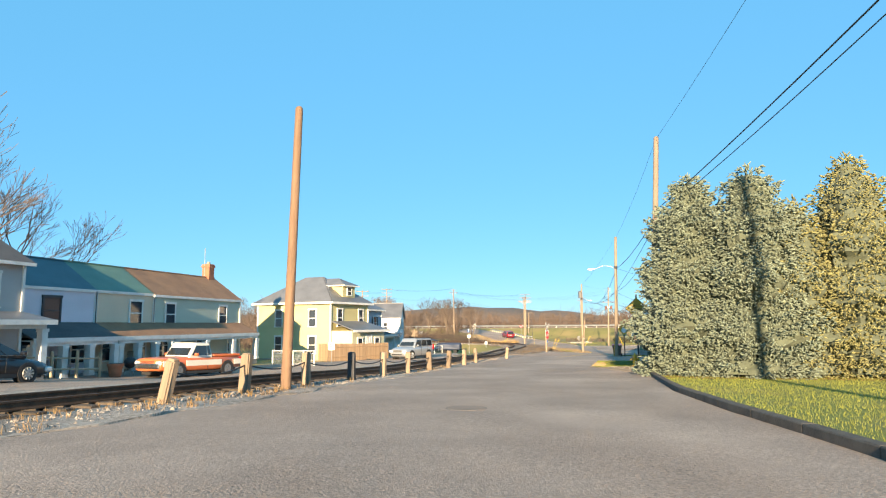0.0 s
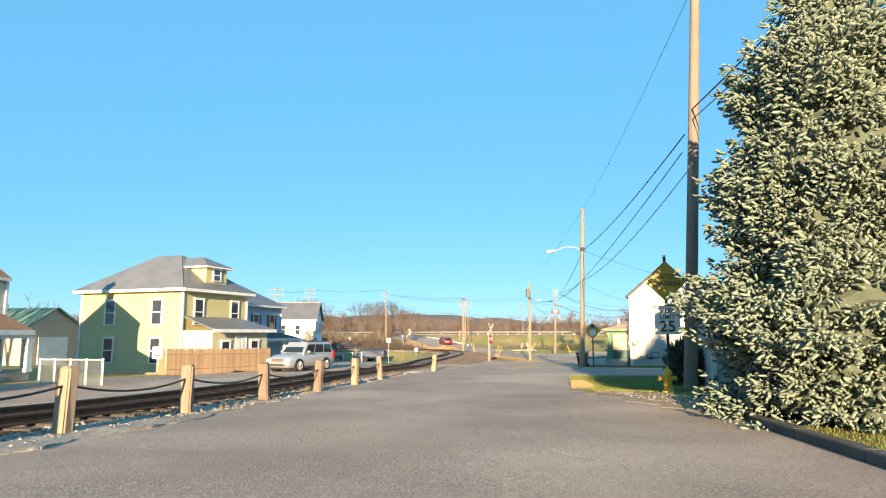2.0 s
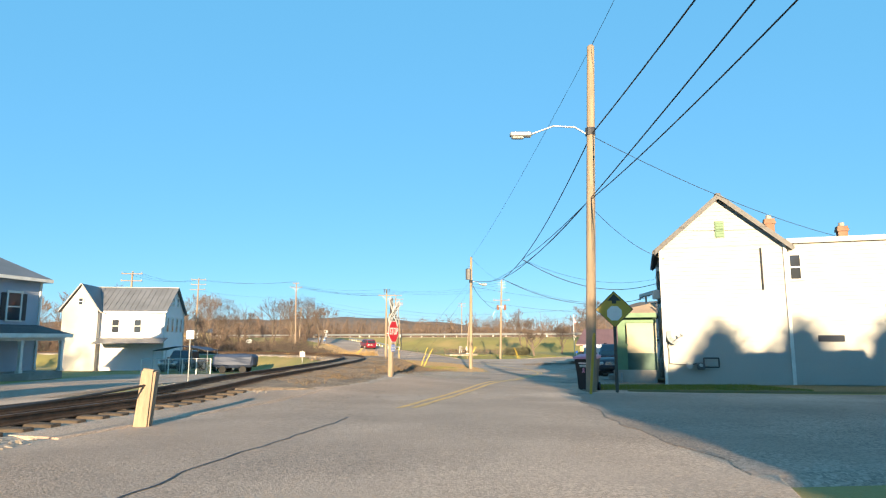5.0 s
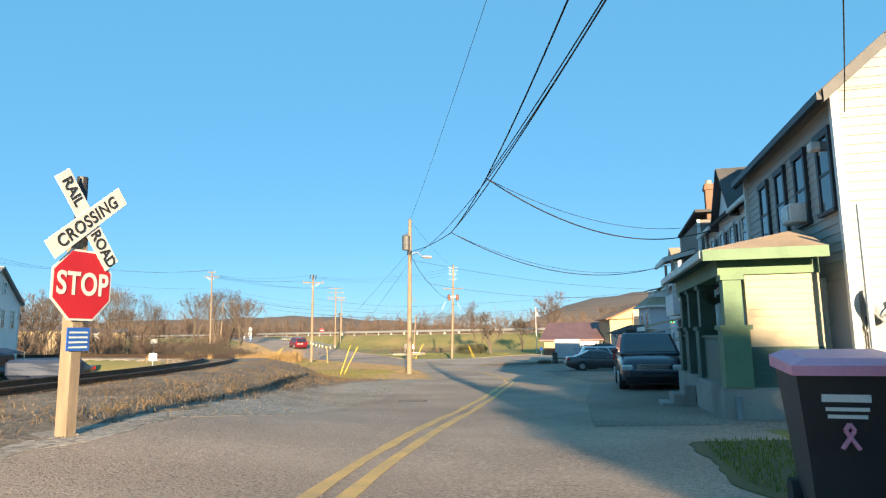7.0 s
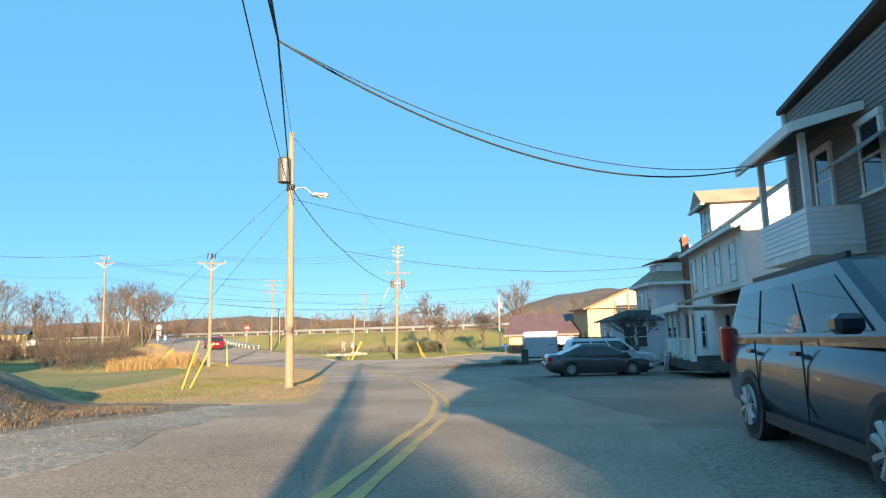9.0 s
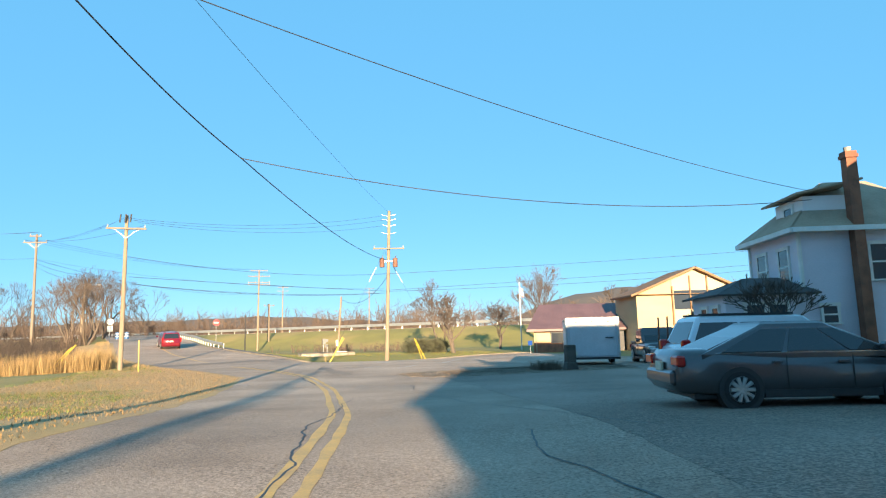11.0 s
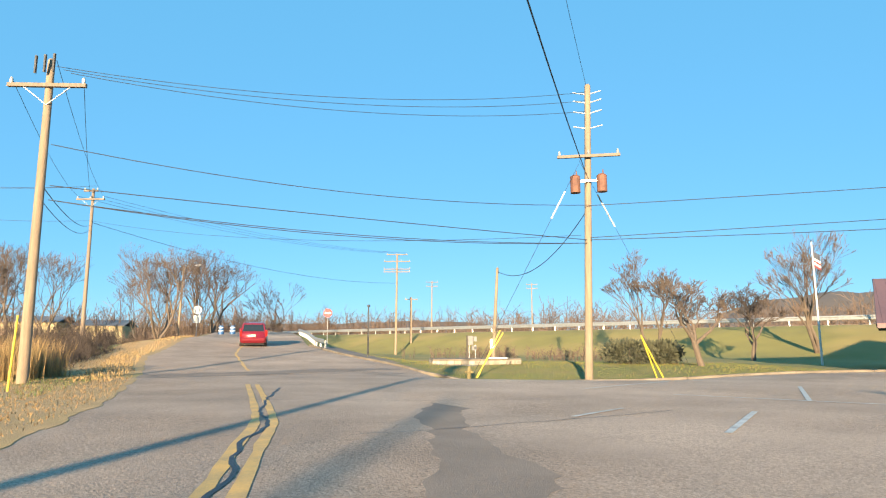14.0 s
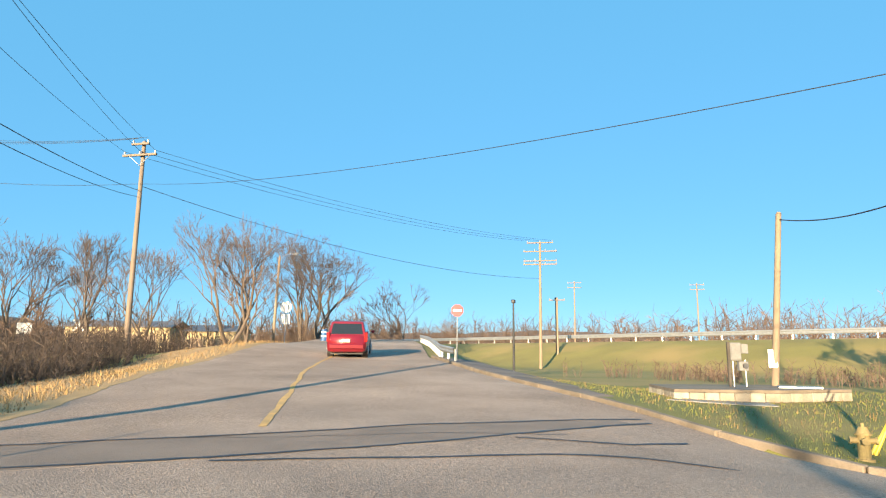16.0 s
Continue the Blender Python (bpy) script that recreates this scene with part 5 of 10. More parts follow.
MT = pole("service_pole", (-5.0, 158.0, gz(-5.0, 158.0)), (-4.5, 157.2, 2.85), 0.125, 0.09, POLE_PALE, "short wooden service pole by a stone tank")
# ---------- lamps, arms and gear on the poles ----------
def lamp_arm(parent, p, q, drop=0.0):
    """A curved steel arm from p on the pole to q, with a cobra-head lamp."""
    p, q = Vector(p), Vector(q)
    cu = bpy.data.curves.new("lamp_arm", "CURVE")
    cu.dimensions, cu.bevel_depth, cu.bevel_resolution = "3D", 0.03, 2
    sp = cu.splines.new("POLY")
    pts = [p, p.lerp(q, 0.25) + Vector((0, 0, 0.3)), p.lerp(q, 0.6) + Vector((0, 0, 0.32)), q]
    sp.points.add(len(pts) - 1)
    for i, c in enumerate(pts):
        sp.points[i].co = (*c, 1)
    cu.materials.append(STEEL)
    arm = new("lamp_arm", cu)
    arm.parent = parent
    d = (q - p)
    d.z = 0
    d.normalize()
    m = Matrix.Translation(q) @ pose(0, 0, 0, 0, 0, math.degrees(math.atan2(d.y, d.x)))
    bm = box_bm(-0.1, 0.6, -0.13, 0.13, -0.06, 0.1, m=m, bevel=0.05)
    head = part("lamp_head", bm, STEEL, arm)
    part("lens", box_bm(0.15, 0.55, -0.1, 0.1, -0.12, -0.06, m=m, bevel=0.04), INSULATOR, head)


def band(parent, c, r=0.2, h=0.25):
    c = Vector(c)
    part("bracket", cyl_bm(c - Vector((0, 0, h / 2)), c + Vector((0, 0, h / 2)), r, r, 10), DARK_METAL, parent)


lamp_arm(LP, (1.25, 60.2, 6.4), (-0.72, 60.1, 6.45))
band(LP, (1.25, 60.2, 6.55), 0.16)
lamp_arm(TP, (-3.2, 99.0, 4.9), (-2.3, 99.2, 4.95))
transformer(TP, (-3.42, 98.75, 5.85), GREY_CAN, 0.27, 0.95)
band(TP, (-3.2, 98.95, 5.2), 0.17)
x_ends = crossarm(XP, (-16.3, 133.35, 6.25), (1, 0.25), 2.5, ins=2)
for s in (-0.35, 0.0, 0.35):
    part("cutout", cyl_bm((-16.3 + s, 133.05, 6.65), (-16.2 + s, 132.95, 7.2), 0.05, n=6), DARK_METAL, XP)
m_ends = crossarm(MP, (1.12, 144.35, 6.1), (1, 0.05), 2.7, ins=3, braces=False)
for k, z in enumerate((9.0, 8.6, 8.1, 7.4)):
    for s in (-1, 1):
        part("insulator", cyl_bm((1.16 + 0.1 * s, 144.3, z), (1.16 + s * 0.62, 144.3, z + 0.12), 0.03, n=6), INSULATOR, MP)
transformer(MP, (0.52, 144.3, 4.85), RUST, 0.22, 0.72)
transformer(MP, (1.66, 144.3, 4.85), RUST, 0.22, 0.72)
part("bracket", box_bm(0.5, 1.7, 144.25, 144.35, 4.95, 5.05), STEEL, MP)
l_ends = crossarm(LB, (-38.1, 160.0, 9.75), (1, 0.2), 2.3, ins=3)
l_ends2 = crossarm(LB, (-38.1, 160.0, 10.45), (1, 0.2), 1.2, ins=2, braces=False)
f_ends = crossarm(FP, (-24.4, 203, 10.9), (1, 0.2), 3.0, ins=3, braces=False)
for z in (9.9, 8.8, 8.4):
    crossarm(FP, (-24.4, 203, z), (1, 0.2), 3.8, ins=4, braces=False)
lamp_arm(L3, (-42.6, 179.5, 6.3), (-40.6, 178.9, 6.75))
fp2 = pole("utility_pole", (-24.6, 212.0, gz(-24.6, 212)), (-24.6, 212.0, 5.4), 0.13, 0.1, POLE_PALE, "short distant utility pole with one crossarm")
crossarm(fp2, (-24.6, 212, 5.1), (1, 0.2), 2.0, ins=2, braces=False)
for x, y, top, arms in ((-53.5, 151, 10.8, 3), (-47, 118, 8.5, 2), (-30, 250, 12, 2), (-9, 260, 12, 2)):
    pp = pole("utility_pole", (x, y, gz(x, y)), (x + 0.1, y, top), 0.17, 0.11, POLE_PALE, "distant wooden utility pole with crossarms")
    for k in range(arms):
        crossarm(pp, (x + 0.1, y, top - 0.3 - 0.9 * k), (1, 0.2), 2.6, ins=3, braces=False)

# wires along the street
K0, K1 = Vector((0.04, 75.65, 4.37)), Vector((-0.82, 83.6, 4.02))
top_P1, top_LP, top_TP = Vector((3.02, 34.0, 11.05)), Vector((1.33, 60.2, 9.35)), Vector((-3.15, 98.8, 7.4))
LPC = Vector((1.15, 60.7, 4.35))    # where the low wires meet at the lamp pole
wire([(6.9, -1.5, 12.2), top_P1, top_LP, top_TP, (1.16, 144.3, 9.3)], 0.35, 0.008, "thin overhead wire along the pole tops")
wire([(6.8, -1.5, 7.9), (2.75, 34.3, 7.2)], 0.3, 0.02, "thick black overhead cable")
wire([(6.8, -1.5, 7.55), (2.75, 34.3, 6.9)], 0.35, 0.014)
wire([(2.6, 34.4, 6.55), (1.3, 60.3, 6.5)], 0.3, 0.02, "thick black overhead cable")
wire([(2.5, 34.4, 6.0), LPC], 0.15, 0.016)
wire([(2.75, 34.4, 5.6), LPC], 0.5, 0.014)
wire([(1.3, 60.3, 6.5), K0], 0.3, 0.02, "thick black overhead cable")
wire([LPC, K0], 0.12, 0.014)
wire([LPC, K1], 0.3, 0.016)
wire([LPC, (-0.35, 76.6, 3.95)], 0.25, 0.012)
wire([(-0.35, 76.6, 3.95), (-3.2, 98.9, 5.0)], 0.35, 0.012)
wire([K0, K1], 0.1, 0.02, "thick black overhead cable")
wire([K1, (-3.2, 98.9, 5.3)], 0.15, 0.018, "thick black overhead cable")
wire([K0, (9.7, 80.2, 3.75)], 1.2, 0.02, "black service cable to a house")
wire([K0, (9.7, 80.6, 3.9)], 0.85, 0.009, "thin service cable to a house")
wire([K1, (10.4, 88.0, 3.1)], 1.15, 0.018, "black service cable to a house")
wire([K1, (10.4, 87.4, 3.0)], 1.0, 0.009, "thin service cable to a house")
wire([(1.3, 60.4, 6.5), (14.0, 68, 4.0)], 0.4, 0.01, "thin service cable to a house")
wire([LPC, (5.4, 67.2, 3.3)], 0.3, 0.009, "thin service cable to a house")
K2 = Vector((-1.93, 109.05, 3.95))
wire([(-3.2, 98.95, 5.25), K2], 0.25, 0.018, "thick black overhead cable")
wire([K2, (1.1, 144.4, 5.1)], 0.6, 0.018, "thick black overhead cable")
wire([K2, (18.4, 112.9, 3.2)], 0.75, 0.014, "black service cable to a house")
wire([(-3.2, 98.95, 4.75), (18.2, 112.7, 3.5)], 0.45, 0.01, "thin service cable to a house")
for i, z in enumerate((9.1, 8.7, 8.2)):
    wire([(-16.2 + 0.3 * i, 133.4, 7.0 - 0.15 * i), (1.1, 144.3, z)], 0.7, 0.01)
wire([(-16.2, 133.5, 4.35), (1.1, 144.3, 3.92)], 0.56, 0.014)
wire([(-16.1, 133.5, 2.97), (1.0, 144.5, 2.42)], 0.06, 0.016)
for sag in (0.4, 0.47):
    wire([(-16.1, 133.5, 2.5), (1.0, 144.5, 2.28)], sag, 0.014)
for p, q in zip((x_ends[0], x_ends[1], Vector((-16.2, 133.4, 7.2))), l_ends):
    wire([p, q], 0.5, 0.01)
wire([(-16.3, 133.4, 2.97), (-38.1, 160, 7.6)], 0.5, 0.016)
wire([(-16.3, 133.4, 2.5), (-38.1, 160, 7.2)], 0.6, 0.014)
for p, q in zip(l_ends, f_ends):
    wire([p, q], 0.9, 0.012)
wire([(-38.1, 160, 7.9), (-24.4, 203, 6.8)], 1.3, 0.018, "thick black overhead cable")
wire([(-38.1, 160, 8.0), (0.7, 144.3, 2.6)], 0.8, 0.01)
wire([(-53.5, 151, 8.6), (-38.1, 160, 8.0)], 0.6, 0.012)
for k in range(3):
    wire([(-54.5 + k, 151, 10.6), (-38.5 + k * 0.4, 160, 10.9)], 0.6, 0.01)
    wire([(-48 + k, 118, 8.4), (-54.5 + k, 151, 10.6)], 0.8, 0.01)
for za, zb, sag in ((3.92, 6.25, 0.12), (2.5, 4.85, 0.08), (2.4, 4.35, 0.3)):
    wire([(1.1, 144.4, za), (40, 150.5, zb)], sag, 0.016)
wire([(1.1, 144.4, 3.9), (-4.5, 157.2, 2.65)], 1.3, 0.02, "black service cable to the short pole")
for s, e in ((-0.9, (-3.5, 140, -3.2)), (1.2, (6.0, 150.5, -3.3))):
    wire([(0.7, 144.3, 6.0 if s > 0 else 5.8), (0.7 + (e[0] - 0.7) * 1.0, e[1], gz(e[0], e[1]))], 0.0, 0.008, "steel guy wire anchored in the grass", "guy_wire")
    p, q = Vector((0.7, 144.3, 6.0 if s > 0 else 5.8)), Vector((e[0], e[1], gz(e[0], e[1])))
    part("guy_insulator", cyl_bm(p.lerp(q, 0.15), p.lerp(q, 0.29), 0.035, n=8), SIGN_FACE, MP, "white fibreglass rod in the guy wire")
wire([(-3.2, 98.9, 5.3), (-9.5, 94.5, gz(-9.5, 94.5))], 0.0, 0.008, "steel guy wire anchored in the grass", "guy_wire")
wire([(-3.2, 99.0, 4.6), (-8.2, 96, gz(-8.2, 96))], 0.0, 0.008, "steel guy wire anchored in the grass", "guy_wire")

# ---------- railway ----------
TRACK = [(-10.35, -60), (-10.5, 10), (-10.55, 30), (-10.4, 45), (-9.95, 56), (-9.7, 66), (-9.8, 74), (-10.4, 82), (-12.2, 90), (-16.2, 97.5), (-23, 104), (-34, 110.5), (-66, 121)]


def smooth_line(pts, step):
    p = resample(pts, 400)
    k = np.ones(31) / 31
    q = p.copy()
    for i in (0, 1):
        q[15:-15, i] = np.convolve(p[:, i], k, "valid")
    n = int(np.hypot(*np.diff(q, axis=0).T).sum() / step)
    return resample(q, n)


line = smooth_line(TRACK, 0.6)
tang = np.gradient(line, axis=0)
tang /= np.hypot(*tang.T)[:, None]
nrm = np.stack([tang[:, 1], -tang[:, 0]], 1)   # to the right
tz = ground_z(line[:, 0], line[:, 1]) + 0.12
track = empty("railway_track", label="rusty single railway track on dark wooden ties", category="railway track")


def sweep(name, off, prof, material, parent, label=""):
    """A profile of (across, up) swept along the track at an offset."""
    v, f = [], []
    k = len(prof)
    for i in range(len(line)):
        for a, u in prof:
            c = line[i] + nrm[i] * (off + a)
            v.append((c[0], c[1], tz[i] + u))
    for i in range(len(line) - 1):
        for j in range(k):
            f.append((i * k + j, i * k + (j + 1) % k, (i + 1) * k + (j + 1) % k, (i + 1) * k + j))
    return raw(name, v, f, material, parent, label)


RAIL = [(-0.07, 0.0), (0.07, 0.0), (0.07, 0.02), (0.012, 0.04), (0.012, 0.12), (0.036, 0.13), (0.036, 0.165), (-0.036, 0.165), (-0.036, 0.13), (-0.012, 0.12), (-0.012, 0.04), (-0.07, 0.02)]
for off in (-0.72, 0.72):
    sweep("rail", off, RAIL, RAIL_STEEL, track)
sweep("ballast", 0, [(-2.0, -0.62), (2.0, -0.62), (1.75, -0.12), (1.35, -0.06), (-1.35, -0.06), (-1.75, -0.12)], GRAVEL, track, "grey stone ballast")
tie_me = bpy.data.meshes.new("tie")
bm = box_bm(-1.25, 1.25, -0.115, 0.115, -0.17, 0.005, bevel=0.012)
bm.to_mesh(tie_me)
bm.free()
tie_me.materials.append(TIE_WOOD)
rnd = random.Random(4)
for i in range(0, len(line)):
    if -6 < line[i, 1] < 112 and len(track.children) < 290:
        o = new("tie", tie_me)
        o.parent = track
        ang = math.degrees(math.atan2(tang[i, 1], tang[i, 0])) - 90
        o.matrix_basis = pose(line[i, 0], line[i, 1], tz[i] + rnd.uniform(-0.02, 0.0), 0, 0, ang + rnd.uniform(-2, 2))

# gravel strip between road and track, the mound by the crossing, the far street
tagged(strip("gravel_shoulder", [(-9.7, -40), (-9.9, 10), (-10.1, 30), (-10.3, 48)], [(-6.9, -40), (-7.4, 10), (-8.1, 30), (-8.35, 48)], 300, 10, 0.05, GRAVEL, wob=0.35, rough=0.04), label="grey gravel shoulder beside the track", category="gravel", kind="structure")
tagged(strip("gravel_shoulder", [(-7.6, 58.5), (-6.4, 65.0), (-6.5, 70), (-6.7, 74), (-6.3, 78), (-5.8, 84), (-4.4, 91.5)], [(-6.6, 60), (-5.0, 66.0), (-3.9, 70.5), (-3.4, 74), (-2.9, 78), (-2.6, 85), (-2.4, 92)], 160, 16, 0.036, GRAVEL, wob=0.35), label="wide shoulder of fine grey gravel beside the road", category="gravel", kind="structure")
tagged(strip("gravel_mound", [(-12.2, 57), (-12, 66), (-12.3, 76), (-13.5, 86), (-17, 94)], [(-6.9, 58.5), (-5.6, 65.5), (-5.9, 74), (-5.2, 82), (-3.6, 92)], 200, 60, 0.04, MOUND, wob=0.25, crown=0.1, rough=0.03), label="gravel and dead weeds beside the crossing", category="gravel", kind="structure")
tagged(strip("crossing", [(-30, 50.0), (-16, 49.5), (-9.5, 49.5), (-8, 49)], [(-30, 57), (-16, 56.5), (-9.5, 57.0), (-6.5, 60)], 60, 10, 0.055, ASPHALT, wob=0.2), label="worn asphalt lane over the railway", category="road", kind="structure")
tagged(strip("side_street", [(-24.5, -40), (-24.5, 10), (-24.0, 30), (-20.8, 48), (-21.0, 64), (-28, 84)], [(-15.4, -40), (-15.4, 10), (-15.2, 30), (-13.6, 48), (-14.2, 64), (-20, 84)], 150, 8, 0.05, ASPHALT), label="narrow asphalt street in front of the row houses", category="road", kind="structure")
tagged(strip("street_verge", [(-15.6, -40), (-15.6, 10), (-15.4, 30), (-13.9, 49)], [(-12.2, -40), (-12.3, 10), (-12.5, 30), (-12.7, 49)], 120, 6, 0.045, GRAVEL, wob=0.4), label="gravel verge beyond the track", category="gravel", kind="structure")
tagged(strip("right_lawn", [(3.2, -40), (3.0, 8), (2.35, 12.5), (1.95, 18), (1.95, 27.3)], [(30, -40), (30, 8), (30, 12.5), (30, 18), (30, 30)], 120, 30, 0.06, LAWN), label="mown green lawn under the spruces", category="lawn", kind="structure")
tagged(strip("verge_grass", [(1.6, 31.0), (0.3, 33.6), (-0.75, 37.0), (-0.5, 45.8)], [(12, 31.0), (12, 34.4), (12, 40), (12, 46.5)], 60, 16, 0.055, LAWN, wob=0.3), label="grass verge with leaf litter", category="lawn", kind="structure")
tagged(strip("leaf_strewn_verge", [(1.6, 27.3), (0.5, 30.2), (-0.65, 34.2), (-0.8, 37.0)], [(12, 27.3), (6, 31), (3.5, 34), (0.6, 37.2)], 50, 14, 0.045, SCRUB, wob=0.5), label="leaf-strewn soil and gravel at the road's edge", category="verge", kind="structure")
tagged(strip("house_lawn", [(1.0, 61.4), (1.0, 63.1), (1.75, 65.6)], [(16, 60.0), (16, 63.5), (16, 66.3)], 40, 30, 0.04, GRASS_SHADE, wob=0.16), label="lawn beside the white house, worn and darkened for shade", category="lawn", kind="structure")
# pavement colour already holds the shade of the houses
tagged(strip("pavement", [(0.9, 67.2), (2.4, 74), (5.0, 83.5)], [(6.4, 67.2), (6.4, 75), (9.8, 83.8)], 50, 12, 0.05, SHADED_ASPHALT), label="stained asphalt pavement before the porches, darkened for shade", category="pavement", kind="structure")
tagged(strip("dry_verge", [(-12.5, 93), (-13, 104), (-14, 114), (-15, 124), (-17.5, 131), (-23, 140), (-30, 152), (-37, 166)], [(-1.5, 91.5), (-2.1, 102), (-3.15, 112), (-4.9, 121), (-9.8, 129.4), (-16.4, 139), (-23.7, 149), (-32.2, 166)], 300, 40, 0.036, DRYGRASS, wob=0.16), label="dry brown grass verge beside the road", category="verge", kind="structure")
tagged(strip("corner_lawn", [(-14.5, 155.9), (-9.4, 149.8), (-6.0, 145.6), (0.5, 143.5), (14, 148.3)], [(-8, 168), (-2, 164), (3, 162), (9, 162), (14, 160)], 70, 20, 0.05, TURF, wob=0.2), label="mown green lawn below the highway bank", category="lawn", kind="structure")


tagged(strip("corner_path", [(-20.2, 164.4), (-14.3, 156.0), (-9.6, 150.3)], [(-18.4, 165.0), (-12.6, 157.0), (-9.2, 150.9)], 40, 8, 0.075, PAVING, wob=0.25), label="worn brown path behind the kerb", category="path", kind="structure")


def kerb(name, pts, h, w, material, label, seg=1.2, n=None):
    p = resample(pts, max(2, int(np.hypot(*np.diff(np.array(pts, float), axis=0).T).sum() / seg) + 1))
    e = empty(name, label=label, category="kerb", kind="structure")
    for i in range(len(p) - 1):
        a, b = p[i], p[i + 1]
        d = b - a
        L = float(np.hypot(*d))
        za, zb = gz(*a), gz(*b)
        m = pose(a[0], a[1], za, 0, -math.degrees(math.atan2(zb - za, L)), math.degrees(math.atan2(d[1], d[0])))
        part("kerbstone", box_bm(0.006, L - 0.006, -w / 2, w / 2, -0.1, h, m=m, bevel=0.02), material, e)


kerb("timber_kerb", [(3.1, -10), (2.95, 4), (2.85, 8), (2.3, 12.5), (1.85, 18), (1.85, 27.3)], 0.17, 0.2, CURB_DARK, "dark weathered kerb along the lawn", 1.9)
kerb("concrete_kerb", [(-20.4, 164.2), (-14.5, 155.7), (-9.4, 149.6), (-6.0, 145.4), (0.5, 143.3), (5, 144.6), (14, 148.2)], 0.13, 0.18, KERB, "sunlit concrete kerb round the corner lawn", 2.4)


# paint on the road, cracks and patches
def path_strip(name, pts, w, dz, material, label, cat, kind="structure", wob=0.0, step=0.5, parent=None):
    p = resample(pts, max(3, int(np.hypot(*np.diff(np.array(pts, float), axis=0).T).sum() / step)))
    if len(pts) > 3:
        k = np.ones(7) / 7
        q = np.pad(p, ((3, 3), (0, 0)), mode="edge")
        p2 = np.stack([np.convolve(q[:, i], k, "valid") for i in (0, 1)], 1)
        p2[0], p2[-1] = p[0], p[-1]
        p = p2
    t = np.gradient(p, axis=0)
    t /= np.hypot(*t.T)[:, None]
    nn = np.stack([t[:, 1], -t[:, 0]], 1)
    off = np.array([wob * (1.6 * noise.noise((a * 0.45, b * 0.45, 4.2)) + 0.5 * noise.noise((a * 2.3, b * 2.3, 1.2))) for a, b in p])
    ww = np.array([w * (1 + (0.5 if wob else 0.0) * noise.noise((a * 1.3, b * 1.3, 9.2))) for a, b in p])
    l, r = p + nn * (off - ww / 2)[:, None], p + nn * (off + ww / 2)[:, None]
    v, f = [], []
    for i in range(len(p)):
        for c in (l[i], r[i]):
            v.append((c[0], c[1], gz(*c) + dz))
        if i:
            f.append((2 * i - 2, 2 * i - 1, 2 * i + 1, 2 * i))
    o = raw(name, v, f, material, parent, "" if parent else label)
    return o if parent else tagged(o, label=label, category=cat, kind=kind)


CENTRE = [(-3.9, 54), (-2.5, 62), (-1.3, 69), (0.4, 78), (1.9, 86.5), (2.3, 92), (1.9, 102), (0.5, 111), (-1.5, 119.3), (-4.6, 126.5), (-9.3, 134.6)]
c_l = [(a - 0.15, b) for a, b in CENTRE]
c_r = [(a + 0.15, b) for a, b in CENTRE]
for cc in (c_l, c_r):
    path_strip("centre_line", cc, 0.14, 0.037, YELLOW_LINE, "worn yellow centre line", "road marking", wob=0.02)
path_strip("centre_line", [(-13.5, 142), (-20.5, 153), (-28, 168)], 0.14, 0.037, YELLOW_LINE, "faded yellow centre line on the ramp", "road marking", wob=0.04)
path_strip("parking_line", [(5.0, 131.5), (6.4, 136.5)], 0.1, 0.037, WHITE_LINE, "white painted parking line", "road marking")
path_strip("parking_line", [(2.5, 132.8), (5.0, 131.5), (10, 129.0)], 0.1, 0.041, WHITE_LINE, "white painted parking line", "road marking")
for stall in ([(0.2, 127.6), (1.1, 129.2)], [(2.2, 126.0), (3.3, 129.0)], [(9.2, 137.1), (11.8, 142.6)], [(10.2, 135.2), (13.4, 141.4)], [(11.6, 134.2), (14.6, 139.8)]):
    path_strip("parking_line", stall, 0.1, 0.043, WHITE_LINE, "white painted parking line", "road marking")
path_strip("parking_line", [(0.5, 134.5), (3.2, 138.8)], 0.1, 0.037, WHITE_LINE, "white painted parking line", "road marking")
for pts in ([(2.1, 94), (1.6, 100), (1.5, 107)], [(-0.4, 114), (-1.3, 117.5), (-1.6, 118.5), (-1.9, 119.5), (-2.45, 121), (-2.8, 122.3), (-4.5, 126.3), (-7.9, 133.2)], [(-4, 104), (2, 106), (9, 107.2)], [(-5.5, 120), (1, 118.5)], [(-8.8, 129), (0, 131)], [(-10, 134), (-2, 137)],
            [(-7.5, 36), (-3, 33.6), (-1, 33.1)], [(-8.0, 35.5), (-5.5, 44), (-4.6, 52)], [(-6.5, 31.4), (-4.0, 31.0), (-1.2, 30.7)], [(-12, 136), (-17, 139.5)], [(6.5, 99), (4.2, 104.5), (3.0, 112)],
            [(5.5, 93), (4.6, 97), (4.9, 99)], [(-14, 140.5), (-9, 143.8)], [(-2.5, 125), (2, 129)]):
    path_strip("crack_seal", pts, 0.055 if pts[0] == (-0.4, 114) else 0.026, 0.038, TAR, "dark tar-sealed crack in the asphalt", "road crack", wob=0.16, step=0.15)
for pts in ([(-17.6, 137.9), (-15.2, 139.0), (-11.1, 143.7), (-8.2, 147.0)], [(-15.8, 137.0), (-13.7, 138.1), (-10.4, 142.0), (-8.0, 146.6)], [(-12.2, 139.5), (-10.0, 141.0), (-8.4, 142.2), (-6.6, 142.4)], [(-9.6, 143.0), (-8.0, 143.4), (-7.2, 144.6)]):
    path_strip("crack_seal", pts, 0.09, 0.04, TAR, "dark tar seam along an asphalt repair", "road crack", wob=0.1, step=0.25)
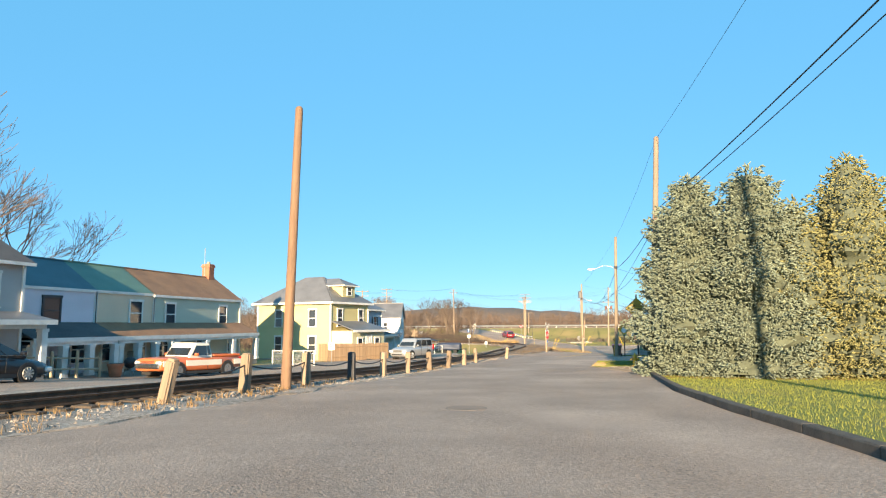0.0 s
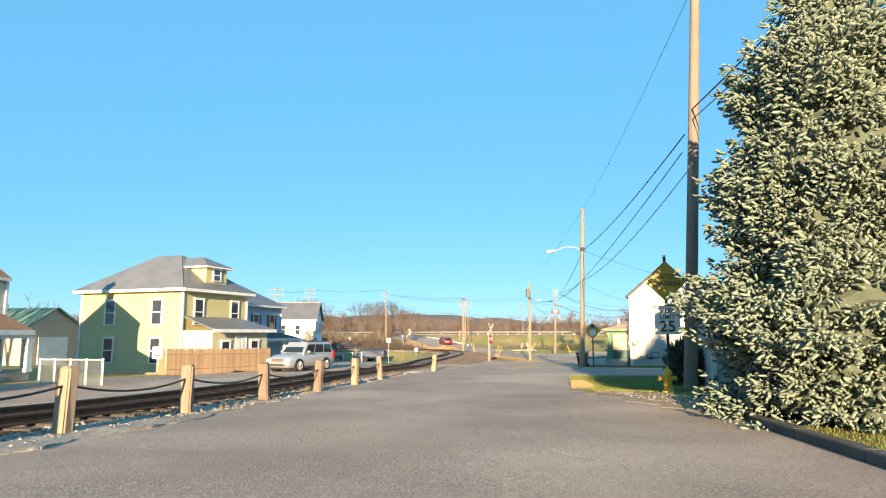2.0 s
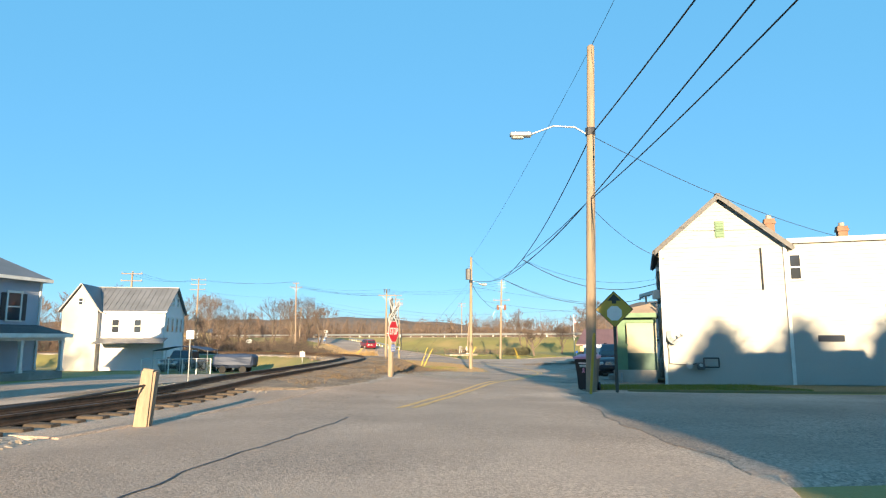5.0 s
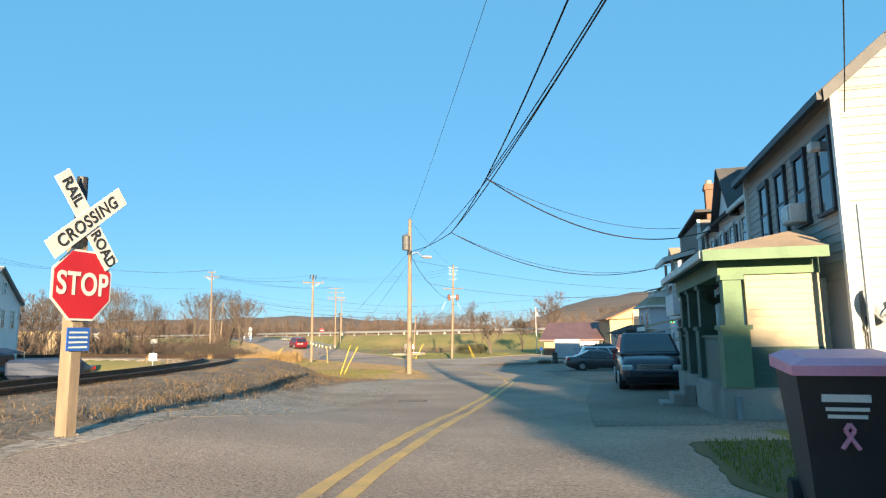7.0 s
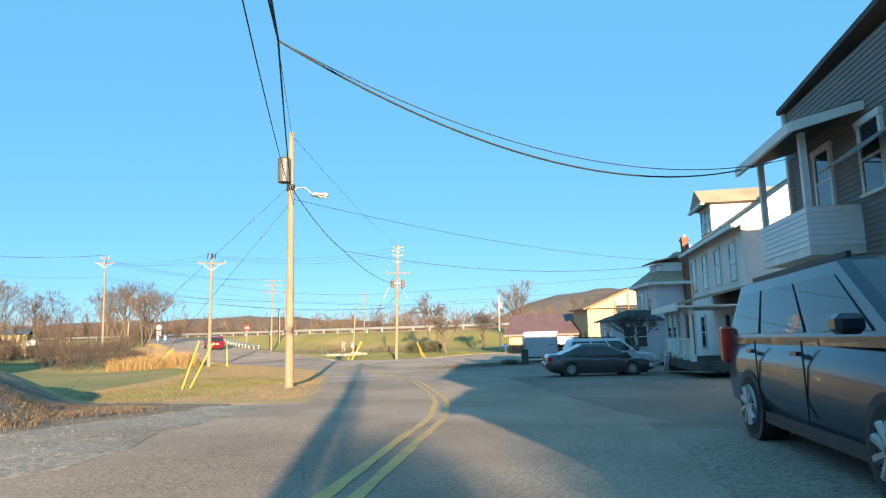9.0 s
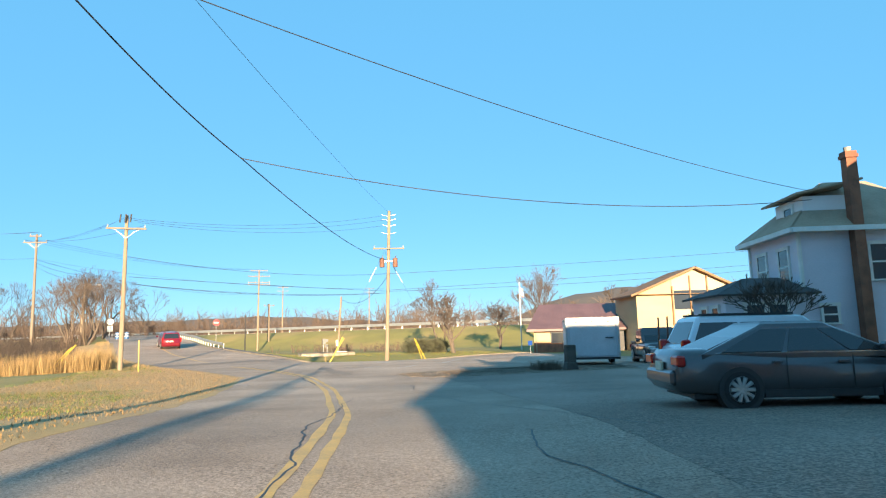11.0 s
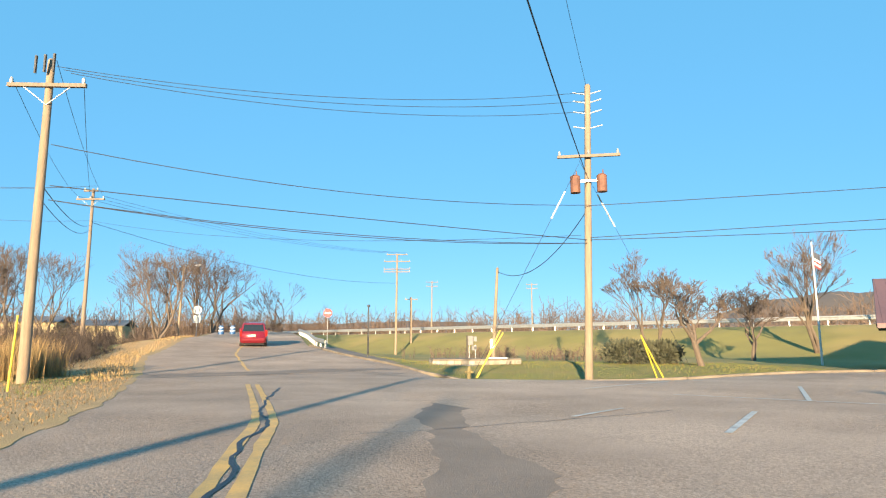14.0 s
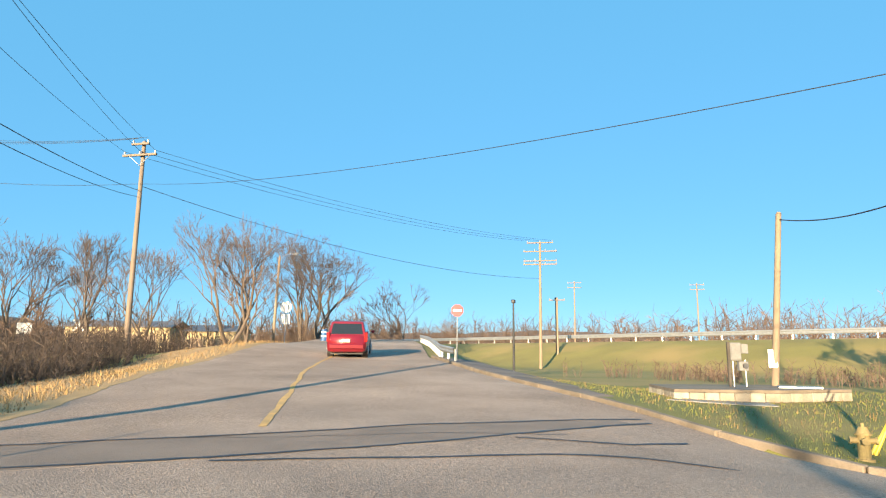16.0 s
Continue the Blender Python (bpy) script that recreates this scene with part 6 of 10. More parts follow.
for L_, R_ in (([(-17.4, 138.0), (-15.1, 139.0), (-11.1, 143.7), (-8.3, 147.0)], [(-15.6, 137.1), (-13.7, 138.1), (-10.4, 142.0), (-8.0, 146.6)]),):
    tagged(strip("asphalt_patch", L_, R_, 24, 8, 0.033, PATCH, wob=0.3), label="darker asphalt repair patch", category="road patch", kind="structure")
tagged(strip("asphalt_patch", [(-3.0, 130.4), (-1.8, 125.8), (-1.0, 122.5), (-0.1, 120.2)], [(-1.7, 128.8), (-1.4, 126.6), (-0.1, 123.0), (0.4, 120.4)], 50, 8, 0.033, PATCH, wob=0.35), label="darker broken asphalt at the lot's entry", category="road patch", kind="structure")
tagged(strip("lot_edge", [(2.2, 120.0), (3.7, 120.6), (5.8, 121.6), (9.0, 120.8), (12.5, 118.5)], [(2.9, 117.6), (4.0, 116.4), (6.0, 115.8), (9.0, 115.6), (12.5, 115.6)], 80, 24, 0.05, MOUND, wob=0.25, rough=0.03), label="weedy gravel island between road and lot", category="gravel", kind="structure")
tagged(strip("dirt_stain", [(-6.9, 69.8), (-6.4, 72.0)], [(-6.1, 69.9), (-5.6, 72.2)], 24, 8, 0.032, MOUND, wob=0.4), label="brown dirt washed over the asphalt", category="road patch", kind="structure")
mhx = empty("manhole_cover", pose(-2.2, 74.4, gz(-2.2, 74.4) + 0.032), label="round iron manhole cover near the gravel", category="manhole")
part("frame", cyl_bm((0, 0, -0.02), (0, 0, 0.008), 0.4, n=28), CURB_DARK, mhx)
part("lid", cyl_bm((0, 0, -0.02), (0, 0, 0.014), 0.33, n=28), PAVING, mhx)
mh = empty("manhole_cover", pose(-2.6, 11.9, gz(-2.6, 11.9) + 0.032), label="round iron manhole cover set in asphalt", category="manhole")
part("frame", cyl_bm((0, 0, -0.02), (0, 0, 0.008), 0.4, n=28), PAVING, mh)
part("lid", cyl_bm((0, 0, -0.02), (0, 0, 0.012), 0.36, n=28), PATCH, mh)

# lot and drive carry cast shade in their asphalt colour
tagged(strip("parking_lot", [(5.4, 83), (5.7, 90), (5.9, 100), (5.2, 110), (4.0, 117.6)], [(9.5, 83.5), (18.4, 88), (18.4, 100), (18.5, 112), (21, 119)], 110, 24, 0.036, SHADED_ASPHALT, wob=0.1), label="worn asphalt parking lot before the houses, darkened for shade", category="parking lot", kind="structure")
tagged(strip("shaded_drive", [(0.2, 46.6), (-0.2, 52), (0.4, 60.2)], [(12, 48.5), (12, 53), (12, 59)], 30, 16, 0.042, SHADED_ASPHALT, wob=0.3), label="asphalt driveway beside the shed, darkened for shade", category="driveway", kind="structure")

# ---------- guard posts along the track ----------
pr = random.Random(11)
POSTS = [(-8.7, 11.1, 14, 0.95), (-8.85, 14.3, 2, 1.0), (-8.8, 17.6, -1, 1.0), (-8.7, 20.9, 0, 1.0), (-8.75, 24.3, 0, 0.98), (-8.75, 27.6, 2, 0.98), (-8.65, 31.0, -2, 0.95), (-8.55, 34.6, 3, 0.95), (-8.4, 38.0, 0, 0.95), (-8.35, 41.4, -3, 0.95), (-7.7, 50.6, 4, 0.9)]
tops = []
for i, (x, y, tilt, h) in enumerate(POSTS):
    bm = bmesh.new()
    w = pr.uniform(0.105, 0.135)
    r = bmesh.ops.create_cube(bm, size=1.0)
    bmesh.ops.scale(bm, vec=(w * 2, w * 1.7, h + 0.3), verts=bm.verts)
    bmesh.ops.translate(bm, vec=(0, 0, (h + 0.3) / 2 - 0.3), verts=bm.verts)
    bmesh.ops.bevel(bm, geom=list(bm.edges), offset=0.03, segments=2, affect="EDGES")
    for v in bm.verts:
        v.co += Vector((pr.uniform(-0.012, 0.012), pr.uniform(-0.012, 0.012), pr.uniform(-0.02, 0.02)))
        if v.co.z > h - 0.15:
            v.co.x *= 0.92
    e = empty("guard_post", pose(x, y, gz(x, y) + 0.03, pr.uniform(-3, 3), tilt, pr.uniform(-10, 10)), label="weathered thick timber guard post beside the track", category="post", group="guard posts")
    part("timber", bm, DARK_METAL if i == 3 else POST_WOOD, e, "dark painted timber" if i == 3 else "")
    tops.append(e.matrix_basis @ Vector((0, 0, h * 0.72)))
order = sorted(range(len(POSTS)), key=lambda i: POSTS[i][1])
for a, b in zip(order[:-1], order[1:]):
    wire([tops[a], tops[b]], 0.16, 0.02, "sagging rusty chain between guard posts", "guard_chain")
# ---------- trees ----------
def twig_cloud(rnd, centres, dirs, lengths, widths, sides=4):
    """Slender tapered shoots; returns verts and faces."""
    v, f = [], []
    for c, d, l, w in zip(centres, dirs, lengths, widths):
        d = Vector(d).normalized()
        a = d.orthogonal().normalized()
        b = d.cross(a)
        k = len(v)
        ph = rnd.random() * 3
        mid = Vector(c) + d * (l * 0.4)
        v.append(tuple(c))
        for i in range(sides):
            g = ph + i * 2 * math.pi / sides
            v.append(tuple(mid + (a * math.cos(g) + b * math.sin(g)) * w))
        v.append(tuple(Vector(c) + d * l))
        for i in range(sides):
            j = (i + 1) % sides
            f.append((k, k + 1 + j, k + 1 + i))
            f.append((k + sides + 1, k + 1 + i, k + 1 + j))
    return v, f


def fingers(rnd, centres, dirs, lengths, widths, sides=3):
    """Blunt finger-like needle shoots; returns verts and faces."""
    v, f = [], []
    for c, d, l, w in zip(centres, dirs, lengths, widths):
        d = Vector(d).normalized()
        a = d.orthogonal().normalized()
        b = d.cross(a)
        k = len(v)
        ph = rnd.random() * 3
        c = Vector(c)
        v.append(tuple(c))
        for u, s in ((0.22, 0.9), (0.78, 0.85)):
            for i in range(sides):
                g = ph + i * 2 * math.pi / sides
                v.append(tuple(c + d * (l * u) + (a * math.cos(g) + b * math.sin(g)) * (w * s)))
        v.append(tuple(c + d * l))
        for i in range(sides):
            j = (i + 1) % sides
            f.append((k, k + 1 + j, k + 1 + i))
            f.append((k + 1 + i, k + 1 + j, k + 1 + sides + j, k + 1 + sides + i))
            f.append((k + 2 * sides + 1, k + 1 + sides + i, k + 1 + sides + j))
    return v, f


def crown_reach(z, h, r, seed):
    """How far the limbs of a spruce reach at a height."""
    u = z / h
    return (r * (1 - u ** 2.4) ** 0.8 * (0.9 + 0.1 * math.sin(z * 3.3 + seed)) + 0.12) * (0.9 + 0.1 * min(1.0, u / 0.22))


def crown_lump(az, z, seed):
    return 1 + 0.24 * noise.noise((math.cos(az) * 1.7, math.sin(az) * 1.7, z * 0.9 + seed))


def inner_crown(seed, h, r):
    """A dark closed core that stands for shade inside the crown, uneven all over."""
    v, f, n, m = [], [], 40, 44
    for k in range(m):
        z = 0.25 + (h * 0.95 - 0.25) * k / (m - 1)
        for i in range(n):
            az = 2 * math.pi * i / n
            rr = crown_reach(z, h, r, seed) * crown_lump(az, z, seed) * (0.68 + 0.2 * noise.noise((math.cos(az) * 5, math.sin(az) * 5, z * 3.1 + seed)))
            v.append((rr * math.cos(az), rr * math.sin(az), z))
        for i in range(n if k else 0):
            j = (i + 1) % n
            f.append(((k - 1) * n + i, (k - 1) * n + j, k * n + j, k * n + i))
    f += [tuple(range(n - 1, -1, -1)), tuple((m - 1) * n + i for i in range(n))]
    return v, f


def spruce(seed, h, r, fine=1.0):
    """A dense spruce: tiers of limbs, each a flat frond of branchlets set with finger-like shoots. Base at the origin."""
    rnd = random.Random(seed)
    C, D, L, W = [], [], [], []

    def shoot(p, d, ln, w):
        C.append(p)
        D.append(d)
        L.append(ln)
        W.append(w)

    z = 0.25
    while z < h - 0.2:
        u = z / h
        reach = crown_reach(z, h, r, seed)
        n = max(5, int(2 * math.pi * reach / 0.52 * fine))
        ph = rnd.random() * 6
        for i in range(n):
            az = ph + 2 * math.pi * i / n + rnd.uniform(-0.22, 0.22)
            ln = reach * rnd.uniform(0.82, 1.06) * crown_lump(az, z, seed)
            z0 = z + rnd.uniform(-0.14, 0.14)
            rise = 0.3 - 0.7 * (1 - u) + rnd.uniform(-0.16, 0.16)
            out = Vector((math.cos(az), math.sin(az), 0))
            side = Vector((-out.y, out.x, 0))
            steps = max(3, int(ln * 0.4 / 0.13 * fine))
            for s in range(steps + 1):
                q = 1 - 0.4 * s / steps
                c = out * (ln * q) + Vector((0, 0, max(0.08, z0 + rise * ln * q * 0.55 + 0.2 * ln * q ** 3)))
                half = min(0.4, 0.12 + 0.6 * (1 - q) * ln)
                for sd in (-1, 1):
                    k = max(1, int(half / 0.1 * fine))
                    for j in range(k):
                        p = c + side * (sd * half * (j + rnd.random()) / k) + Vector((0, 0, rnd.uniform(-0.09, 0.05) - 0.16 * j / k))
                        d = out * rnd.uniform(0.4, 1.0) + side * sd * rnd.uniform(0.1, 1.0) + Vector((0, 0, rnd.uniform(-0.75, 0.75)))
                        shoot(p, d, rnd.uniform(0.11, 0.21), rnd.uniform(0.026, 0.037))
            tip = out * ln + Vector((0, 0, max(0.08, z0 + rise * ln * 0.55 + 0.2 * ln)))
            for j in range(3):
                shoot(tip - out * 0.08, out + side * rnd.uniform(-0.6, 0.6) + Vector((0, 0, rnd.uniform(-0.3, 0.6))), rnd.uniform(0.14, 0.22), 0.03)
        z += rnd.uniform(0.26, 0.36) * (1.0 - 0.25 * u)
    for k in range(26):
        shoot(Vector((rnd.uniform(-0.12, 0.12), rnd.uniform(-0.12, 0.12), h - 0.6 + 0.024 * k)), Vector((rnd.uniform(-1, 1), rnd.uniform(-1, 1), 1.1)), 0.26, 0.03)
    return fingers(rnd, C, D, L, W)


def put_spruce(x, y, h, r, seed, material, label, fine=1.0):
    e = empty("spruce_tree", pose(x, y, gz(x, y)), label=label, category="tree", group="spruces")
    part("trunk", cyl_bm((0, 0, -0.2), (0, 0, h * 0.96), 0.16, 0.03, 10), BARK, e)
    # dark core: the crown's inner shade, put in as a solid
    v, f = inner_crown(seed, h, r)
    raw("inner_crown", v, f, CROWN_SHADE, e, "dark solid core standing for shade inside the crown")
    v, f = spruce(seed, h, r, fine)
    raw("crown", v, f, material, e, smooth=True)
    return e


put_spruce(3.7, 27.8, 8.3, 2.7, 1, SPRUCE, "dense blue-green spruce tree at the lawn's edge", 1.18)
put_spruce(5.75, 26.6, 8.3, 2.6, 2, SPRUCE, "dense blue-green spruce tree beside the lawn")
put_spruce(7.3, 26.8, 6.9, 2.1, 3, SPRUCE_WARM, "shorter yellow-green spruce between taller ones", 0.85)
put_spruce(9.35, 26.9, 8.6, 2.5, 4, SPRUCE_WARM, "broad yellow-green spruce tree on the lawn", 0.85)
put_spruce(12.2, 27.3, 8.5, 2.7, 5, SPRUCE_WARM, "tall yellow-green spruce tree on the lawn", 0.72)
put_spruce(15.2, 27.2, 8.4, 2.8, 6, SPRUCE_WARM, "tall yellow-green spruce tree beside another", 0.6)
put_spruce(18.4, 27.0, 8.6, 2.9, 7, SPRUCE_WARM, "tall yellow-green spruce at the row's end", 0.6)


def bare_tree_data(seed, h, spread, levels=5, trunk=0.16, multi=1):
    """Trunk and twigs of a leafless tree, as two lists of tapered bars."""
    rnd = random.Random(seed)
    heavy, light = [], []

    def grow(p, d, l, r, lev):
        q = p + d * l
        mid = p.lerp(q, 0.5) + Vector((rnd.uniform(-1, 1), rnd.uniform(-1, 1), rnd.uniform(-0.3, 0.3))) * l * 0.06
        tgt = heavy if lev < 2 else light
        tgt.append((p, mid, r, r * 0.85))
        tgt.append((mid, q, r * 0.85, r * 0.68))
        if lev >= levels:
            return
        n = rnd.choice((2, 3, 3)) if lev < 3 else rnd.choice((2, 3))
        for i in range(n):
            ax = Vector((rnd.uniform(-1, 1), rnd.uniform(-1, 1), rnd.uniform(-0.2, 0.6))).normalized()
            nd = (d * rnd.uniform(0.6, 1.1) + ax * spread * rnd.uniform(0.5, 1.1)).normalized()
            nd.z = max(nd.z, -0.05)
            grow(q if i else p.lerp(q, rnd.uniform(0.7, 1.0)), nd, l * rnd.uniform(0.6, 0.85), r * rnd.uniform(0.5, 0.66), lev + 1)

    for k in range(multi):
        d = Vector((rnd.uniform(-0.2, 0.2) * multi, rnd.uniform(-0.2, 0.2) * multi, 1)).normalized()
        grow(Vector((0.1 * k, 0, -0.15)), d, h * 0.3, trunk, 0)
    return heavy, light


def bars(lst, sides, rmin=0.0):
    v, f = [], []
    for p, q, r0, r1 in lst:
        d = (q - p)
        if d.length < 1e-4:
            continue
        d.normalize()
        a = d.orthogonal().normalized()
        b = d.cross(a)
        k = len(v)
        for c, r in ((p, max(r0, rmin)), (q, max(r1, rmin))):
            for i in range(sides):
                g = i * 2 * math.pi / sides
                v.append(tuple(c + (a * math.cos(g) + b * math.sin(g)) * r))
        for i in range(sides):
            j = (i + 1) % sides
            f.append((k + i, k + j, k + sides + j, k + sides + i))
    return v, f


def bare_tree(x, y, h, seed, spread=0.55, label="leafless deciduous tree in winter", levels=5, trunk=0.16, multi=1, rmin=0.008, z=None, material=None):
    e = empty("bare_tree", pose(x, y, gz(x, y) if z is None else z, 0, 0, seed * 37 % 360), label=label, category="tree", group="bare trees")
    hv, lt = bare_tree_data(seed, h, spread, levels, trunk, multi)
    v, f = bars(hv, 7)
    raw("trunk", v, f, BARK, e)
    v, f = bars(lt, 3, rmin)
    raw("crown", v, f, material or TWIG, e)
    return e


T1 = bare_tree(7.2, 154.6, 5.6, 21, 0.9, "round-crowned leafless tree on the lawn", 7, 0.19, 2, 0.014)
T2 = bare_tree(14.2, 171.5, 5.8, 22, 0.9, "round-crowned leafless tree on the lawn", 7, 0.18, 2, 0.016)
T3 = bare_tree(6.9, 171.3, 8.6, 23, 0.5, "upright leafless tree near the highway bank", 7, 0.16, 2, 0.014)
bare_tree(22.3, 181.0, 10.0, 24, 0.42, "upright leafless tree behind the maroon roof", 7, 0.18, 3, 0.012)
bare_tree(34.0, 178, 8.0, 25, 0.42, "upright leafless tree behind the building", 6, 0.18, 2, 0.014)
bare_tree(-39.5, 33.0, 15.0, 26, 0.5, "tall leafless tree behind the row houses", 6, 0.18, 3, 0.012)
bare_tree(-38.5, 26.5, 14.6, 27, 0.5, "tall leafless tree behind the row houses", 6, 0.18, 3, 0.012)
bare_tree(-44.0, 38, 11.5, 28, 0.5, "tall leafless tree behind the row houses", 6, 0.18, 3, 0.012)
bare_tree(-34.5, 164.5, 8.0, 31, 0.5, "leafless tree beside the ramp", 7, 0.14, 3, 0.007)
bare_tree(-43.5, 187, 10.6, 32, 0.6, "broad leafless tree beside the ramp", 7, 0.2, 2, 0.009)
bare_tree(-47.5, 190, 10.2, 33, 0.55, "broad leafless tree beside the ramp", 7, 0.2, 2, 0.009)
bare_tree(-42.5, 176, 8.8, 34, 0.45, "slender leafless tree beside the ramp", 7, 0.14, 2, 0.008)
bare_tree(-49.5, 161, 8.6, 35, 0.5, "leafless tree in the brush", 7, 0.14, 3, 0.008)
bare_tree(-48, 146, 8.0, 36, 0.6, "leafless tree in the brush", 7, 0.14, 2, 0.008)
bare_tree(15.5, 110.8, 3.6, 37, 0.6, "small leafless tree before the porch", 6, 0.08, 2, 0.012)
for k, (x, y, h) in enumerate(((-62, 175, 11), (-70, 190, 12), (-58, 205, 11), (-80, 170, 11), (-88, 195, 12), (-75, 215, 12), (-66, 160, 9), (-95, 160, 11), (-110, 180, 12), (-52, 225, 10), (-55, 122, 7.5), (-62, 132, 8.5), (-48, 128, 6.5), (-70, 118, 8.0), (-78, 140, 9.0), (-60, 110, 6.8), (-52, 140, 7.2), (-84, 122, 9.0))):
    bare_tree(x, y, h * 1.2, 40 + k, 0.55, "leafless tree at the edge of the woods", 6, 0.18, 2, 0.018)


# brush and far woods, past counting
def thicket(name, spots, hmin, hmax, seed, material, label, cat, stems=5, fork=6, rmin=0.012, lean=0.25):
    rnd = random.Random(seed)
    lst = []
    for x, y in spots:
        z = gz(x, y)
        for s in range(stems):
            h = rnd.uniform(hmin, hmax)
            p = Vector((x + rnd.uniform(-0.7, 0.7), y + rnd.uniform(-0.7, 0.7), z - 0.1))
            d = Vector((rnd.uniform(-lean, lean), rnd.uniform(-lean, lean), 1)).normalized()
            q = p + d * h
            r = max(rmin, h * 0.006)
            lst.append((p, q, r * 1.6, r))
            for k in range(fork):
                u = rnd.uniform(0.25, 1.0)
                a = p.lerp(q, u)
                dd = Vector((rnd.uniform(-1, 1), rnd.uniform(-1, 1), rnd.uniform(0.2, 1.1))).normalized()
                ln = h * rnd.uniform(0.18, 0.4)
                b = a + dd * ln
                lst.append((a, b, r * 0.9, r * 0.6))
                for w in range(2):
                    c = a.lerp(b, rnd.uniform(0.3, 0.9))
                    lst.append((c, c + (dd + Vector((rnd.uniform(-1, 1), rnd.uniform(-1, 1), rnd.uniform(-0.2, 0.8)))).normalized() * ln * 0.6, r * 0.6, r * 0.4))
    v, f = bars(lst, 3)
    return tagged(raw(name, v, f, material), label=label, category=cat, kind="stuff")


def scatter(seed, n, fx):
    rnd = random.Random(seed)
    return [fx(rnd) for _ in range(n)]


thicket("brush", scatter(1, 260, lambda r: (r.uniform(-44, -27), 0) and (lambda u, o: (-24.5 - 17 * u - o * 0.8, 146 + 27 * u - o * 0.6))(r.random(), r.uniform(2, 12))), 0.5, 1.7, 2, TWIG, "tangled dark brown brush in the ditch", "brush", 5, 5)
thicket("brush", scatter(15, 150, lambda r: (lambda u, o: (-22.0 - 17 * u - o * 0.8, 142.5 + 27 * u - o * 0.6))(r.uniform(0, 0.5), r.uniform(1.2, 5.5))), 0.3, 1.0, 16, TWIG, "low dark tangled brush along the ditch", "brush", 6, 6, 0.009, 0.6)
thicket("brush", scatter(3, 200, lambda r: (r.uniform(-60, -41), r.uniform(150, 205))), 0.8, 2.6, 4, BRUSH, "tall reddish-brown brush along the ramp", "brush", 5, 7, 0.018)
thicket("brush", scatter(5, 60, lambda r: (lambda u: (-13 + 16 * u + r.uniform(-3, 3), 178 - 8 * u + r.uniform(-2, 2)))(r.random())), 0.4, 1.2, 6, BRUSH, "low brown brush on the highway bank", "brush", 6, 5)
thicket("brush", scatter(7, 170, lambda r: (r.uniform(-80, -42), r.uniform(116, 150))), 1.2, 4.2, 8, BRUSH, "brown winter woods beyond the railway", "woods", 4, 8, 0.025)
thicket("brush", scatter(37, 200, lambda r: (r.uniform(-110, -50), r.uniform(64, 104))), 1.5, 4.0, 38, BRUSH, "brown winter brush beyond the houses", "woods", 4, 8, 0.025)
thicket("far_woods", scatter(9, 900, lambda r: (lambda u, o: (170 - 380 * u + o * 0.3, 150 + 200 * u + o))(r.random(), r.uniform(6, 70))), 4.5, 10.0, 10, BRUSH, "bare brown woods beyond the highway", "woods", 3, 6, 0.05)
thicket("far_woods", scatter(11, 600, lambda r: (r.uniform(-240, -75), r.uniform(110, 290))), 4.0, 9.5, 12, BRUSH, "bare brown woods in the distance", "woods", 3, 6, 0.05)


def hill(name, x0, y0, x1, y1, top, width, seed, label):
    n, m = 70, 14
    a, b = np.array([x0, y0]), np.array([x1, y1])
    d = (b - a) / np.hypot(*(b - a))
    nn = np.array([-d[1], d[0]])
    v, f = [], []
    for i in range(n):
        u = i / (n - 1)
        env = math.sin(math.pi * u) ** 0.6
        hh = top * env * (0.75 + 0.5 * noise.noise((u * 5, seed, 0.3)) + 0.08 * noise.noise((u * 40, seed, 1.3)))
        for j in range(m):
            w = j / (m - 1)
            c = a + (b - a) * u + nn * (w - 0.5) * width
            v.append((c[0], c[1], -6 + hh * math.sin(math.pi * w) ** 0.8))
    for i in range(n - 1):
        for j in range(m - 1):
            f.append((i * m + j, i * m + j + 1, (i + 1) * m + j + 1, (i + 1) * m + j))
    return tagged(raw(name, v, f, HILL, smooth=True), label=label, category="hill", kind="structure")


hill("backdrop_hill", 60, 640, 760, 400, 66, 300, 1.0, "distant wooded ridge in brown winter woods")
hill("backdrop_hill", -700, 500, 250, 760, 34, 240, 7.0, "distant low wooded hill")
hill("backdrop_hill", -900, 60, -300, 560, 42, 240, 3.0, "distant wooded hill beyond the houses")
# ---------- vehicles ----------
RUBBER = mat("tyre_rubber", (0.022, 0.022, 0.023), 0.85, scale=6, fine=60)
CHROME = mat("bright_metal", (0.62, 0.62, 0.62), 0.22, 0.95, scale=6, bump=0)
BLACK_PLASTIC = mat("black_plastic", (0.025, 0.025, 0.027), 0.55, scale=6, fine=60)
CAR_GLASS = glass_mat("car_glass", (0.018, 0.022, 0.026))
RED_LAMP = glass_mat("red_lamp", (0.42, 0.012, 0.01), 0.15)
CLEAR_LAMP = glass_mat("clear_lamp", (0.55, 0.56, 0.55), 0.12)
PLATE = mat("plate_plain", (0.6, 0.58, 0.45), 0.5, scale=8, bump=0)


def paint(name, col, metal=0.25, rough=0.28):
    m = mat(name, col, rough, metal, dark=tuple(c * 0.88 for c in col), scale=1.2, fine=20, amount=0.6, bump=0.03)
    m.node_tree.nodes["Principled BSDF"].inputs["Coat Weight"].default_value = 0.6
    return m


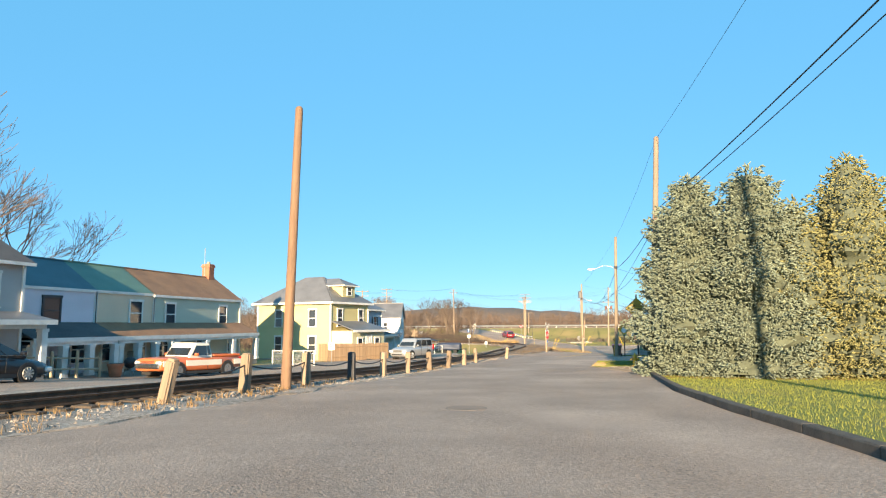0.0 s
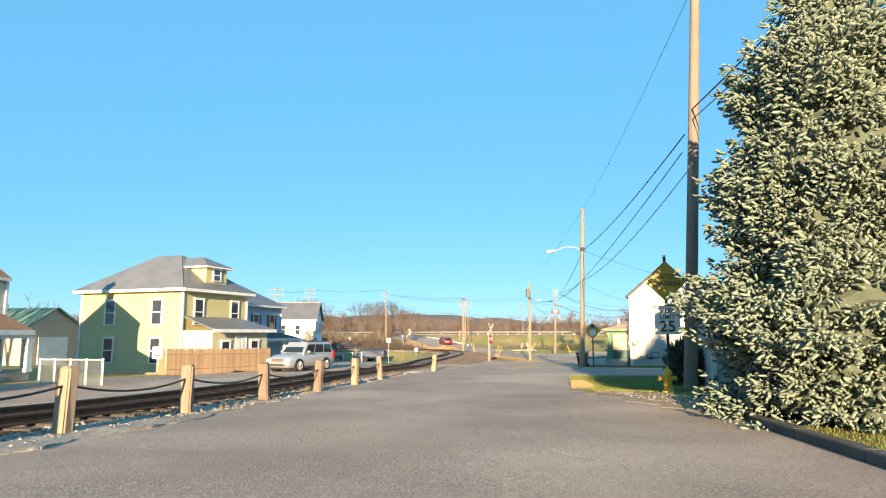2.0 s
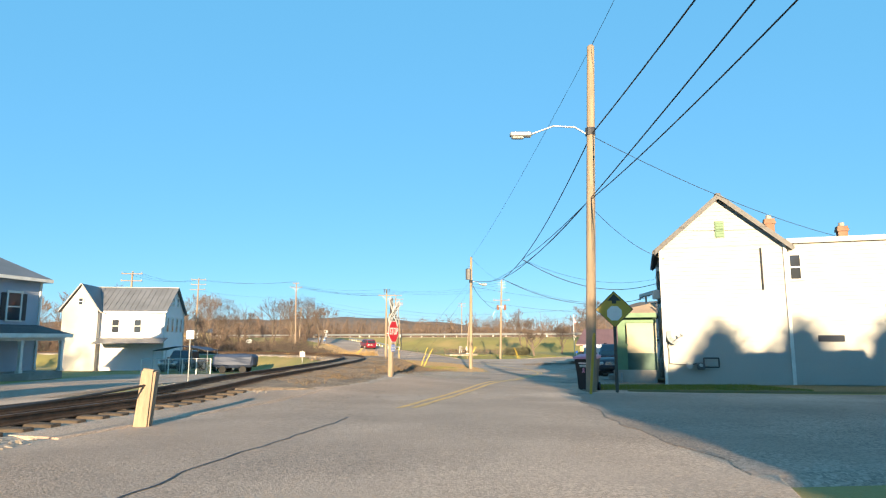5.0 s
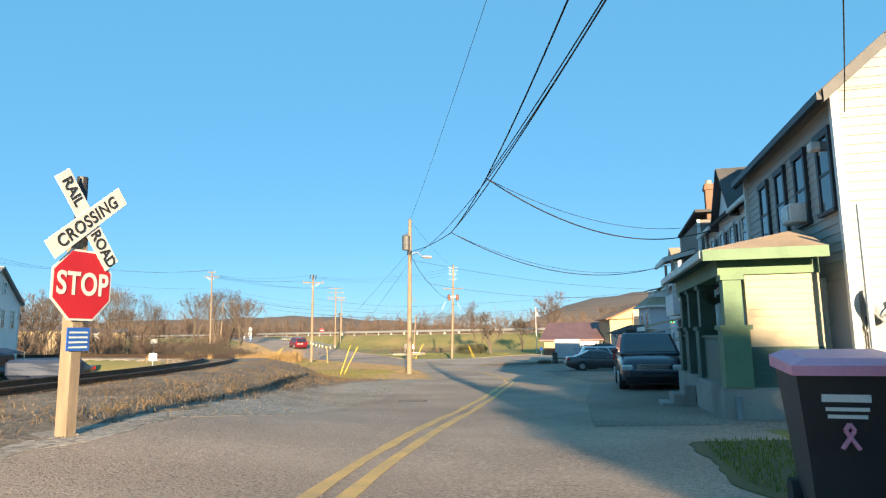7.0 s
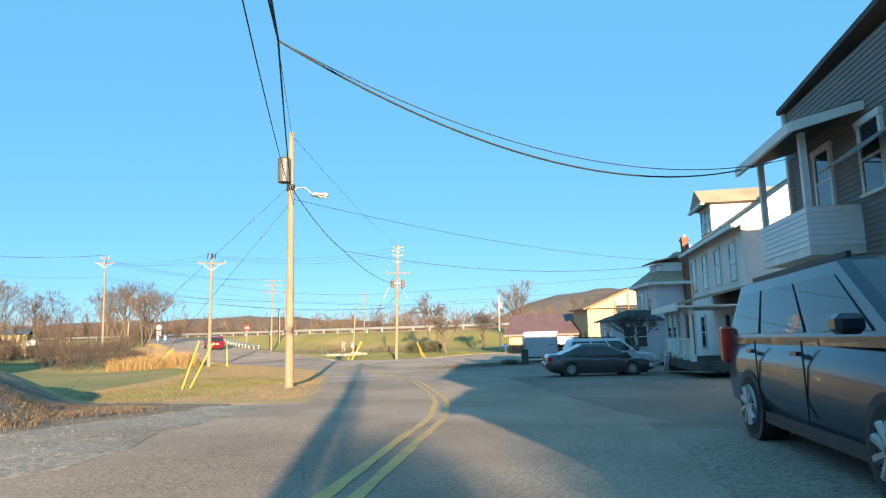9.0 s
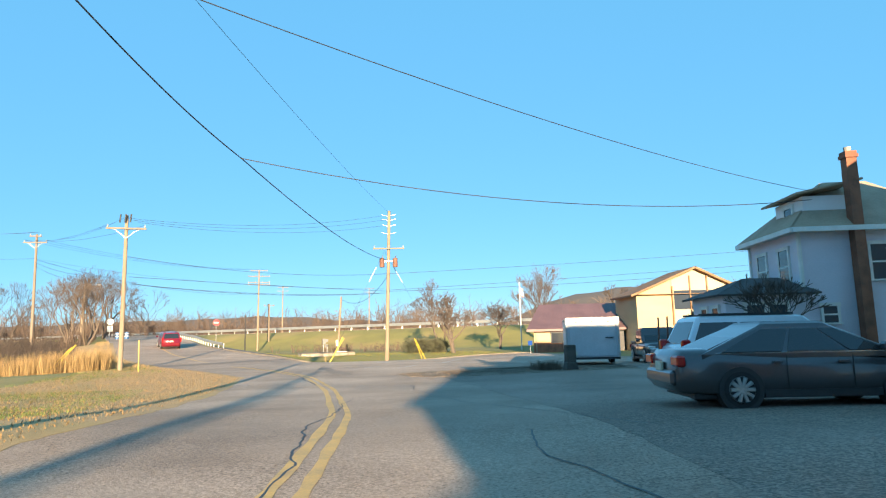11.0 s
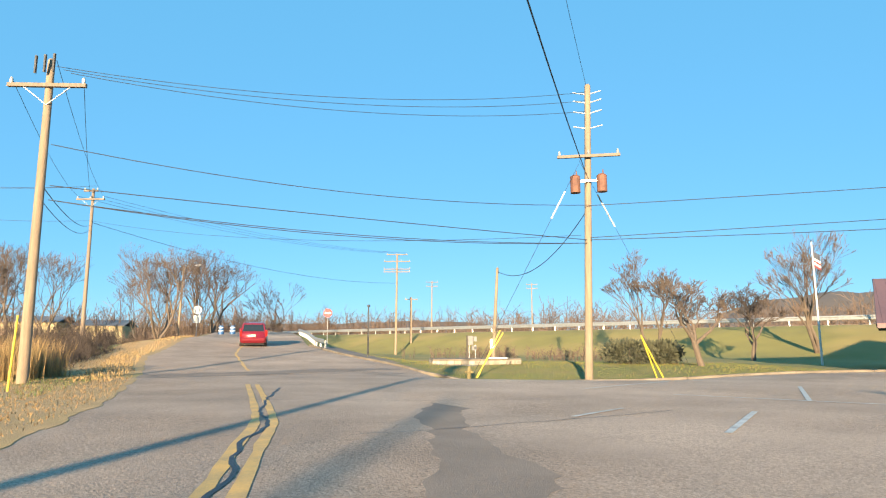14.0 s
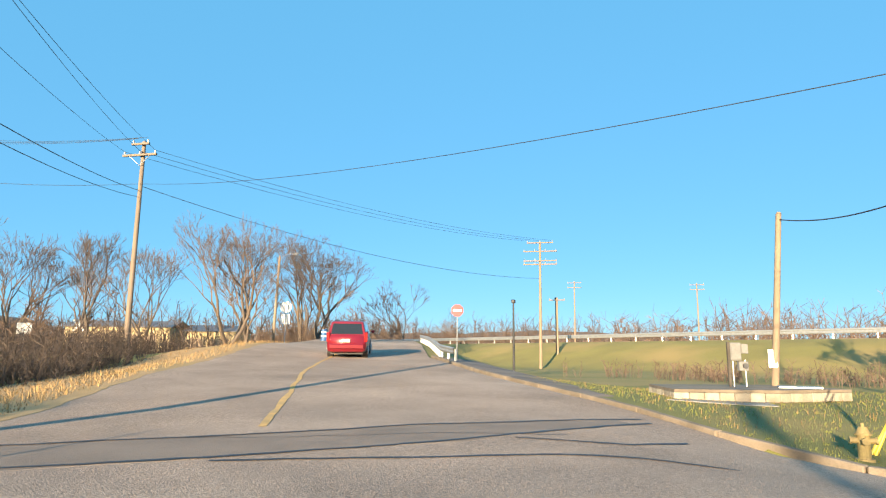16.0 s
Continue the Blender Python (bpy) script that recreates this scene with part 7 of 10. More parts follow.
def loft(rings, close=True):
    """Skin over rings of as many points each, capped at both ends."""
    bm = bmesh.new()
    vs = [[bm.verts.new(p) for p in r] for r in rings]
    k = len(rings[0])
    for a, b in zip(vs[:-1], vs[1:]):
        for i in range(k):
            j = (i + 1) % k
            bm.faces.new((a[i], a[j], b[j], b[i]))
    bm.faces.new(list(reversed(vs[0])))
    bm.faces.new(vs[-1])
    bmesh.ops.recalc_face_normals(bm, faces=bm.faces)
    return bm


def body_ring(x, zb, zt, w):
    """A car's cross-section at x: from sill to shoulder."""
    h = zt - zb
    pts = [(-0.80, 0.0), (-0.96, 0.08), (-1.0, 0.38), (-0.985, 0.68), (-0.94, 0.88), (-0.82, 0.985), (-0.4, 1.015), (0.4, 1.015), (0.82, 0.985), (0.94, 0.88), (0.985, 0.68), (1.0, 0.38), (0.96, 0.08), (0.80, 0.0)]
    return [(x, a * w, zb + b * h) for a, b in pts]


def quad_panel(a, b, c, d, out, t=0.012):
    """A thin pane over four corners, set proud by out."""
    a, b, c, d, out = (Vector(q) for q in (a, b, c, d, out))
    bm = bmesh.new()
    lo = [bm.verts.new(q + out * 0.004) for q in (a, b, c, d)]
    hi = [bm.verts.new(q + out * (0.004 + t)) for q in (a, b, c, d)]
    bm.faces.new(hi)
    bm.faces.new(list(reversed(lo)))
    for i in range(4):
        j = (i + 1) % 4
        bm.faces.new((lo[i], lo[j], hi[j], hi[i]))
    bmesh.ops.recalc_face_normals(bm, faces=bm.faces)
    return bm


def wheel(parent, x, y, r, w, side, spokes=10, rim_mat=None):
    bm = cyl_bm((x, y - w / 2, r), (x, y + w / 2, r), r, r, 28)
    bmesh.ops.bevel(bm, geom=[e for e in bm.edges if abs(e.verts[0].co.y - e.verts[1].co.y) < 1e-5], offset=0.025, segments=2, affect="EDGES")
    wh = part("wheel", bm, RUBBER, parent)
    yo = y + side * w / 2
    bm = cyl_bm((x, yo - side * 0.03, r), (x, yo + side * 0.006, r), r * 0.68, r * 0.66, 24)
    part("rim", bm, BLACK_PLASTIC if spokes else (rim_mat or STEEL), wh)
    bm = bmesh.new()
    for k in range(spokes):
        a = 2 * math.pi * k / spokes
        cyl(bm, (x + math.cos(a) * r * 0.12, yo + side * 0.014, r + math.sin(a) * r * 0.12), (x + math.cos(a) * r * 0.63, yo + side * 0.014, r + math.sin(a) * r * 0.63), r * 0.09, r * 0.11, 6)
    cyl(bm, (x, yo, r), (x, yo + side * 0.03, r), r * 0.17, r * 0.14, 12)
    if spokes:
        bmesh.ops.create_cone(bm, cap_ends=False, segments=24, radius1=r * 0.68, radius2=r * 0.66, depth=0.03, matrix=Matrix.Translation((x, yo + side * 0.01, r)) @ pose(0, 0, 0, 90, 0, 0))
    part("spokes", bm, rim_mat or STEEL, wh)


def car(m, name, label, cat, stations, cabin, wb, r, w, col, panes=((0.04, 0.36), (0.39, 0.66), (0.69, 0.95)), spokes=10, rear=True, scale=1.0,
        lamp="car", bed=None, band=None, front_lamps=True, grille=True, roof_rack=False, roof_col=None, rim_mat=None):
    """stations: (x, bottom, shoulder, half width) from tail to nose; cabin: base tail x, base nose x, roof tail x, roof nose x, belt z, roof z, inset at the roof."""
    e = empty(name, m @ Matrix.Diagonal((scale, scale, scale, 1)), label=label, category=cat)
    b = part("body", loft([body_ring(*s) for s in stations]), col, e, smooth=True)
    x0, x1, x2, x3, zb, zr, ins = cabin
    wb0, wr0 = w * 0.93, w - ins
    lo = [(x0, -wb0), (x0 + 0.06, -wb0), (x1 - 0.06, -wb0), (x1, -wb0 * 0.9), (x1, wb0 * 0.9), (x1 - 0.06, wb0), (x0 + 0.06, wb0), (x0, wb0)]
    hi = [(x2, -wr0 * 0.94), (x2 + 0.08, -wr0), (x3 - 0.08, -wr0), (x3, -wr0 * 0.9), (x3, wr0 * 0.9), (x3 - 0.08, wr0), (x2 + 0.08, wr0), (x2, wr0 * 0.94)]
    mid = [((a[0] * 0.08 + c[0] * 0.92), (a[1] * 0.08 + c[1] * 0.92)) for a, c in zip(lo, hi)]
    top = [((a[0] - (x2 + x3) / 2) * 0.93 + (x2 + x3) / 2, a[1] * 0.86) for a in hi]
    rings = [[(x, y, zb - 0.08) for x, y in lo], [(x, y, zb) for x, y in lo], [(x, y, zr - 0.07) for x, y in mid], [(x, y, zr - 0.02) for x, y in hi], [(x, y, zr + 0.02) for x, y in top]]
    part("cabin", loft(rings), roof_col or col, e, smooth=False)

    def side_pt(u, v, s):
        xa, xb = x0 + (x1 - x0) * u, x2 + (x3 - x2) * u
        x = xa + (xb - xa) * v
        y = wb0 + (wr0 - wb0) * v
        return Vector((x, s * y, zb + (zr - 0.06 - zb) * v))

    for s in (-1, 1):
        for ua, ub in panes:
            q = quad_panel(side_pt(ua, 0.07, s), side_pt(ub, 0.07, s), side_pt(ub, 0.88, s), side_pt(ua, 0.88, s), (0, s, 0.25))
            part("side_window", q, CAR_GLASS, e)
        if lamp == "car":
            bm = cyl_bm(side_pt(panes[0][0] - 0.02, 0.03, s), side_pt(panes[-1][1] + 0.02, 0.03, s), 0.012, n=6)
            cyl(bm, side_pt(panes[0][0] - 0.01, 0.92, s), side_pt(panes[-1][1] + 0.01, 0.92, s), 0.012, n=6)
            part("window_trim", bm, CHROME, e)
    slope_f = Vector((zr - zb, 0, x1 - x3)).normalized()
    slope_r = Vector((-(zr - zb), 0, x2 - x0)).normalized()

    def end_pt(v, s, front):
        xa, xb = (x1, x3) if front else (x0, x2)
        return Vector((xa + (xb - xa) * v, s * (wb0 + (wr0 - wb0) * v) * 0.86, zb + (zr - 0.06 - zb) * v))

    for front, sl, nm in ((True, slope_f, "windscreen"), (False, slope_r, "rear_window")):
        q = quad_panel(end_pt(0.08, -1, front), end_pt(0.08, 1, front), end_pt(0.93, 1, front), end_pt(0.93, -1, front), sl)
        part(nm, q, CAR_GLASS, e)
    tail, nose = stations[0], stations[-1]
    zt0, zt1 = stations[1][2], stations[-2][2]
    # bumpers, lamps, plate
    for sx, st, nm in ((-1, tail, "rear_bumper"), (1, nose, "front_bumper")):
        x = st[0]
        part(nm, box_bm(x - 0.09, x + 0.09, -st[3] * 0.97, st[3] * 0.97, st[1] + 0.08, st[1] + 0.34, bevel=0.05), CHROME if lamp == "pickup" else col, e)
    for s in (-1, 1):
        x = tail[0]
        if lamp == "tall":
            part("tail_light", box_bm(x - 0.03, x + 0.16, s * w * 0.93 - 0.1, s * w * 0.93 + 0.05, zt0 - 0.34, zt0 + 0.12, bevel=0.03), RED_LAMP, e)
        else:
            part("tail_light", box_bm(x - 0.035, x + 0.12, s * w * 0.8 - 0.2, s * w * 0.8 + 0.16, zt0 - 0.27, zt0 - 0.08, bevel=0.03), RED_LAMP, e)
        x = nose[0]
        part("headlight", box_bm(x - 0.26, x + 0.035, s * w * 0.76 - 0.2, s * w * 0.76 + 0.17, zt1 - 0.3, zt1 - 0.1, bevel=0.05), CLEAR_LAMP, e)
        part("mirror", box_bm(x1 - 0.42, x1 - 0.24, s * (w + 0.11) - 0.1, s * (w + 0.11) + 0.1, zb + 0.02, zb + 0.17, bevel=0.04), col, e)
    part("number_plate", box_bm(tail[0] - 0.07, tail[0] - 0.03, -0.17, 0.17, zt0 - 0.36, zt0 - 0.2), PLATE, e)
    if grille:
        bm = bmesh.new()
        for k in range(4):
            box(bm, nose[0] - 0.05, nose[0] + 0.05, -w * 0.48, w * 0.48, zt1 - 0.3 + k * 0.06, zt1 - 0.27 + k * 0.06)
        part("grille", bm, CHROME, e)
        part("air_intake", box_bm(nose[0] - 0.05, nose[0] + 0.1, -w * 0.6, w * 0.6, nose[1] + 0.1, nose[1] + 0.2, bevel=0.02), BLACK_PLASTIC, e)
    for s in (-1, 1):
        for x in (-wb / 2, wb / 2):
            part("wheel_arch", cyl_bm((x, s * (w * 0.72), r), (x, s * (w + 0.004), r), r * 1.17, r * 1.17, 26), BLACK_PLASTIC, e)
            wheel(e, x, s * (w - 0.1), r, 0.22, s, spokes, rim_mat)
        # door seams and handles
        for u in [p[0] for p in panes[1:]]:
            px = x0 + (x1 - x0) * (u - 0.015)
            part("door_seam", box_bm(px - 0.006, px + 0.006, s * w - 0.01, s * w + 0.003, 0.35, zb - 0.03), BLACK_PLASTIC, e)
            part("door_handle", box_bm(px - 0.24, px - 0.08, s * w - 0.03, s * w + 0.02, zb - 0.17, zb - 0.13), col, e)
        part("sill", box_bm(-wb / 2 + r * 1.2, wb / 2 - r * 1.2, s * w * 0.93 - 0.05, s * w * 0.93 + 0.05, 0.2, 0.32), BLACK_PLASTIC, e)
        if band:
            mt, z0_, z1_ = band
            part("side_band", box_bm(tail[0] + 0.05, -wb / 2 - r * 1.2, s * w - 0.02, s * w + 0.006, z0_, z1_), mt, e)
            part("side_band", box_bm(-wb / 2 + r * 1.2, wb / 2 - r * 1.2, s * w - 0.02, s * w + 0.006, z0_, z1_), mt, e)
            part("side_band", box_bm(wb / 2 + r * 1.2, nose[0] - 0.1, s * w - 0.02, s * w + 0.006, z0_, z1_), mt, e)
        if roof_rack:
            part("roof_rail", box_bm(x2 + 0.1, x3 - 0.2, s * wr0 * 0.8 - 0.02, s * wr0 * 0.8 + 0.02, zr + 0.03, zr + 0.08), BLACK_PLASTIC, e)
    if bed:
        bx0, bx1, bz = bed
        part("bed_floor", box_bm(bx0, bx1, -w * 0.84, w * 0.84, bz - 0.03, bz + 0.03), BLACK_PLASTIC, e)
        for s in (-1, 1):
            part("bed_side", box_bm(bx0, bx1, s * w * 0.9 - 0.05, s * w * 0.9 + 0.05, bz, bz + 0.12, bevel=0.02), col, e)
        part("tailgate", box_bm(bx0 - 0.04, bx0 + 0.04, -w * 0.9, w * 0.9, bz - 0.3, bz + 0.12, bevel=0.02), col, e)
    part("underbody", box_bm(tail[0] + 0.3, nose[0] - 0.3, -w * 0.8, w * 0.8, 0.17, 0.4), BLACK_PLASTIC, e)
    return e


def sedan_st(L, w, h=0.95):
    t, n = -L / 2, L / 2
    return [(t, 0.32, 0.86, w * 0.82), (t + 0.12, 0.26, 1.0 * h + 0.05, w * 0.93), (t + 0.7, 0.22, 1.04 * h + 0.03, w), (-0.6, 0.2, 0.98 * h, w), (0.7, 0.2, 0.97 * h, w), (n - 1.0, 0.2, 0.9 * h, w), (n - 0.4, 0.22, 0.8 * h, w * 0.95), (n - 0.1, 0.26, 0.7 * h, w * 0.86), (n, 0.3, 0.58 * h, w * 0.75)]


def van_st(L, w, hood=1.08, belt=1.12):
    t, n = -L / 2, L / 2
    return [(t, 0.35, belt - 0.05, w * 0.9), (t + 0.1, 0.28, belt, w * 0.97), (t + 0.6, 0.24, belt, w), (0.4, 0.22, belt, w), (n - 1.2, 0.22, hood, w), (n - 0.5, 0.24, hood - 0.08, w * 0.97), (n - 0.12, 0.27, hood - 0.2, w * 0.9), (n, 0.3, hood - 0.36, w * 0.8)]


def on_ground(x, y, heading):
    """A pose on the ground, following its slope, with the nose towards heading (degrees from +x)."""
    h = radians(heading)
    d = 1.3
    zf, zr_ = gz(x + d * math.cos(h), y + d * math.sin(h)), gz(x - d * math.cos(h), y - d * math.sin(h))
    return pose(x, y, (zf + zr_) / 2 + 0.035, 0, -math.degrees(math.atan2(zf - zr_, 2 * d)), heading)


GREYCAR = paint("grey_car_paint", (0.085, 0.08, 0.085), 0.5)
BLUECAR = paint("dark_blue_car_paint", (0.02, 0.026, 0.045), 0.3)
REDCAR = paint("red_car_paint", (0.2, 0.01, 0.022), 0.2)
SILVER = paint("silver_car_paint", (0.42, 0.43, 0.45), 0.5)
WHITECAR = paint("white_car_paint", (0.62, 0.64, 0.68), 0.3)
BLACKCAR = paint("black_car_paint", (0.016, 0.017, 0.022), 0.3)
ORANGE = paint("orange_car_paint", (0.58, 0.15, 0.05), 0.0)
CREAMCAR = paint("cream_car_paint", (0.7, 0.66, 0.58), 0.0)

car(on_ground(9.85, 101.1, -4), "sedan", "dark grey four-door sedan parked beside the porch house", "car", sedan_st(4.86, 0.92), (-2.0, 1.4, -0.85, 0.3, 0.93, 1.46, 0.27), 2.78, 0.33, 0.92, GREYCAR, panes=((0.08, 0.4), (0.43, 0.74), (0.76, 0.95)), spokes=10, scale=0.94)
car(on_ground(11.6, 104.8, -6), "suv", "white sport utility vehicle parked beside a sedan", "car", van_st(4.6, 0.92, 1.06, 1.08), (-2.2, 1.25, -1.9, 0.5, 1.06, 1.7, 0.22), 2.7, 0.35, 0.92, WHITECAR, lamp="tall", roof_rack=True)
car(on_ground(5.68, 78.85, -104), "minivan", "dark blue minivan parked before the porches", "car", van_st(5.14, 0.98), (-2.5, 1.65, -2.3, 0.6, 1.1, 1.75, 0.2), 3.08, 0.34, 0.98, BLUECAR, panes=((0.04, 0.3), (0.33, 0.62), (0.65, 0.93)), lamp="tall", roof_rack=True, spokes=9)
car(on_ground(-24.3, 162.3, 117), "minivan", "red minivan driving up the ramp", "car", van_st(5.1, 0.98), (-2.48, 1.65, -2.25, 0.6, 1.1, 1.75, 0.2), 3.05, 0.34, 0.98, REDCAR, panes=((0.04, 0.3), (0.33, 0.62), (0.65, 0.93)), lamp="tall", roof_rack=True, spokes=9)
car(on_ground(-16.45, 53.2, -106), "suv", "silver boxy sport utility vehicle parked beside the fence", "car", van_st(4.5, 0.9, 1.08, 1.1), (-2.15, 0.95, -2.0, 0.45, 1.08, 1.75, 0.16), 2.69, 0.37, 0.9, SILVER, panes=((0.05, 0.32), (0.35, 0.64), (0.67, 0.94)), lamp="tall", roof_rack=True, spokes=7)
car(on_ground(-20.6, 16.6, 90), "sedan", "black sedan parked on the side street", "car", sedan_st(4.8, 0.92), (-1.95, 1.35, -1.15, 0.35, 0.93, 1.44, 0.25), 2.75, 0.33, 0.92, BLACKCAR, panes=((0.08, 0.4), (0.43, 0.74), (0.76, 0.95)))
PK = [(-2.65, 0.45, 1.0, 0.9), (-2.55, 0.38, 1.05, 0.97), (-0.6, 0.32, 1.05, 1.0), (0.8, 0.32, 1.05, 1.0), (1.7, 0.32, 1.04, 1.0), (2.4, 0.34, 1.0, 0.98), (2.6, 0.36, 0.96, 0.94), (2.66, 0.4, 0.85, 0.9)]
car(on_ground(-21.2, 29.1, -102), "pickup_truck", "orange and white vintage pickup truck on the side street", "truck", [(a, b, c, d * 0.98) for a, b, c, d in PK], (-0.55, 0.98, -0.4, 0.55, 1.05, 1.72, 0.14), 3.23, 0.37, 0.98, ORANGE, panes=((0.06, 0.2), (0.24, 0.9)), lamp="pickup", bed=(-2.55, -0.62, 1.02), band=(CREAMCAR, 0.58, 0.86), roof_col=CREAMCAR, spokes=0, rim_mat=CHROME)
car(on_ground(16.2, 123.6, -100), "pickup_truck", "dark pickup truck parked in the lot", "truck", PK, (-1.1, 1.05, -0.95, 0.45, 1.05, 1.8, 0.14), 3.5, 0.4, 1.0, GREYCAR, panes=((0.05, 0.42), (0.46, 0.92)), lamp="pickup", bed=(-2.55, -1.15, 1.02), spokes=8)
car(on_ground(-25.0, 97.0, -95), "sedan", "dark blue sedan parked beyond the crossing", "car", sedan_st(4.7, 0.9), (-1.9, 1.3, -1.15, 0.35, 0.93, 1.44, 0.25), 2.7, 0.33, 0.9, BLUECAR)
car(on_ground(-29.6, 97.4, -95), "pickup_truck", "dark blue pickup truck parked beyond the crossing", "truck", PK, (-1.1, 1.05, -0.95, 0.45, 1.05, 1.8, 0.14), 3.5, 0.4, 1.0, BLUECAR, panes=((0.05, 0.42), (0.46, 0.92)), lamp="pickup", bed=(-2.55, -1.15, 1.02))

# cargo trailer
TRAILER_W = mat("trailer_white", (0.55, 0.56, 0.6), 0.4, 0.1, dark=(0.43, 0.44, 0.47), scale=0.8, fine=14, amount=0.7, bump=0.05)
tl = empty("cargo_trailer", pose(10.33, 119.45, gz(11.6, 121.5) + 0.03, 0, 0, -12), label="white enclosed cargo trailer parked in the lot", category="trailer")
part("body", box_bm(0, 2.35, 0, 7.0, 0.38, 2.2, bevel=0.04), TRAILER_W, tl)
part("ramp_door", box_bm(0.12, 2.23, -0.035, 0.02, 0.46, 2.1, bevel=0.015), TRAILER_W, tl)
for x in (0.0, 2.35):
    part("corner_trim", box_bm(x - 0.04, x + 0.04, -0.05, 0.05, 0.38, 2.21), STEEL, tl)
part("top_trim", box_bm(-0.03, 2.38, -0.05, 7.02, 2.18, 2.24), STEEL, tl)
part("sill", box_bm(-0.02, 2.37, -0.06, 7.0, 0.32, 0.42), BLACK_PLASTIC, tl)
part("door_bar", box_bm(1.75, 2.1, -0.07, -0.03, 1.28, 1.33), DARK_METAL, tl)
part("number_plate", box_bm(0.12, 0.45, -0.06, -0.03, 0.52, 0.7), PLATE, tl)
for x in (0.45, 1.18, 1.9):
    part("marker_light", box_bm(x - 0.05, x + 0.05, -0.06, -0.03, 2.02, 2.07), RED_LAMP, tl)
for s, x in ((-1, 0.02), (1, 2.33)):
    for y in (3.4, 4.3):
        w_ = part("wheel", cyl_bm((x - 0.1, y, 0.33), (x + 0.1, y, 0.33), 0.33, 0.33, 22), RUBBER, tl)
        part("rim", cyl_bm((x - 0.11, y, 0.33), (x + 0.11, y, 0.33), 0.19, 0.19, 16), STEEL, w_)
part("tongue", box_bm(1.05, 1.3, 7.0, 8.2, 0.36, 0.46), DARK_METAL, tl)
gp_ = empty("stone_gatepost", pose(9.72, 116.5, gz(9.72, 116.5) + 0.03, 0, 0, 8), label="dark weathered stone gatepost with a flared base", category="post")
bm = box_bm(-0.2, 0.2, -0.18, 0.18, 0.3, 1.02, bevel=0.03)
part("shaft", bm, CURB_DARK, gp_)
bm = box_bm(-0.28, 0.28, -0.26, 0.26, -0.1, 0.32, bevel=0.04)
for v in bm.verts:
    if v.co.z > 0.2:
        v.co.x *= 0.78
        v.co.y *= 0.8
part("base", bm, CURB_DARK, gp_)
for x, h in ((13.85, 2.1), (14.25, 2.15)):
    e = empty("steel_post", pose(x, 117.4, gz(x, 117.4), 0, 2, 0), label="thin dark rusty steel post at the lot's edge", category="post", group="steel posts")
    bm = box_bm(-0.035, 0.035, -0.02, 0.02, -0.2, h, bevel=0.006)
    part("upright", bm, RUST, e)


# ---------- signs ----------
SIGN_RED = mat("sign_red", (0.5, 0.018, 0.03), 0.45, dark=(0.4, 0.015, 0.025), scale=2, bump=0)
SIGN_YELLOW = mat("sign_yellow", (0.46, 0.3, 0.03), 0.5, dark=(0.37, 0.25, 0.03), scale=2, bump=0)
SIGN_WHITE = mat("sign_white", (0.7, 0.69, 0.66), 0.5, dark=(0.58, 0.57, 0.54), scale=2, bump=0)
SIGN_BLACK = mat("sign_black", (0.03, 0.03, 0.03), 0.6, scale=2, bump=0)
SIGN_BLUE = mat("sign_blue", (0.03, 0.13, 0.48), 0.5, scale=2, bump=0)
YELLOW_PLASTIC = mat("yellow_guard", (0.7, 0.5, 0.05), 0.5, scale=3, bump=0.05)


def ngon(n, r, ph):
    return [(r * math.cos(ph + 2 * math.pi * k / n), r * math.sin(ph + 2 * math.pi * k / n)) for k in range(n)]


def plate(parent, name, pts, y, t, material, label="", m=None):
    bm = prism(bmesh.new(), pts, t)
    bmesh.ops.translate(bm, vec=(0, y, 0), verts=bm.verts)
    if m is not None:
        bmesh.ops.transform(bm, matrix=m, verts=bm.verts)
    return part(name, bm, material, parent, label)


def lettering(parent, text, size, m, material, squeeze=1.0, spacing=1.0, bold=0.0):
    """Raised letters in the plane y = 0 facing -y, centred on m's origin."""
    cu = bpy.data.curves.new("lettering", "FONT")
    cu.body, cu.size, cu.align_x, cu.align_y, cu.extrude, cu.space_character, cu.offset = text, size, "CENTER", "CENTER", 0.002, spacing, bold
    tmp = bpy.data.objects.new("lettering", cu)
    me = bpy.data.meshes.new_from_object(tmp)
    bpy.data.objects.remove(tmp)
    me.transform(m @ pose(0, 0, 0, 90, 0, 0) @ Matrix.Diagonal((squeeze, 1, 1, 1)))
    return mesh_part("lettering", me, material, parent)


for text, x0, zz, sq in (("GRANVILLE TOWN", 5.15, -1.36, 0.86), ("MUNICIPAL", 4.6, -1.7, 1.0), ("BUILDING", 4.75, -2.06, 1.0)):
    lettering(mu, text, 0.34, pose(x0, -0.04, zz), DARK_METAL, sq, 1.12, 0.006)

sx, sy = -5.6, 64.3
st = empty("stop_sign", pose(sx, sy, gz(sx, sy) + 0.03, 0, 0, 72), label="red octagonal stop sign under a white railroad crossbuck", category="sign")
part("post", box_bm(-0.075, 0.075, 0.03, 0.19, -0.3, 2.35, bevel=0.012), POLE_PALE, st)
part("upper_post", cyl_bm((0, 0.1, 2.3), (0, 0.1, 2.95), 0.06, n=10), DARK_METAL, st)
ZS = 1.68
oc = plate(st, "octagon", [(x, z + ZS) for x, z in ngon(8, 0.435, math.pi / 8)], 0.0, 0.008, SIGN_WHITE)
plate(st, "red_face", [(x, z + ZS) for x, z in ngon(8, 0.408, math.pi / 8)], -0.006, 0.005, SIGN_RED)
lettering(st, "STOP", 0.36, pose(0, -0.012, ZS), SIGN_WHITE, 0.78, 1.05, 0.008)
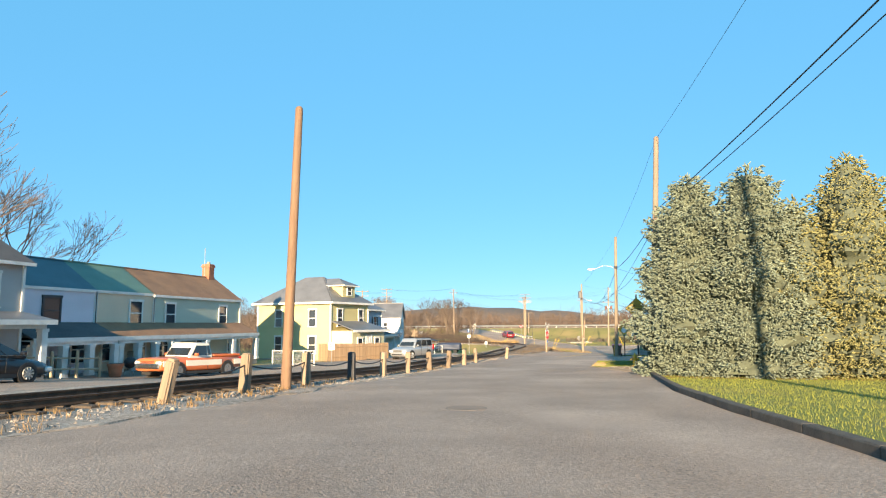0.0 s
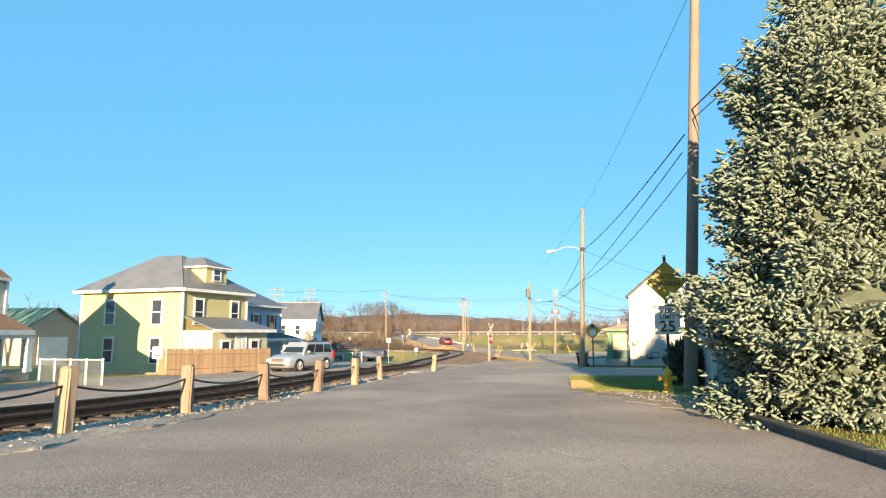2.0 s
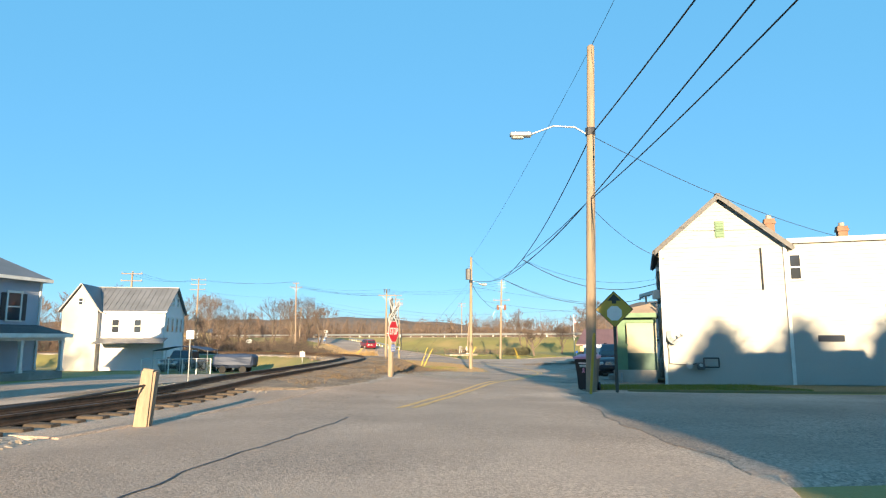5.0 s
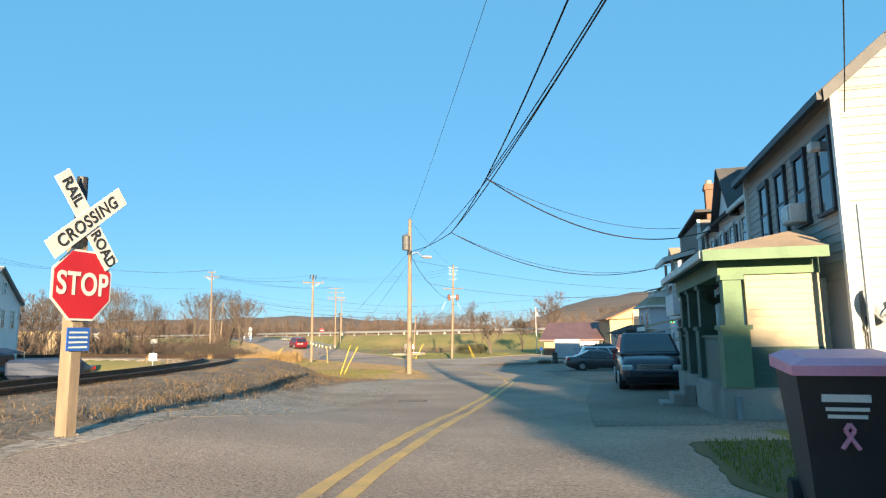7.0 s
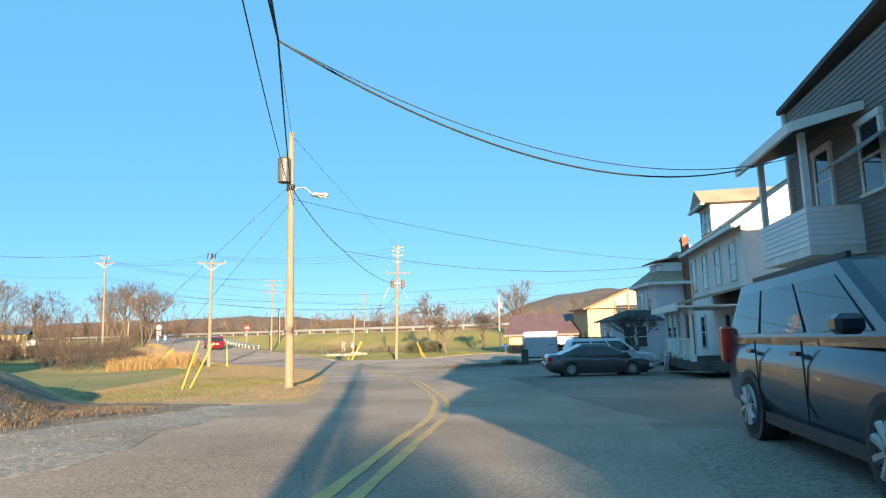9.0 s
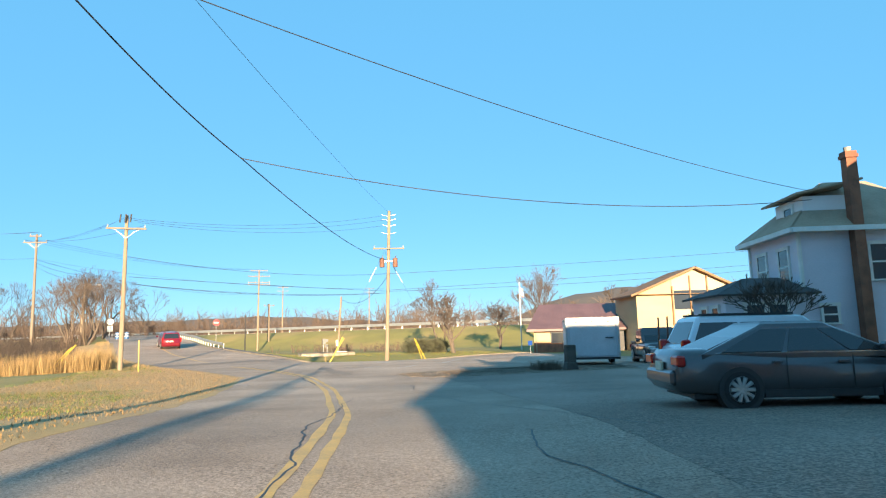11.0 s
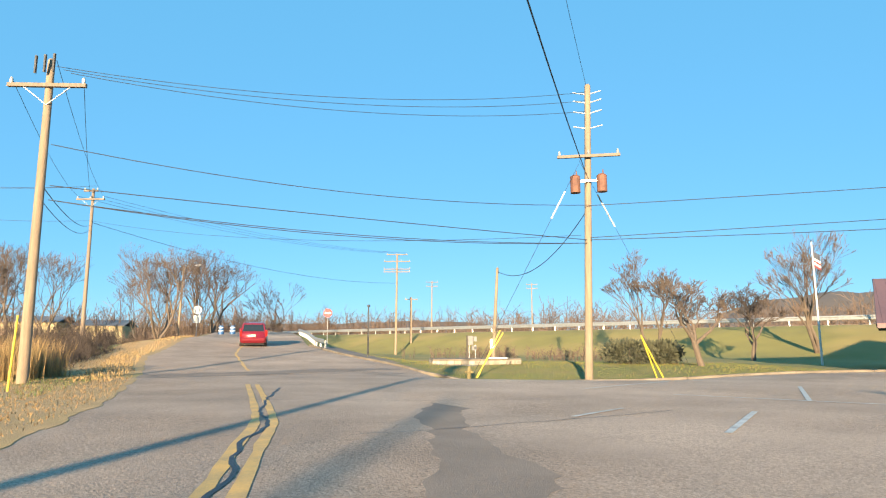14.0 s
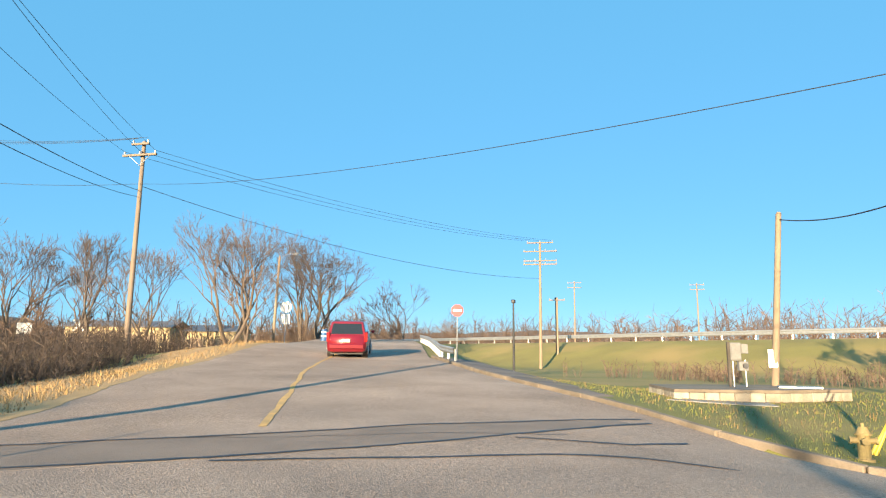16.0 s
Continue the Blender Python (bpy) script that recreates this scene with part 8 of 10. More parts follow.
for ang, txt in ((52, ("RAIL", "ROAD")), (-40, None)):
    mm = pose(0, -0.03 if txt is None else -0.018, 2.42, 0, 0, 0) @ pose(0, 0, 0, 0, ang, 0)
    bl = part("crossbuck_blade", box_bm(-0.62, 0.62, -0.004, 0.004, -0.115, 0.115, m=mm, bevel=0.003), SIGN_WHITE, st)
    if txt is None:
        lettering(st, "CROSSING", 0.2, mm @ pose(0, -0.008, 0), SIGN_BLACK, 0.95, 1.1, 0.003)
    else:
        lettering(st, "RAIL", 0.2, mm @ pose(-0.38, -0.008, 0), SIGN_BLACK, 0.85, 1.0, 0.003)
        lettering(st, "ROAD", 0.2, mm @ pose(0.38, -0.008, 0), SIGN_BLACK, 0.85, 1.0, 0.003)
part("blue_plate", box_bm(-0.15, 0.15, 0.01, 0.02, 0.94, 1.2), SIGN_BLUE, st, "small blue notice plate")
for k in range(4):
    part("printed_line", box_bm(-0.12, 0.12, 0.004, 0.01, 0.97 + k * 0.055, 0.99 + k * 0.055), SIGN_WHITE, st)


def diamond(side):
    return [(0, side * 0.7071), (side * 0.7071, 0), (0, -side * 0.7071), (-side * 0.7071, 0)]


wx, wy = 1.62, 33.14
ws = empty("speed_limit_sign", pose(wx, wy, gz(wx, wy) + 0.03), label="yellow diamond warning sign above a white speed limit sign", category="sign")
part("post", box_bm(-0.035, 0.035, 0.02, 0.07, -0.3, 3.6), DARK_METAL, ws)
zd = 2.11 - gz(wx, wy)
plate(ws, "diamond", [(x, z + zd) for x, z in diamond(0.78)], 0.0, 0.008, SIGN_BLACK)
plate(ws, "yellow_face", [(x, z + zd) for x, z in diamond(0.74)], -0.006, 0.006, SIGN_YELLOW)
lettering(ws, "WATCH", 0.17, pose(0, -0.01, zd + 0.12), SIGN_BLACK, 0.9, 1.1, 0.003)
lettering(ws, "CHILDREN", 0.17, pose(0, -0.01, zd - 0.07), SIGN_BLACK, 0.85, 1.1, 0.003)
zs = 1.08 - gz(wx, wy)
part("speed_plate", box_bm(-0.32, 0.32, -0.004, 0.004, zs - 0.38, zs + 0.38), SIGN_BLACK, ws)
part("speed_face", box_bm(-0.305, 0.305, -0.008, -0.004, zs - 0.365, zs + 0.365), SIGN_WHITE, ws)
lettering(ws, "SPEED", 0.16, pose(0, -0.012, zs + 0.24), SIGN_BLACK, 0.95, 1.1, 0.003)
lettering(ws, "LIMIT", 0.16, pose(0, -0.012, zs + 0.08), SIGN_BLACK, 0.95, 1.1, 0.003)
lettering(ws, "25", 0.4, pose(0, -0.012, zs - 0.18), SIGN_BLACK, 1.0, 1.05, 0.006)

dx, dy = 1.74, 60.0
ds = empty("stop_ahead_sign", pose(dx, dy, gz(dx, dy) + 0.03, 0, 0, -6), label="yellow diamond stop-ahead sign with black arrow", category="sign")
part("post", cyl_bm((0, 0.06, -0.3), (0, 0.06, 2.6), 0.05, n=10), CURB_DARK, ds)
zd = 0.85 - gz(dx, dy)
plate(ds, "diamond", [(x, z + zd) for x, z in diamond(0.79)], 0.0, 0.008, SIGN_BLACK)
plate(ds, "yellow_face", [(x, z + zd) for x, z in diamond(0.75)], -0.006, 0.006, SIGN_YELLOW)
plate(ds, "stop_symbol", [(x, z + zd - 0.12) for x, z in ngon(8, 0.235, math.pi / 8)], -0.012, 0.006, SIGN_WHITE)
plate(ds, "arrow", [(-0.2, zd + 0.26), (0, zd + 0.47), (0.2, zd + 0.26), (0.065, zd + 0.26), (0.065, zd + 0.17), (-0.065, zd + 0.17), (-0.065, zd + 0.26)], -0.012, 0.006, SIGN_BLACK)
pg = empty("marker_post", pose(0.75, 58.85, gz(0.75, 58.85), 0, 5, 0), label="pale yellow leaning marker post in the grass", category="post")
part("board", box_bm(-0.035, 0.035, -0.015, 0.015, -0.2, 1.75, bevel=0.006), SIGN_YELLOW, pg)


def far_sign(x, y, zc, pts, col, label, post=0.03, extra=None, rz=20):
    e = empty("road_sign", pose(x, y, gz(x, y), 0, 0, rz), label=label, category="sign")
    z = zc - gz(x, y)
    part("post", cyl_bm((0, 0.04, -0.2), (0, 0.04, z + 0.3), post, n=8), STEEL, e)
    plate(e, "plate", [(a, b + z) for a, b in pts], 0.0, 0.01, col)
    if extra:
        part("lower_plate", box_bm(-0.3, 0.3, -0.005, 0.005, z - extra - 0.35, z - extra + 0.35), SIGN_WHITE, e)
    return e


e = far_sign(-21.9, 171.35, 0.88, ngon(8, 0.42, math.pi / 8), SIGN_RED, "red octagonal road sign beside the ramp")
part("white_bar", box_bm(-0.28, 0.28, -0.02, -0.008, 0.88 - gz(-21.9, 171.35) - 0.07, 0.88 - gz(-21.9, 171.35) + 0.07), SIGN_WHITE, e)
far_sign(-34.55, 170.2, 1.26, ngon(8, 0.42, math.pi / 8), SIGN_WHITE, "pale back of a road sign beside the ramp", extra=0.85)
far_sign(-47.0, 160.0, -0.6, [(-0.5, -0.35), (0.5, -0.35), (0.5, 0.35), (-0.5, 0.35)], SIGN_WHITE, "white rectangular notice board in the brush")
far_sign(-17.0, 92.0, -1.3, [(-0.2, -0.2), (0.2, -0.2), (0.2, 0.2), (-0.2, 0.2)], SIGN_WHITE, "small white trackside sign")

# hydrants
def hydrant(x, y, col, label, s=1.0):
    e = empty("fire_hydrant", pose(x, y, gz(x, y) + 0.03) @ Matrix.Diagonal((s, s, s, 1)), label=label, category="hydrant")
    bm = cyl_bm((0, 0, -0.1), (0, 0, 0.06), 0.17, 0.17, 14)
    cyl(bm, (0, 0, 0.06), (0, 0, 0.5), 0.115, 0.11, 14)
    cyl(bm, (0, 0, 0.5), (0, 0, 0.54), 0.15, 0.15, 14)
    part("barrel", bm, col, e)
    bm = cyl_bm((0, 0, 0.54), (0, 0, 0.66), 0.13, 0.07, 14)
    cyl(bm, (0, 0, 0.66), (0, 0, 0.73), 0.035, 0.035, 6)
    part("bonnet", bm, col, e)
    for d in ((0.2, 0, 0), (-0.2, 0, 0), (0, -0.21, 0)):
        bm = cyl_bm((0, 0, 0.4), (d[0], d[1], 0.4), 0.06, 0.06, 10)
        cyl(bm, (d[0], d[1], 0.4), (d[0] * 1.2, d[1] * 1.2, 0.4), 0.075, 0.075, 6)
        part("nozzle", bm, col, e)


HYD = mat("hydrant_yellow", (0.66, 0.4, 0.03), 0.5, dark=(0.5, 0.3, 0.03), scale=4, fine=30)
HYD_PALE = mat("hydrant_pale", (0.36, 0.27, 0.11), 0.7, dark=(0.22, 0.17, 0.08), scale=4, fine=30)
hydrant(1.4, 32.3, HYD, "bright yellow fire hydrant on the verge", 0.9)
hydrant(-4.6, 146.3, HYD_PALE, "faded yellow fire hydrant on the corner lawn", 0.85)

# wheeled bin
BIN = mat("bin_black", (0.02, 0.02, 0.024), 0.5, scale=3, bump=0.1)
PINK = mat("bin_pink", (0.72, 0.3, 0.42), 0.5, dark=(0.6, 0.24, 0.35), scale=3, bump=0.1)
wbn = empty("wheeled_bin", pose(1.1, 61.3, gz(1.1, 61.3) + 0.03, 0, 0, -20), label="black wheeled bin with a pink lid", category="bin")
part("body", loft([[(-0.26, -0.26, 0.05), (0.26, -0.26, 0.05), (0.26, 0.26, 0.05), (-0.26, 0.26, 0.05)], [(-0.29, -0.31, 0.5), (0.29, -0.31, 0.5), (0.29, 0.3, 0.5), (-0.29, 0.3, 0.5)], [(-0.34, -0.4, 1.0), (0.34, -0.4, 1.0), (0.34, 0.36, 1.0), (-0.34, 0.36, 1.0)]]), BIN, wbn)
part("lid", loft([[(-0.37, -0.45, 1.0), (0.37, -0.45, 1.0), (0.37, 0.4, 1.02), (-0.37, 0.4, 1.02)], [(-0.37, -0.45, 1.06), (0.37, -0.45, 1.06), (0.37, 0.4, 1.1), (-0.37, 0.4, 1.1)], [(-0.28, -0.35, 1.1), (0.28, -0.35, 1.1), (0.28, 0.32, 1.14), (-0.28, 0.32, 1.14)]]), PINK, wbn, "pink plastic lid")
part("handle", cyl_bm((-0.25, 0.45, 0.98), (0.25, 0.45, 0.98), 0.02, n=8), BIN, wbn)
for s in (-1, 1):
    part("wheel", cyl_bm((s * 0.24, 0.3, 0.12), (s * 0.32, 0.3, 0.12), 0.13, 0.13, 16), RUBBER, wbn)
for k, (a, b, z) in enumerate(((-0.21, 0.05, 0.84), (-0.19, 0.04, 0.785), (-0.18, 0.03, 0.74))):
    part("printed_line", box_bm(a, b, -0.392 + 0.012 * k, -0.36 + 0.012 * k, z, z + (0.045 if k == 0 else 0.022)), SIGN_WHITE, wbn)
bm = bmesh.new()
for s in (-1, 1):
    cyl(bm, (s * 0.045 - 0.07, -0.355, 0.56), (-s * 0.025 - 0.07, -0.362, 0.67), 0.014, n=6)
    cyl(bm, (-s * 0.025 - 0.07, -0.362, 0.67), (-0.07, -0.366, 0.71), 0.014, n=6)
part("printed_ribbon", bm, PINK, wbn)


# ---------- guards, fences, stone tank, guard rails ----------
def guy_guard(x, y, ax, ay, L=2.2):
    z = gz(x, y)
    e = empty("guy_guard", label="slanting yellow plastic guard on a guy wire", category="guy guard", group="guy guards")
    d = Vector((ax, ay, 1)).normalized()
    part("tube", cyl_bm(Vector((x, y, z)), Vector((x, y, z)) + d * L, 0.032, 0.028, 8), YELLOW_PLASTIC, e)


guy_guard(3.9, 147.2, -0.35, -0.3)
guy_guard(4.2, 147.4, -0.5, -0.3)
guy_guard(-4.42, 146.95, 0.6, 0.22, 2.6)
guy_guard(-4.35, 146.95, 0.48, 0.18, 2.6)
guy_guard(-8.2, 101.6, 0.35, -0.05)
guy_guard(-8.0, 102.0, 0.5, -0.05)
guy_guard(-14.0, 130.7, -0.06, 0.1, 2.0)
guy_guard(-21.5, 134.5, 0.75, 0.2, 2.4)
guy_guard(-22.0, 134.7, 0.9, 0.2, 2.4)

fe = empty("board_fence", label="pale new board fence beside the yellow house", category="fence")
fr = random.Random(5)
bd = bpy.data.meshes.new("board")
bm = prism(bmesh.new(), [(-0.068, 0), (0.068, 0), (0.068, 1.38), (0.04, 1.42), (-0.04, 1.42), (-0.068, 1.38)], 0.022)
bm.to_mesh(bd)
bm.free()
bd.materials.append(FENCE_WOOD)
for (xa, ya), (xb, yb) in (((-21.6, 47.0), (-19.1, 54.6)), ((-21.65, 47.0), (-23.6, 49.4))):
    L_ = math.hypot(xb - xa, yb - ya)
    ang = math.degrees(math.atan2(yb - ya, xb - xa))
    for k in range(int(L_ / 0.142)):
        u = (k + 0.5) * 0.142 / L_
        x, y = xa + (xb - xa) * u, ya + (yb - ya) * u
        o = new("board", bd)
        o.parent = fe
        o.matrix_basis = pose(x, y, gz(x, y) + 0.05 + fr.uniform(-0.02, 0.02), 0, fr.uniform(-0.6, 0.6), ang)
    for zz in (0.35, 1.15):
        part("fence_rail", cyl_bm((xa, ya, gz(xa, ya) + zz), (xb, yb, gz(xb, yb) + zz), 0.035, n=4), FENCE_WOOD, fe)

cf = empty("chain_link_fence", label="chain link fence with white posts", category="fence")
for k in range(5):
    u = k / 4
    x, y = -21.8 + 3.5 * u, 38.6 - 0.9 * u
    part("fence_post", cyl_bm((x, y, gz(x, y) - 0.1), (x, y, gz(x, y) + 1.05), 0.04, n=8), TRIM, cf)
    if k < 4:
        x2, y2 = -21.8 + 3.5 * (u + 0.25), 38.6 - 0.9 * (u + 0.25)
        part("top_rail", cyl_bm((x, y, gz(x, y) + 1.0), (x2, y2, gz(x2, y2) + 1.0), 0.025, n=6), TRIM, cf)
        lst = []
        z0 = gz(x, y)
        for q in range(-9, 10):
            a = max(0, -q / 9), min(1, 1 - q / 9)
            for sgn in (0, 1):
                u0, u1 = a
                if u1 <= u0:
                    continue
                f0, f1 = (u0 + q / 9, u1 + q / 9)
                if sgn:
                    f0, f1 = 1 - f0, 1 - f1
                lst.append((Vector((x + (x2 - x) * u0, y + (y2 - y) * u0, z0 + f0)), Vector((x + (x2 - x) * u1, y + (y2 - y) * u1, z0 + f1)), 0.005, 0.005))
        v, f = bars(lst, 3)
        raw("mesh_panel", v, f, STEEL, cf)

BLOCK = mat("stone_block", (0.42, 0.37, 0.29), 0.9, dark=(0.26, 0.22, 0.17), scale=3, fine=30, vary=0.2, bump=0.6)
tk = empty("stone_tank", label="low stone block tank with a concrete slab top", category="tank")
TZ = gz(-5.3, 155.0)
TANK = [(-7.9, 153.2), (-5.1, 154.3), (-3.0, 156.4), (-4.6, 158.8), (-8.9, 156.6)]
for (ax, ay), (bx, by) in zip(TANK, TANK[1:] + TANK[:1]):
    ln = math.hypot(bx - ax, by - ay)
    cnt = max(2, round(ln / 0.45))
    m = pose(ax, ay, TZ, 0, 0, math.degrees(math.atan2(by - ay, bx - ax)))
    for row in range(2):
        for k in range(cnt):
            w_ = ln / cnt
            part("block", box_bm(k * w_ + 0.008, (k + 1) * w_ - 0.008, -0.01, 0.2, 0.26 * row - 0.2, 0.26 * row + 0.05, m=m, bevel=0.015), BLOCK, tk)
bm = bmesh.new()
lo = [bm.verts.new((x, y, TZ + 0.32)) for x, y in TANK]
hi = [bm.verts.new((x, y, TZ + 0.4)) for x, y in TANK]
bm.faces.new(lo[::-1])
bm.faces.new(hi)
for i in range(5):
    bm.faces.new((lo[i], lo[(i + 1) % 5], hi[(i + 1) % 5], hi[i]))
part("slab", bm, KERB, tk)
part("hatch", box_bm(-5.0, -3.8, 155.9, 156.6, TZ + 0.4, TZ + 0.46, bevel=0.01), STEEL, tk, "steel access hatch")
BOX_GREY = mat("grey_box_paint", (0.24, 0.235, 0.225), 0.5, 0.1, scale=3, fine=20, bump=0.1)
ub = empty("meter_cabinet", pose(-6.1, 156.3, TZ + 0.4, 0, 0, 23), label="grey steel electrical cabinet on legs", category="cabinet")
part("box", box_bm(-0.24, 0.1, -0.1, 0.1, 0.82, 1.4, bevel=0.02), BOX_GREY, ub)
part("door", box_bm(-0.22, 0.08, -0.12, -0.1, 0.86, 1.36, bevel=0.006), BOX_GREY, ub)
part("box", box_bm(0.12, 0.34, -0.08, 0.1, 1.05, 1.36, bevel=0.015), BOX_GREY, ub)
part("box", box_bm(0.02, 0.32, -0.08, 0.1, 0.5, 0.8, bevel=0.015), BOX_GREY, ub)
part("meter", cyl_bm((0.2, -0.08, 0.66), (0.2, -0.17, 0.66), 0.08, n=14), GREY_CAN, ub)
part("post", box_bm(-0.32, -0.24, -0.04, 0.04, 0, 1.42), CURB_DARK, ub)
for x in (-0.15, 0.25):
    part("conduit", cyl_bm((x, 0, 0), (x, 0, 0.85), 0.025, n=8), STEEL, ub)
part("pole_box", box_bm(-5.1, -4.83, 157.7, 157.86, -2.3, -1.7), STEEL, MT)
tagged(strip("tank_apron", [(-8.3, 151.9), (-5.0, 152.8)], [(-7.9, 153.2), (-5.2, 154.3)], 12, 6, 0.07, CONCRETE, wob=0.1), label="worn concrete apron before the stone tank", category="pavement", kind="structure")


def guard_rail(name, pts, h, label, step=2.0, posts=True, thick=1.0):
    p = resample(pts, int(np.hypot(*np.diff(np.array(pts, float), axis=0).T).sum() / step) + 1)
    e = empty(name, label=label, category="guard rail")
    prof = [(0.0, -0.155), (0.04, -0.11), (0.04, -0.06), (0.0, -0.02), (0.0, 0.02), (0.04, 0.06), (0.04, 0.11), (0.0, 0.155), (-0.02, 0.155), (-0.02, -0.155)]
    t = np.gradient(p, axis=0)
    t /= np.hypot(*t.T)[:, None]
    v, f = [], []
    k = len(prof)
    for i in range(len(p)):
        z = gz(*p[i]) + h
        nx, ny = -t[i, 1], t[i, 0]
        for a, b in prof:
            v.append((p[i, 0] + nx * a, p[i, 1] + ny * a, z + b * thick))
    for i in range(len(p) - 1):
        for j in range(k):
            f.append((i * k + j, i * k + (j + 1) % k, (i + 1) * k + (j + 1) % k, (i + 1) * k + j))
    raw("beam", v, f, STEEL, e)
    if posts:
        for q in p:
            z = gz(*q)
            part("rail_post", box_bm(q[0] + 0.03, q[0] + 0.15, q[1] + 0.02, q[1] + 0.14, z - 0.2, z + h + 0.1), STEEL, e)


guard_rail("guard_rail", [(-18.0, 161.2), (-20.2, 164.6), (-27.2, 178.5), (-34, 191.5)], 0.55, "galvanised steel guard rail along the ramp", 1.9)
dk = np.array([DECK_A, DECK_B])
def deck_pt(u, off):
    a, b = dk
    d = (b - a) / np.hypot(*(b - a))
    return tuple(a + (b - a) * u + np.array([d[1], -d[0]]) * off)
guard_rail("guard_rail", [deck_pt(0.2, 0.3), deck_pt(0.95, 0.3)], 0.75, "long pale guard rail along the highway", 3.8, True, 1.6)
tagged(strip("highway", [deck_pt(u, 14) for u in np.linspace(0, 1, 8)], [deck_pt(u, 2) for u in np.linspace(0, 1, 8)], 60, 4, 0.05, ASPHALT), label="asphalt highway on top of the bank", category="road", kind="structure")
fl = empty("flagpole", pose(15.0, 159.5, gz(15, 159.5)), label="slim white flagpole by the municipal building", category="flagpole")
part("mast", cyl_bm((0, 0, -0.2), (0, 0, 7.6), 0.07, 0.035, 10), TRIM, fl)
for k, (m_, z0) in enumerate(((REDCAR, 0.0), (TRIM, 0.14), (REDCAR, 0.28), (TRIM, 0.42), (BLUECAR, 0.56))):
    bm = bmesh.new()
    for q in range(5):
        box(bm, 0.05 + 0.07 * q, 0.13 + 0.07 * q, -0.03 + 0.05 * (q % 2), 0.03 + 0.05 * (q % 2), 6.0 + z0 - 0.05 * q, 6.14 + z0 - 0.05 * q + (0.26 if k == 4 else 0))
    part("flag_stripe", bm, m_, fl)
part("finial", cyl_bm((0, 0, 7.6), (0, 0, 7.75), 0.07, 0.02, 10), CHROME, fl)
dish = empty("satellite_dish", pose(5.57, 66.98, -0.2, 0, 0, 35), label="grey satellite dish on the house corner", category="satellite dish")
bm = bmesh.new()
bmesh.ops.create_uvsphere(bm, u_segments=20, v_segments=12, radius=0.6)
bmesh.ops.delete(bm, geom=[v for v in bm.verts if v.co.z > -0.42], context="VERTS")
bmesh.ops.transform(bm, matrix=pose(0, -0.05, 0.3, 65, 0, 0) @ Matrix.Diagonal((0.66, 0.72, 0.48, 1)), verts=bm.verts)
bmesh.ops.solidify(bm, geom=list(bm.faces), thickness=0.015)
part("reflector", bm, INSULATOR, dish, smooth=True)
part("mount", cyl_bm((-0.1, 0.24, -0.2), (0, 0.15, 0.2), 0.022, n=8), STEEL, dish)
part("feed_arm", cyl_bm((0, 0.08, 0.02), (0, -0.36, 0.3), 0.014, n=6), STEEL, dish)
part("feed_head", cyl_bm((0, -0.4, 0.28), (0, -0.3, 0.34), 0.04, n=10), STEEL, dish)
ac = empty("window_air_conditioner", pose(5.3, 67.3, 0, 0, 0, -14) @ pose(-0.12, 1.87, 1.82), label="white window air conditioner in an upper window", category="air conditioner")
part("case", box_bm(-0.25, 0.15, -0.26, 0.26, -0.1, 0.28, bevel=0.02), TRIM, ac)
part("vent_grille", box_bm(-0.27, -0.24, -0.22, 0.22, -0.06, 0.24), STEEL, ac)

# small blue parking sign before the municipal building
SIGN_DEEP = mat("deep_blue_sign", (0.012, 0.06, 0.26), 0.7, scale=2, bump=0, spec=0.1)
bs = empty("parking_sign", pose(13.1, 144.0, gz(13.1, 144.0)), label="small blue parking sign on a thin post", category="sign")
part("post", cyl_bm((0, 0.02, -0.2), (0, 0.02, 1.15), 0.025, n=8), STEEL, bs)
part("plate", box_bm(-0.19, 0.19, -0.01, 0.0, 0.78, 1.16), SIGN_DEEP, bs)
# ---------- ground cover, past counting ----------
rs = np.random.RandomState(7)


def inside(poly, x, y):
    """Which points lie in a polygon."""
    r = np.zeros(len(x), bool)
    j = len(poly) - 1
    for i in range(len(poly)):
        (xi, yi), (xj, yj) = poly[i], poly[j]
        c = ((yi > y) != (yj > y)) & (x < (xj - xi) * (y - yi) / (yj - yi + 1e-12) + xi)
        r ^= c
        j = i
    return r


def spots(poly, n, patchy=0.0, scale=0.5):
    p = np.array(poly)
    lo, hi = p.min(0), p.max(0)
    x, y = rs.uniform(lo[0], hi[0], n), rs.uniform(lo[1], hi[1], n)
    k = inside(poly, x, y)
    x, y = x[k], y[k]
    if patchy:
        w = np.sin(x * scale * 3.1 + 1.3 * np.sin(y * scale * 2.3)) * np.sin(y * scale * 2.7 + 1.7 * np.sin(x * scale * 1.9))
        k = rs.uniform(-1, 1, len(x)) * (1 - patchy) + w * patchy > -0.1
        x, y = x[k], y[k]
    return x, y


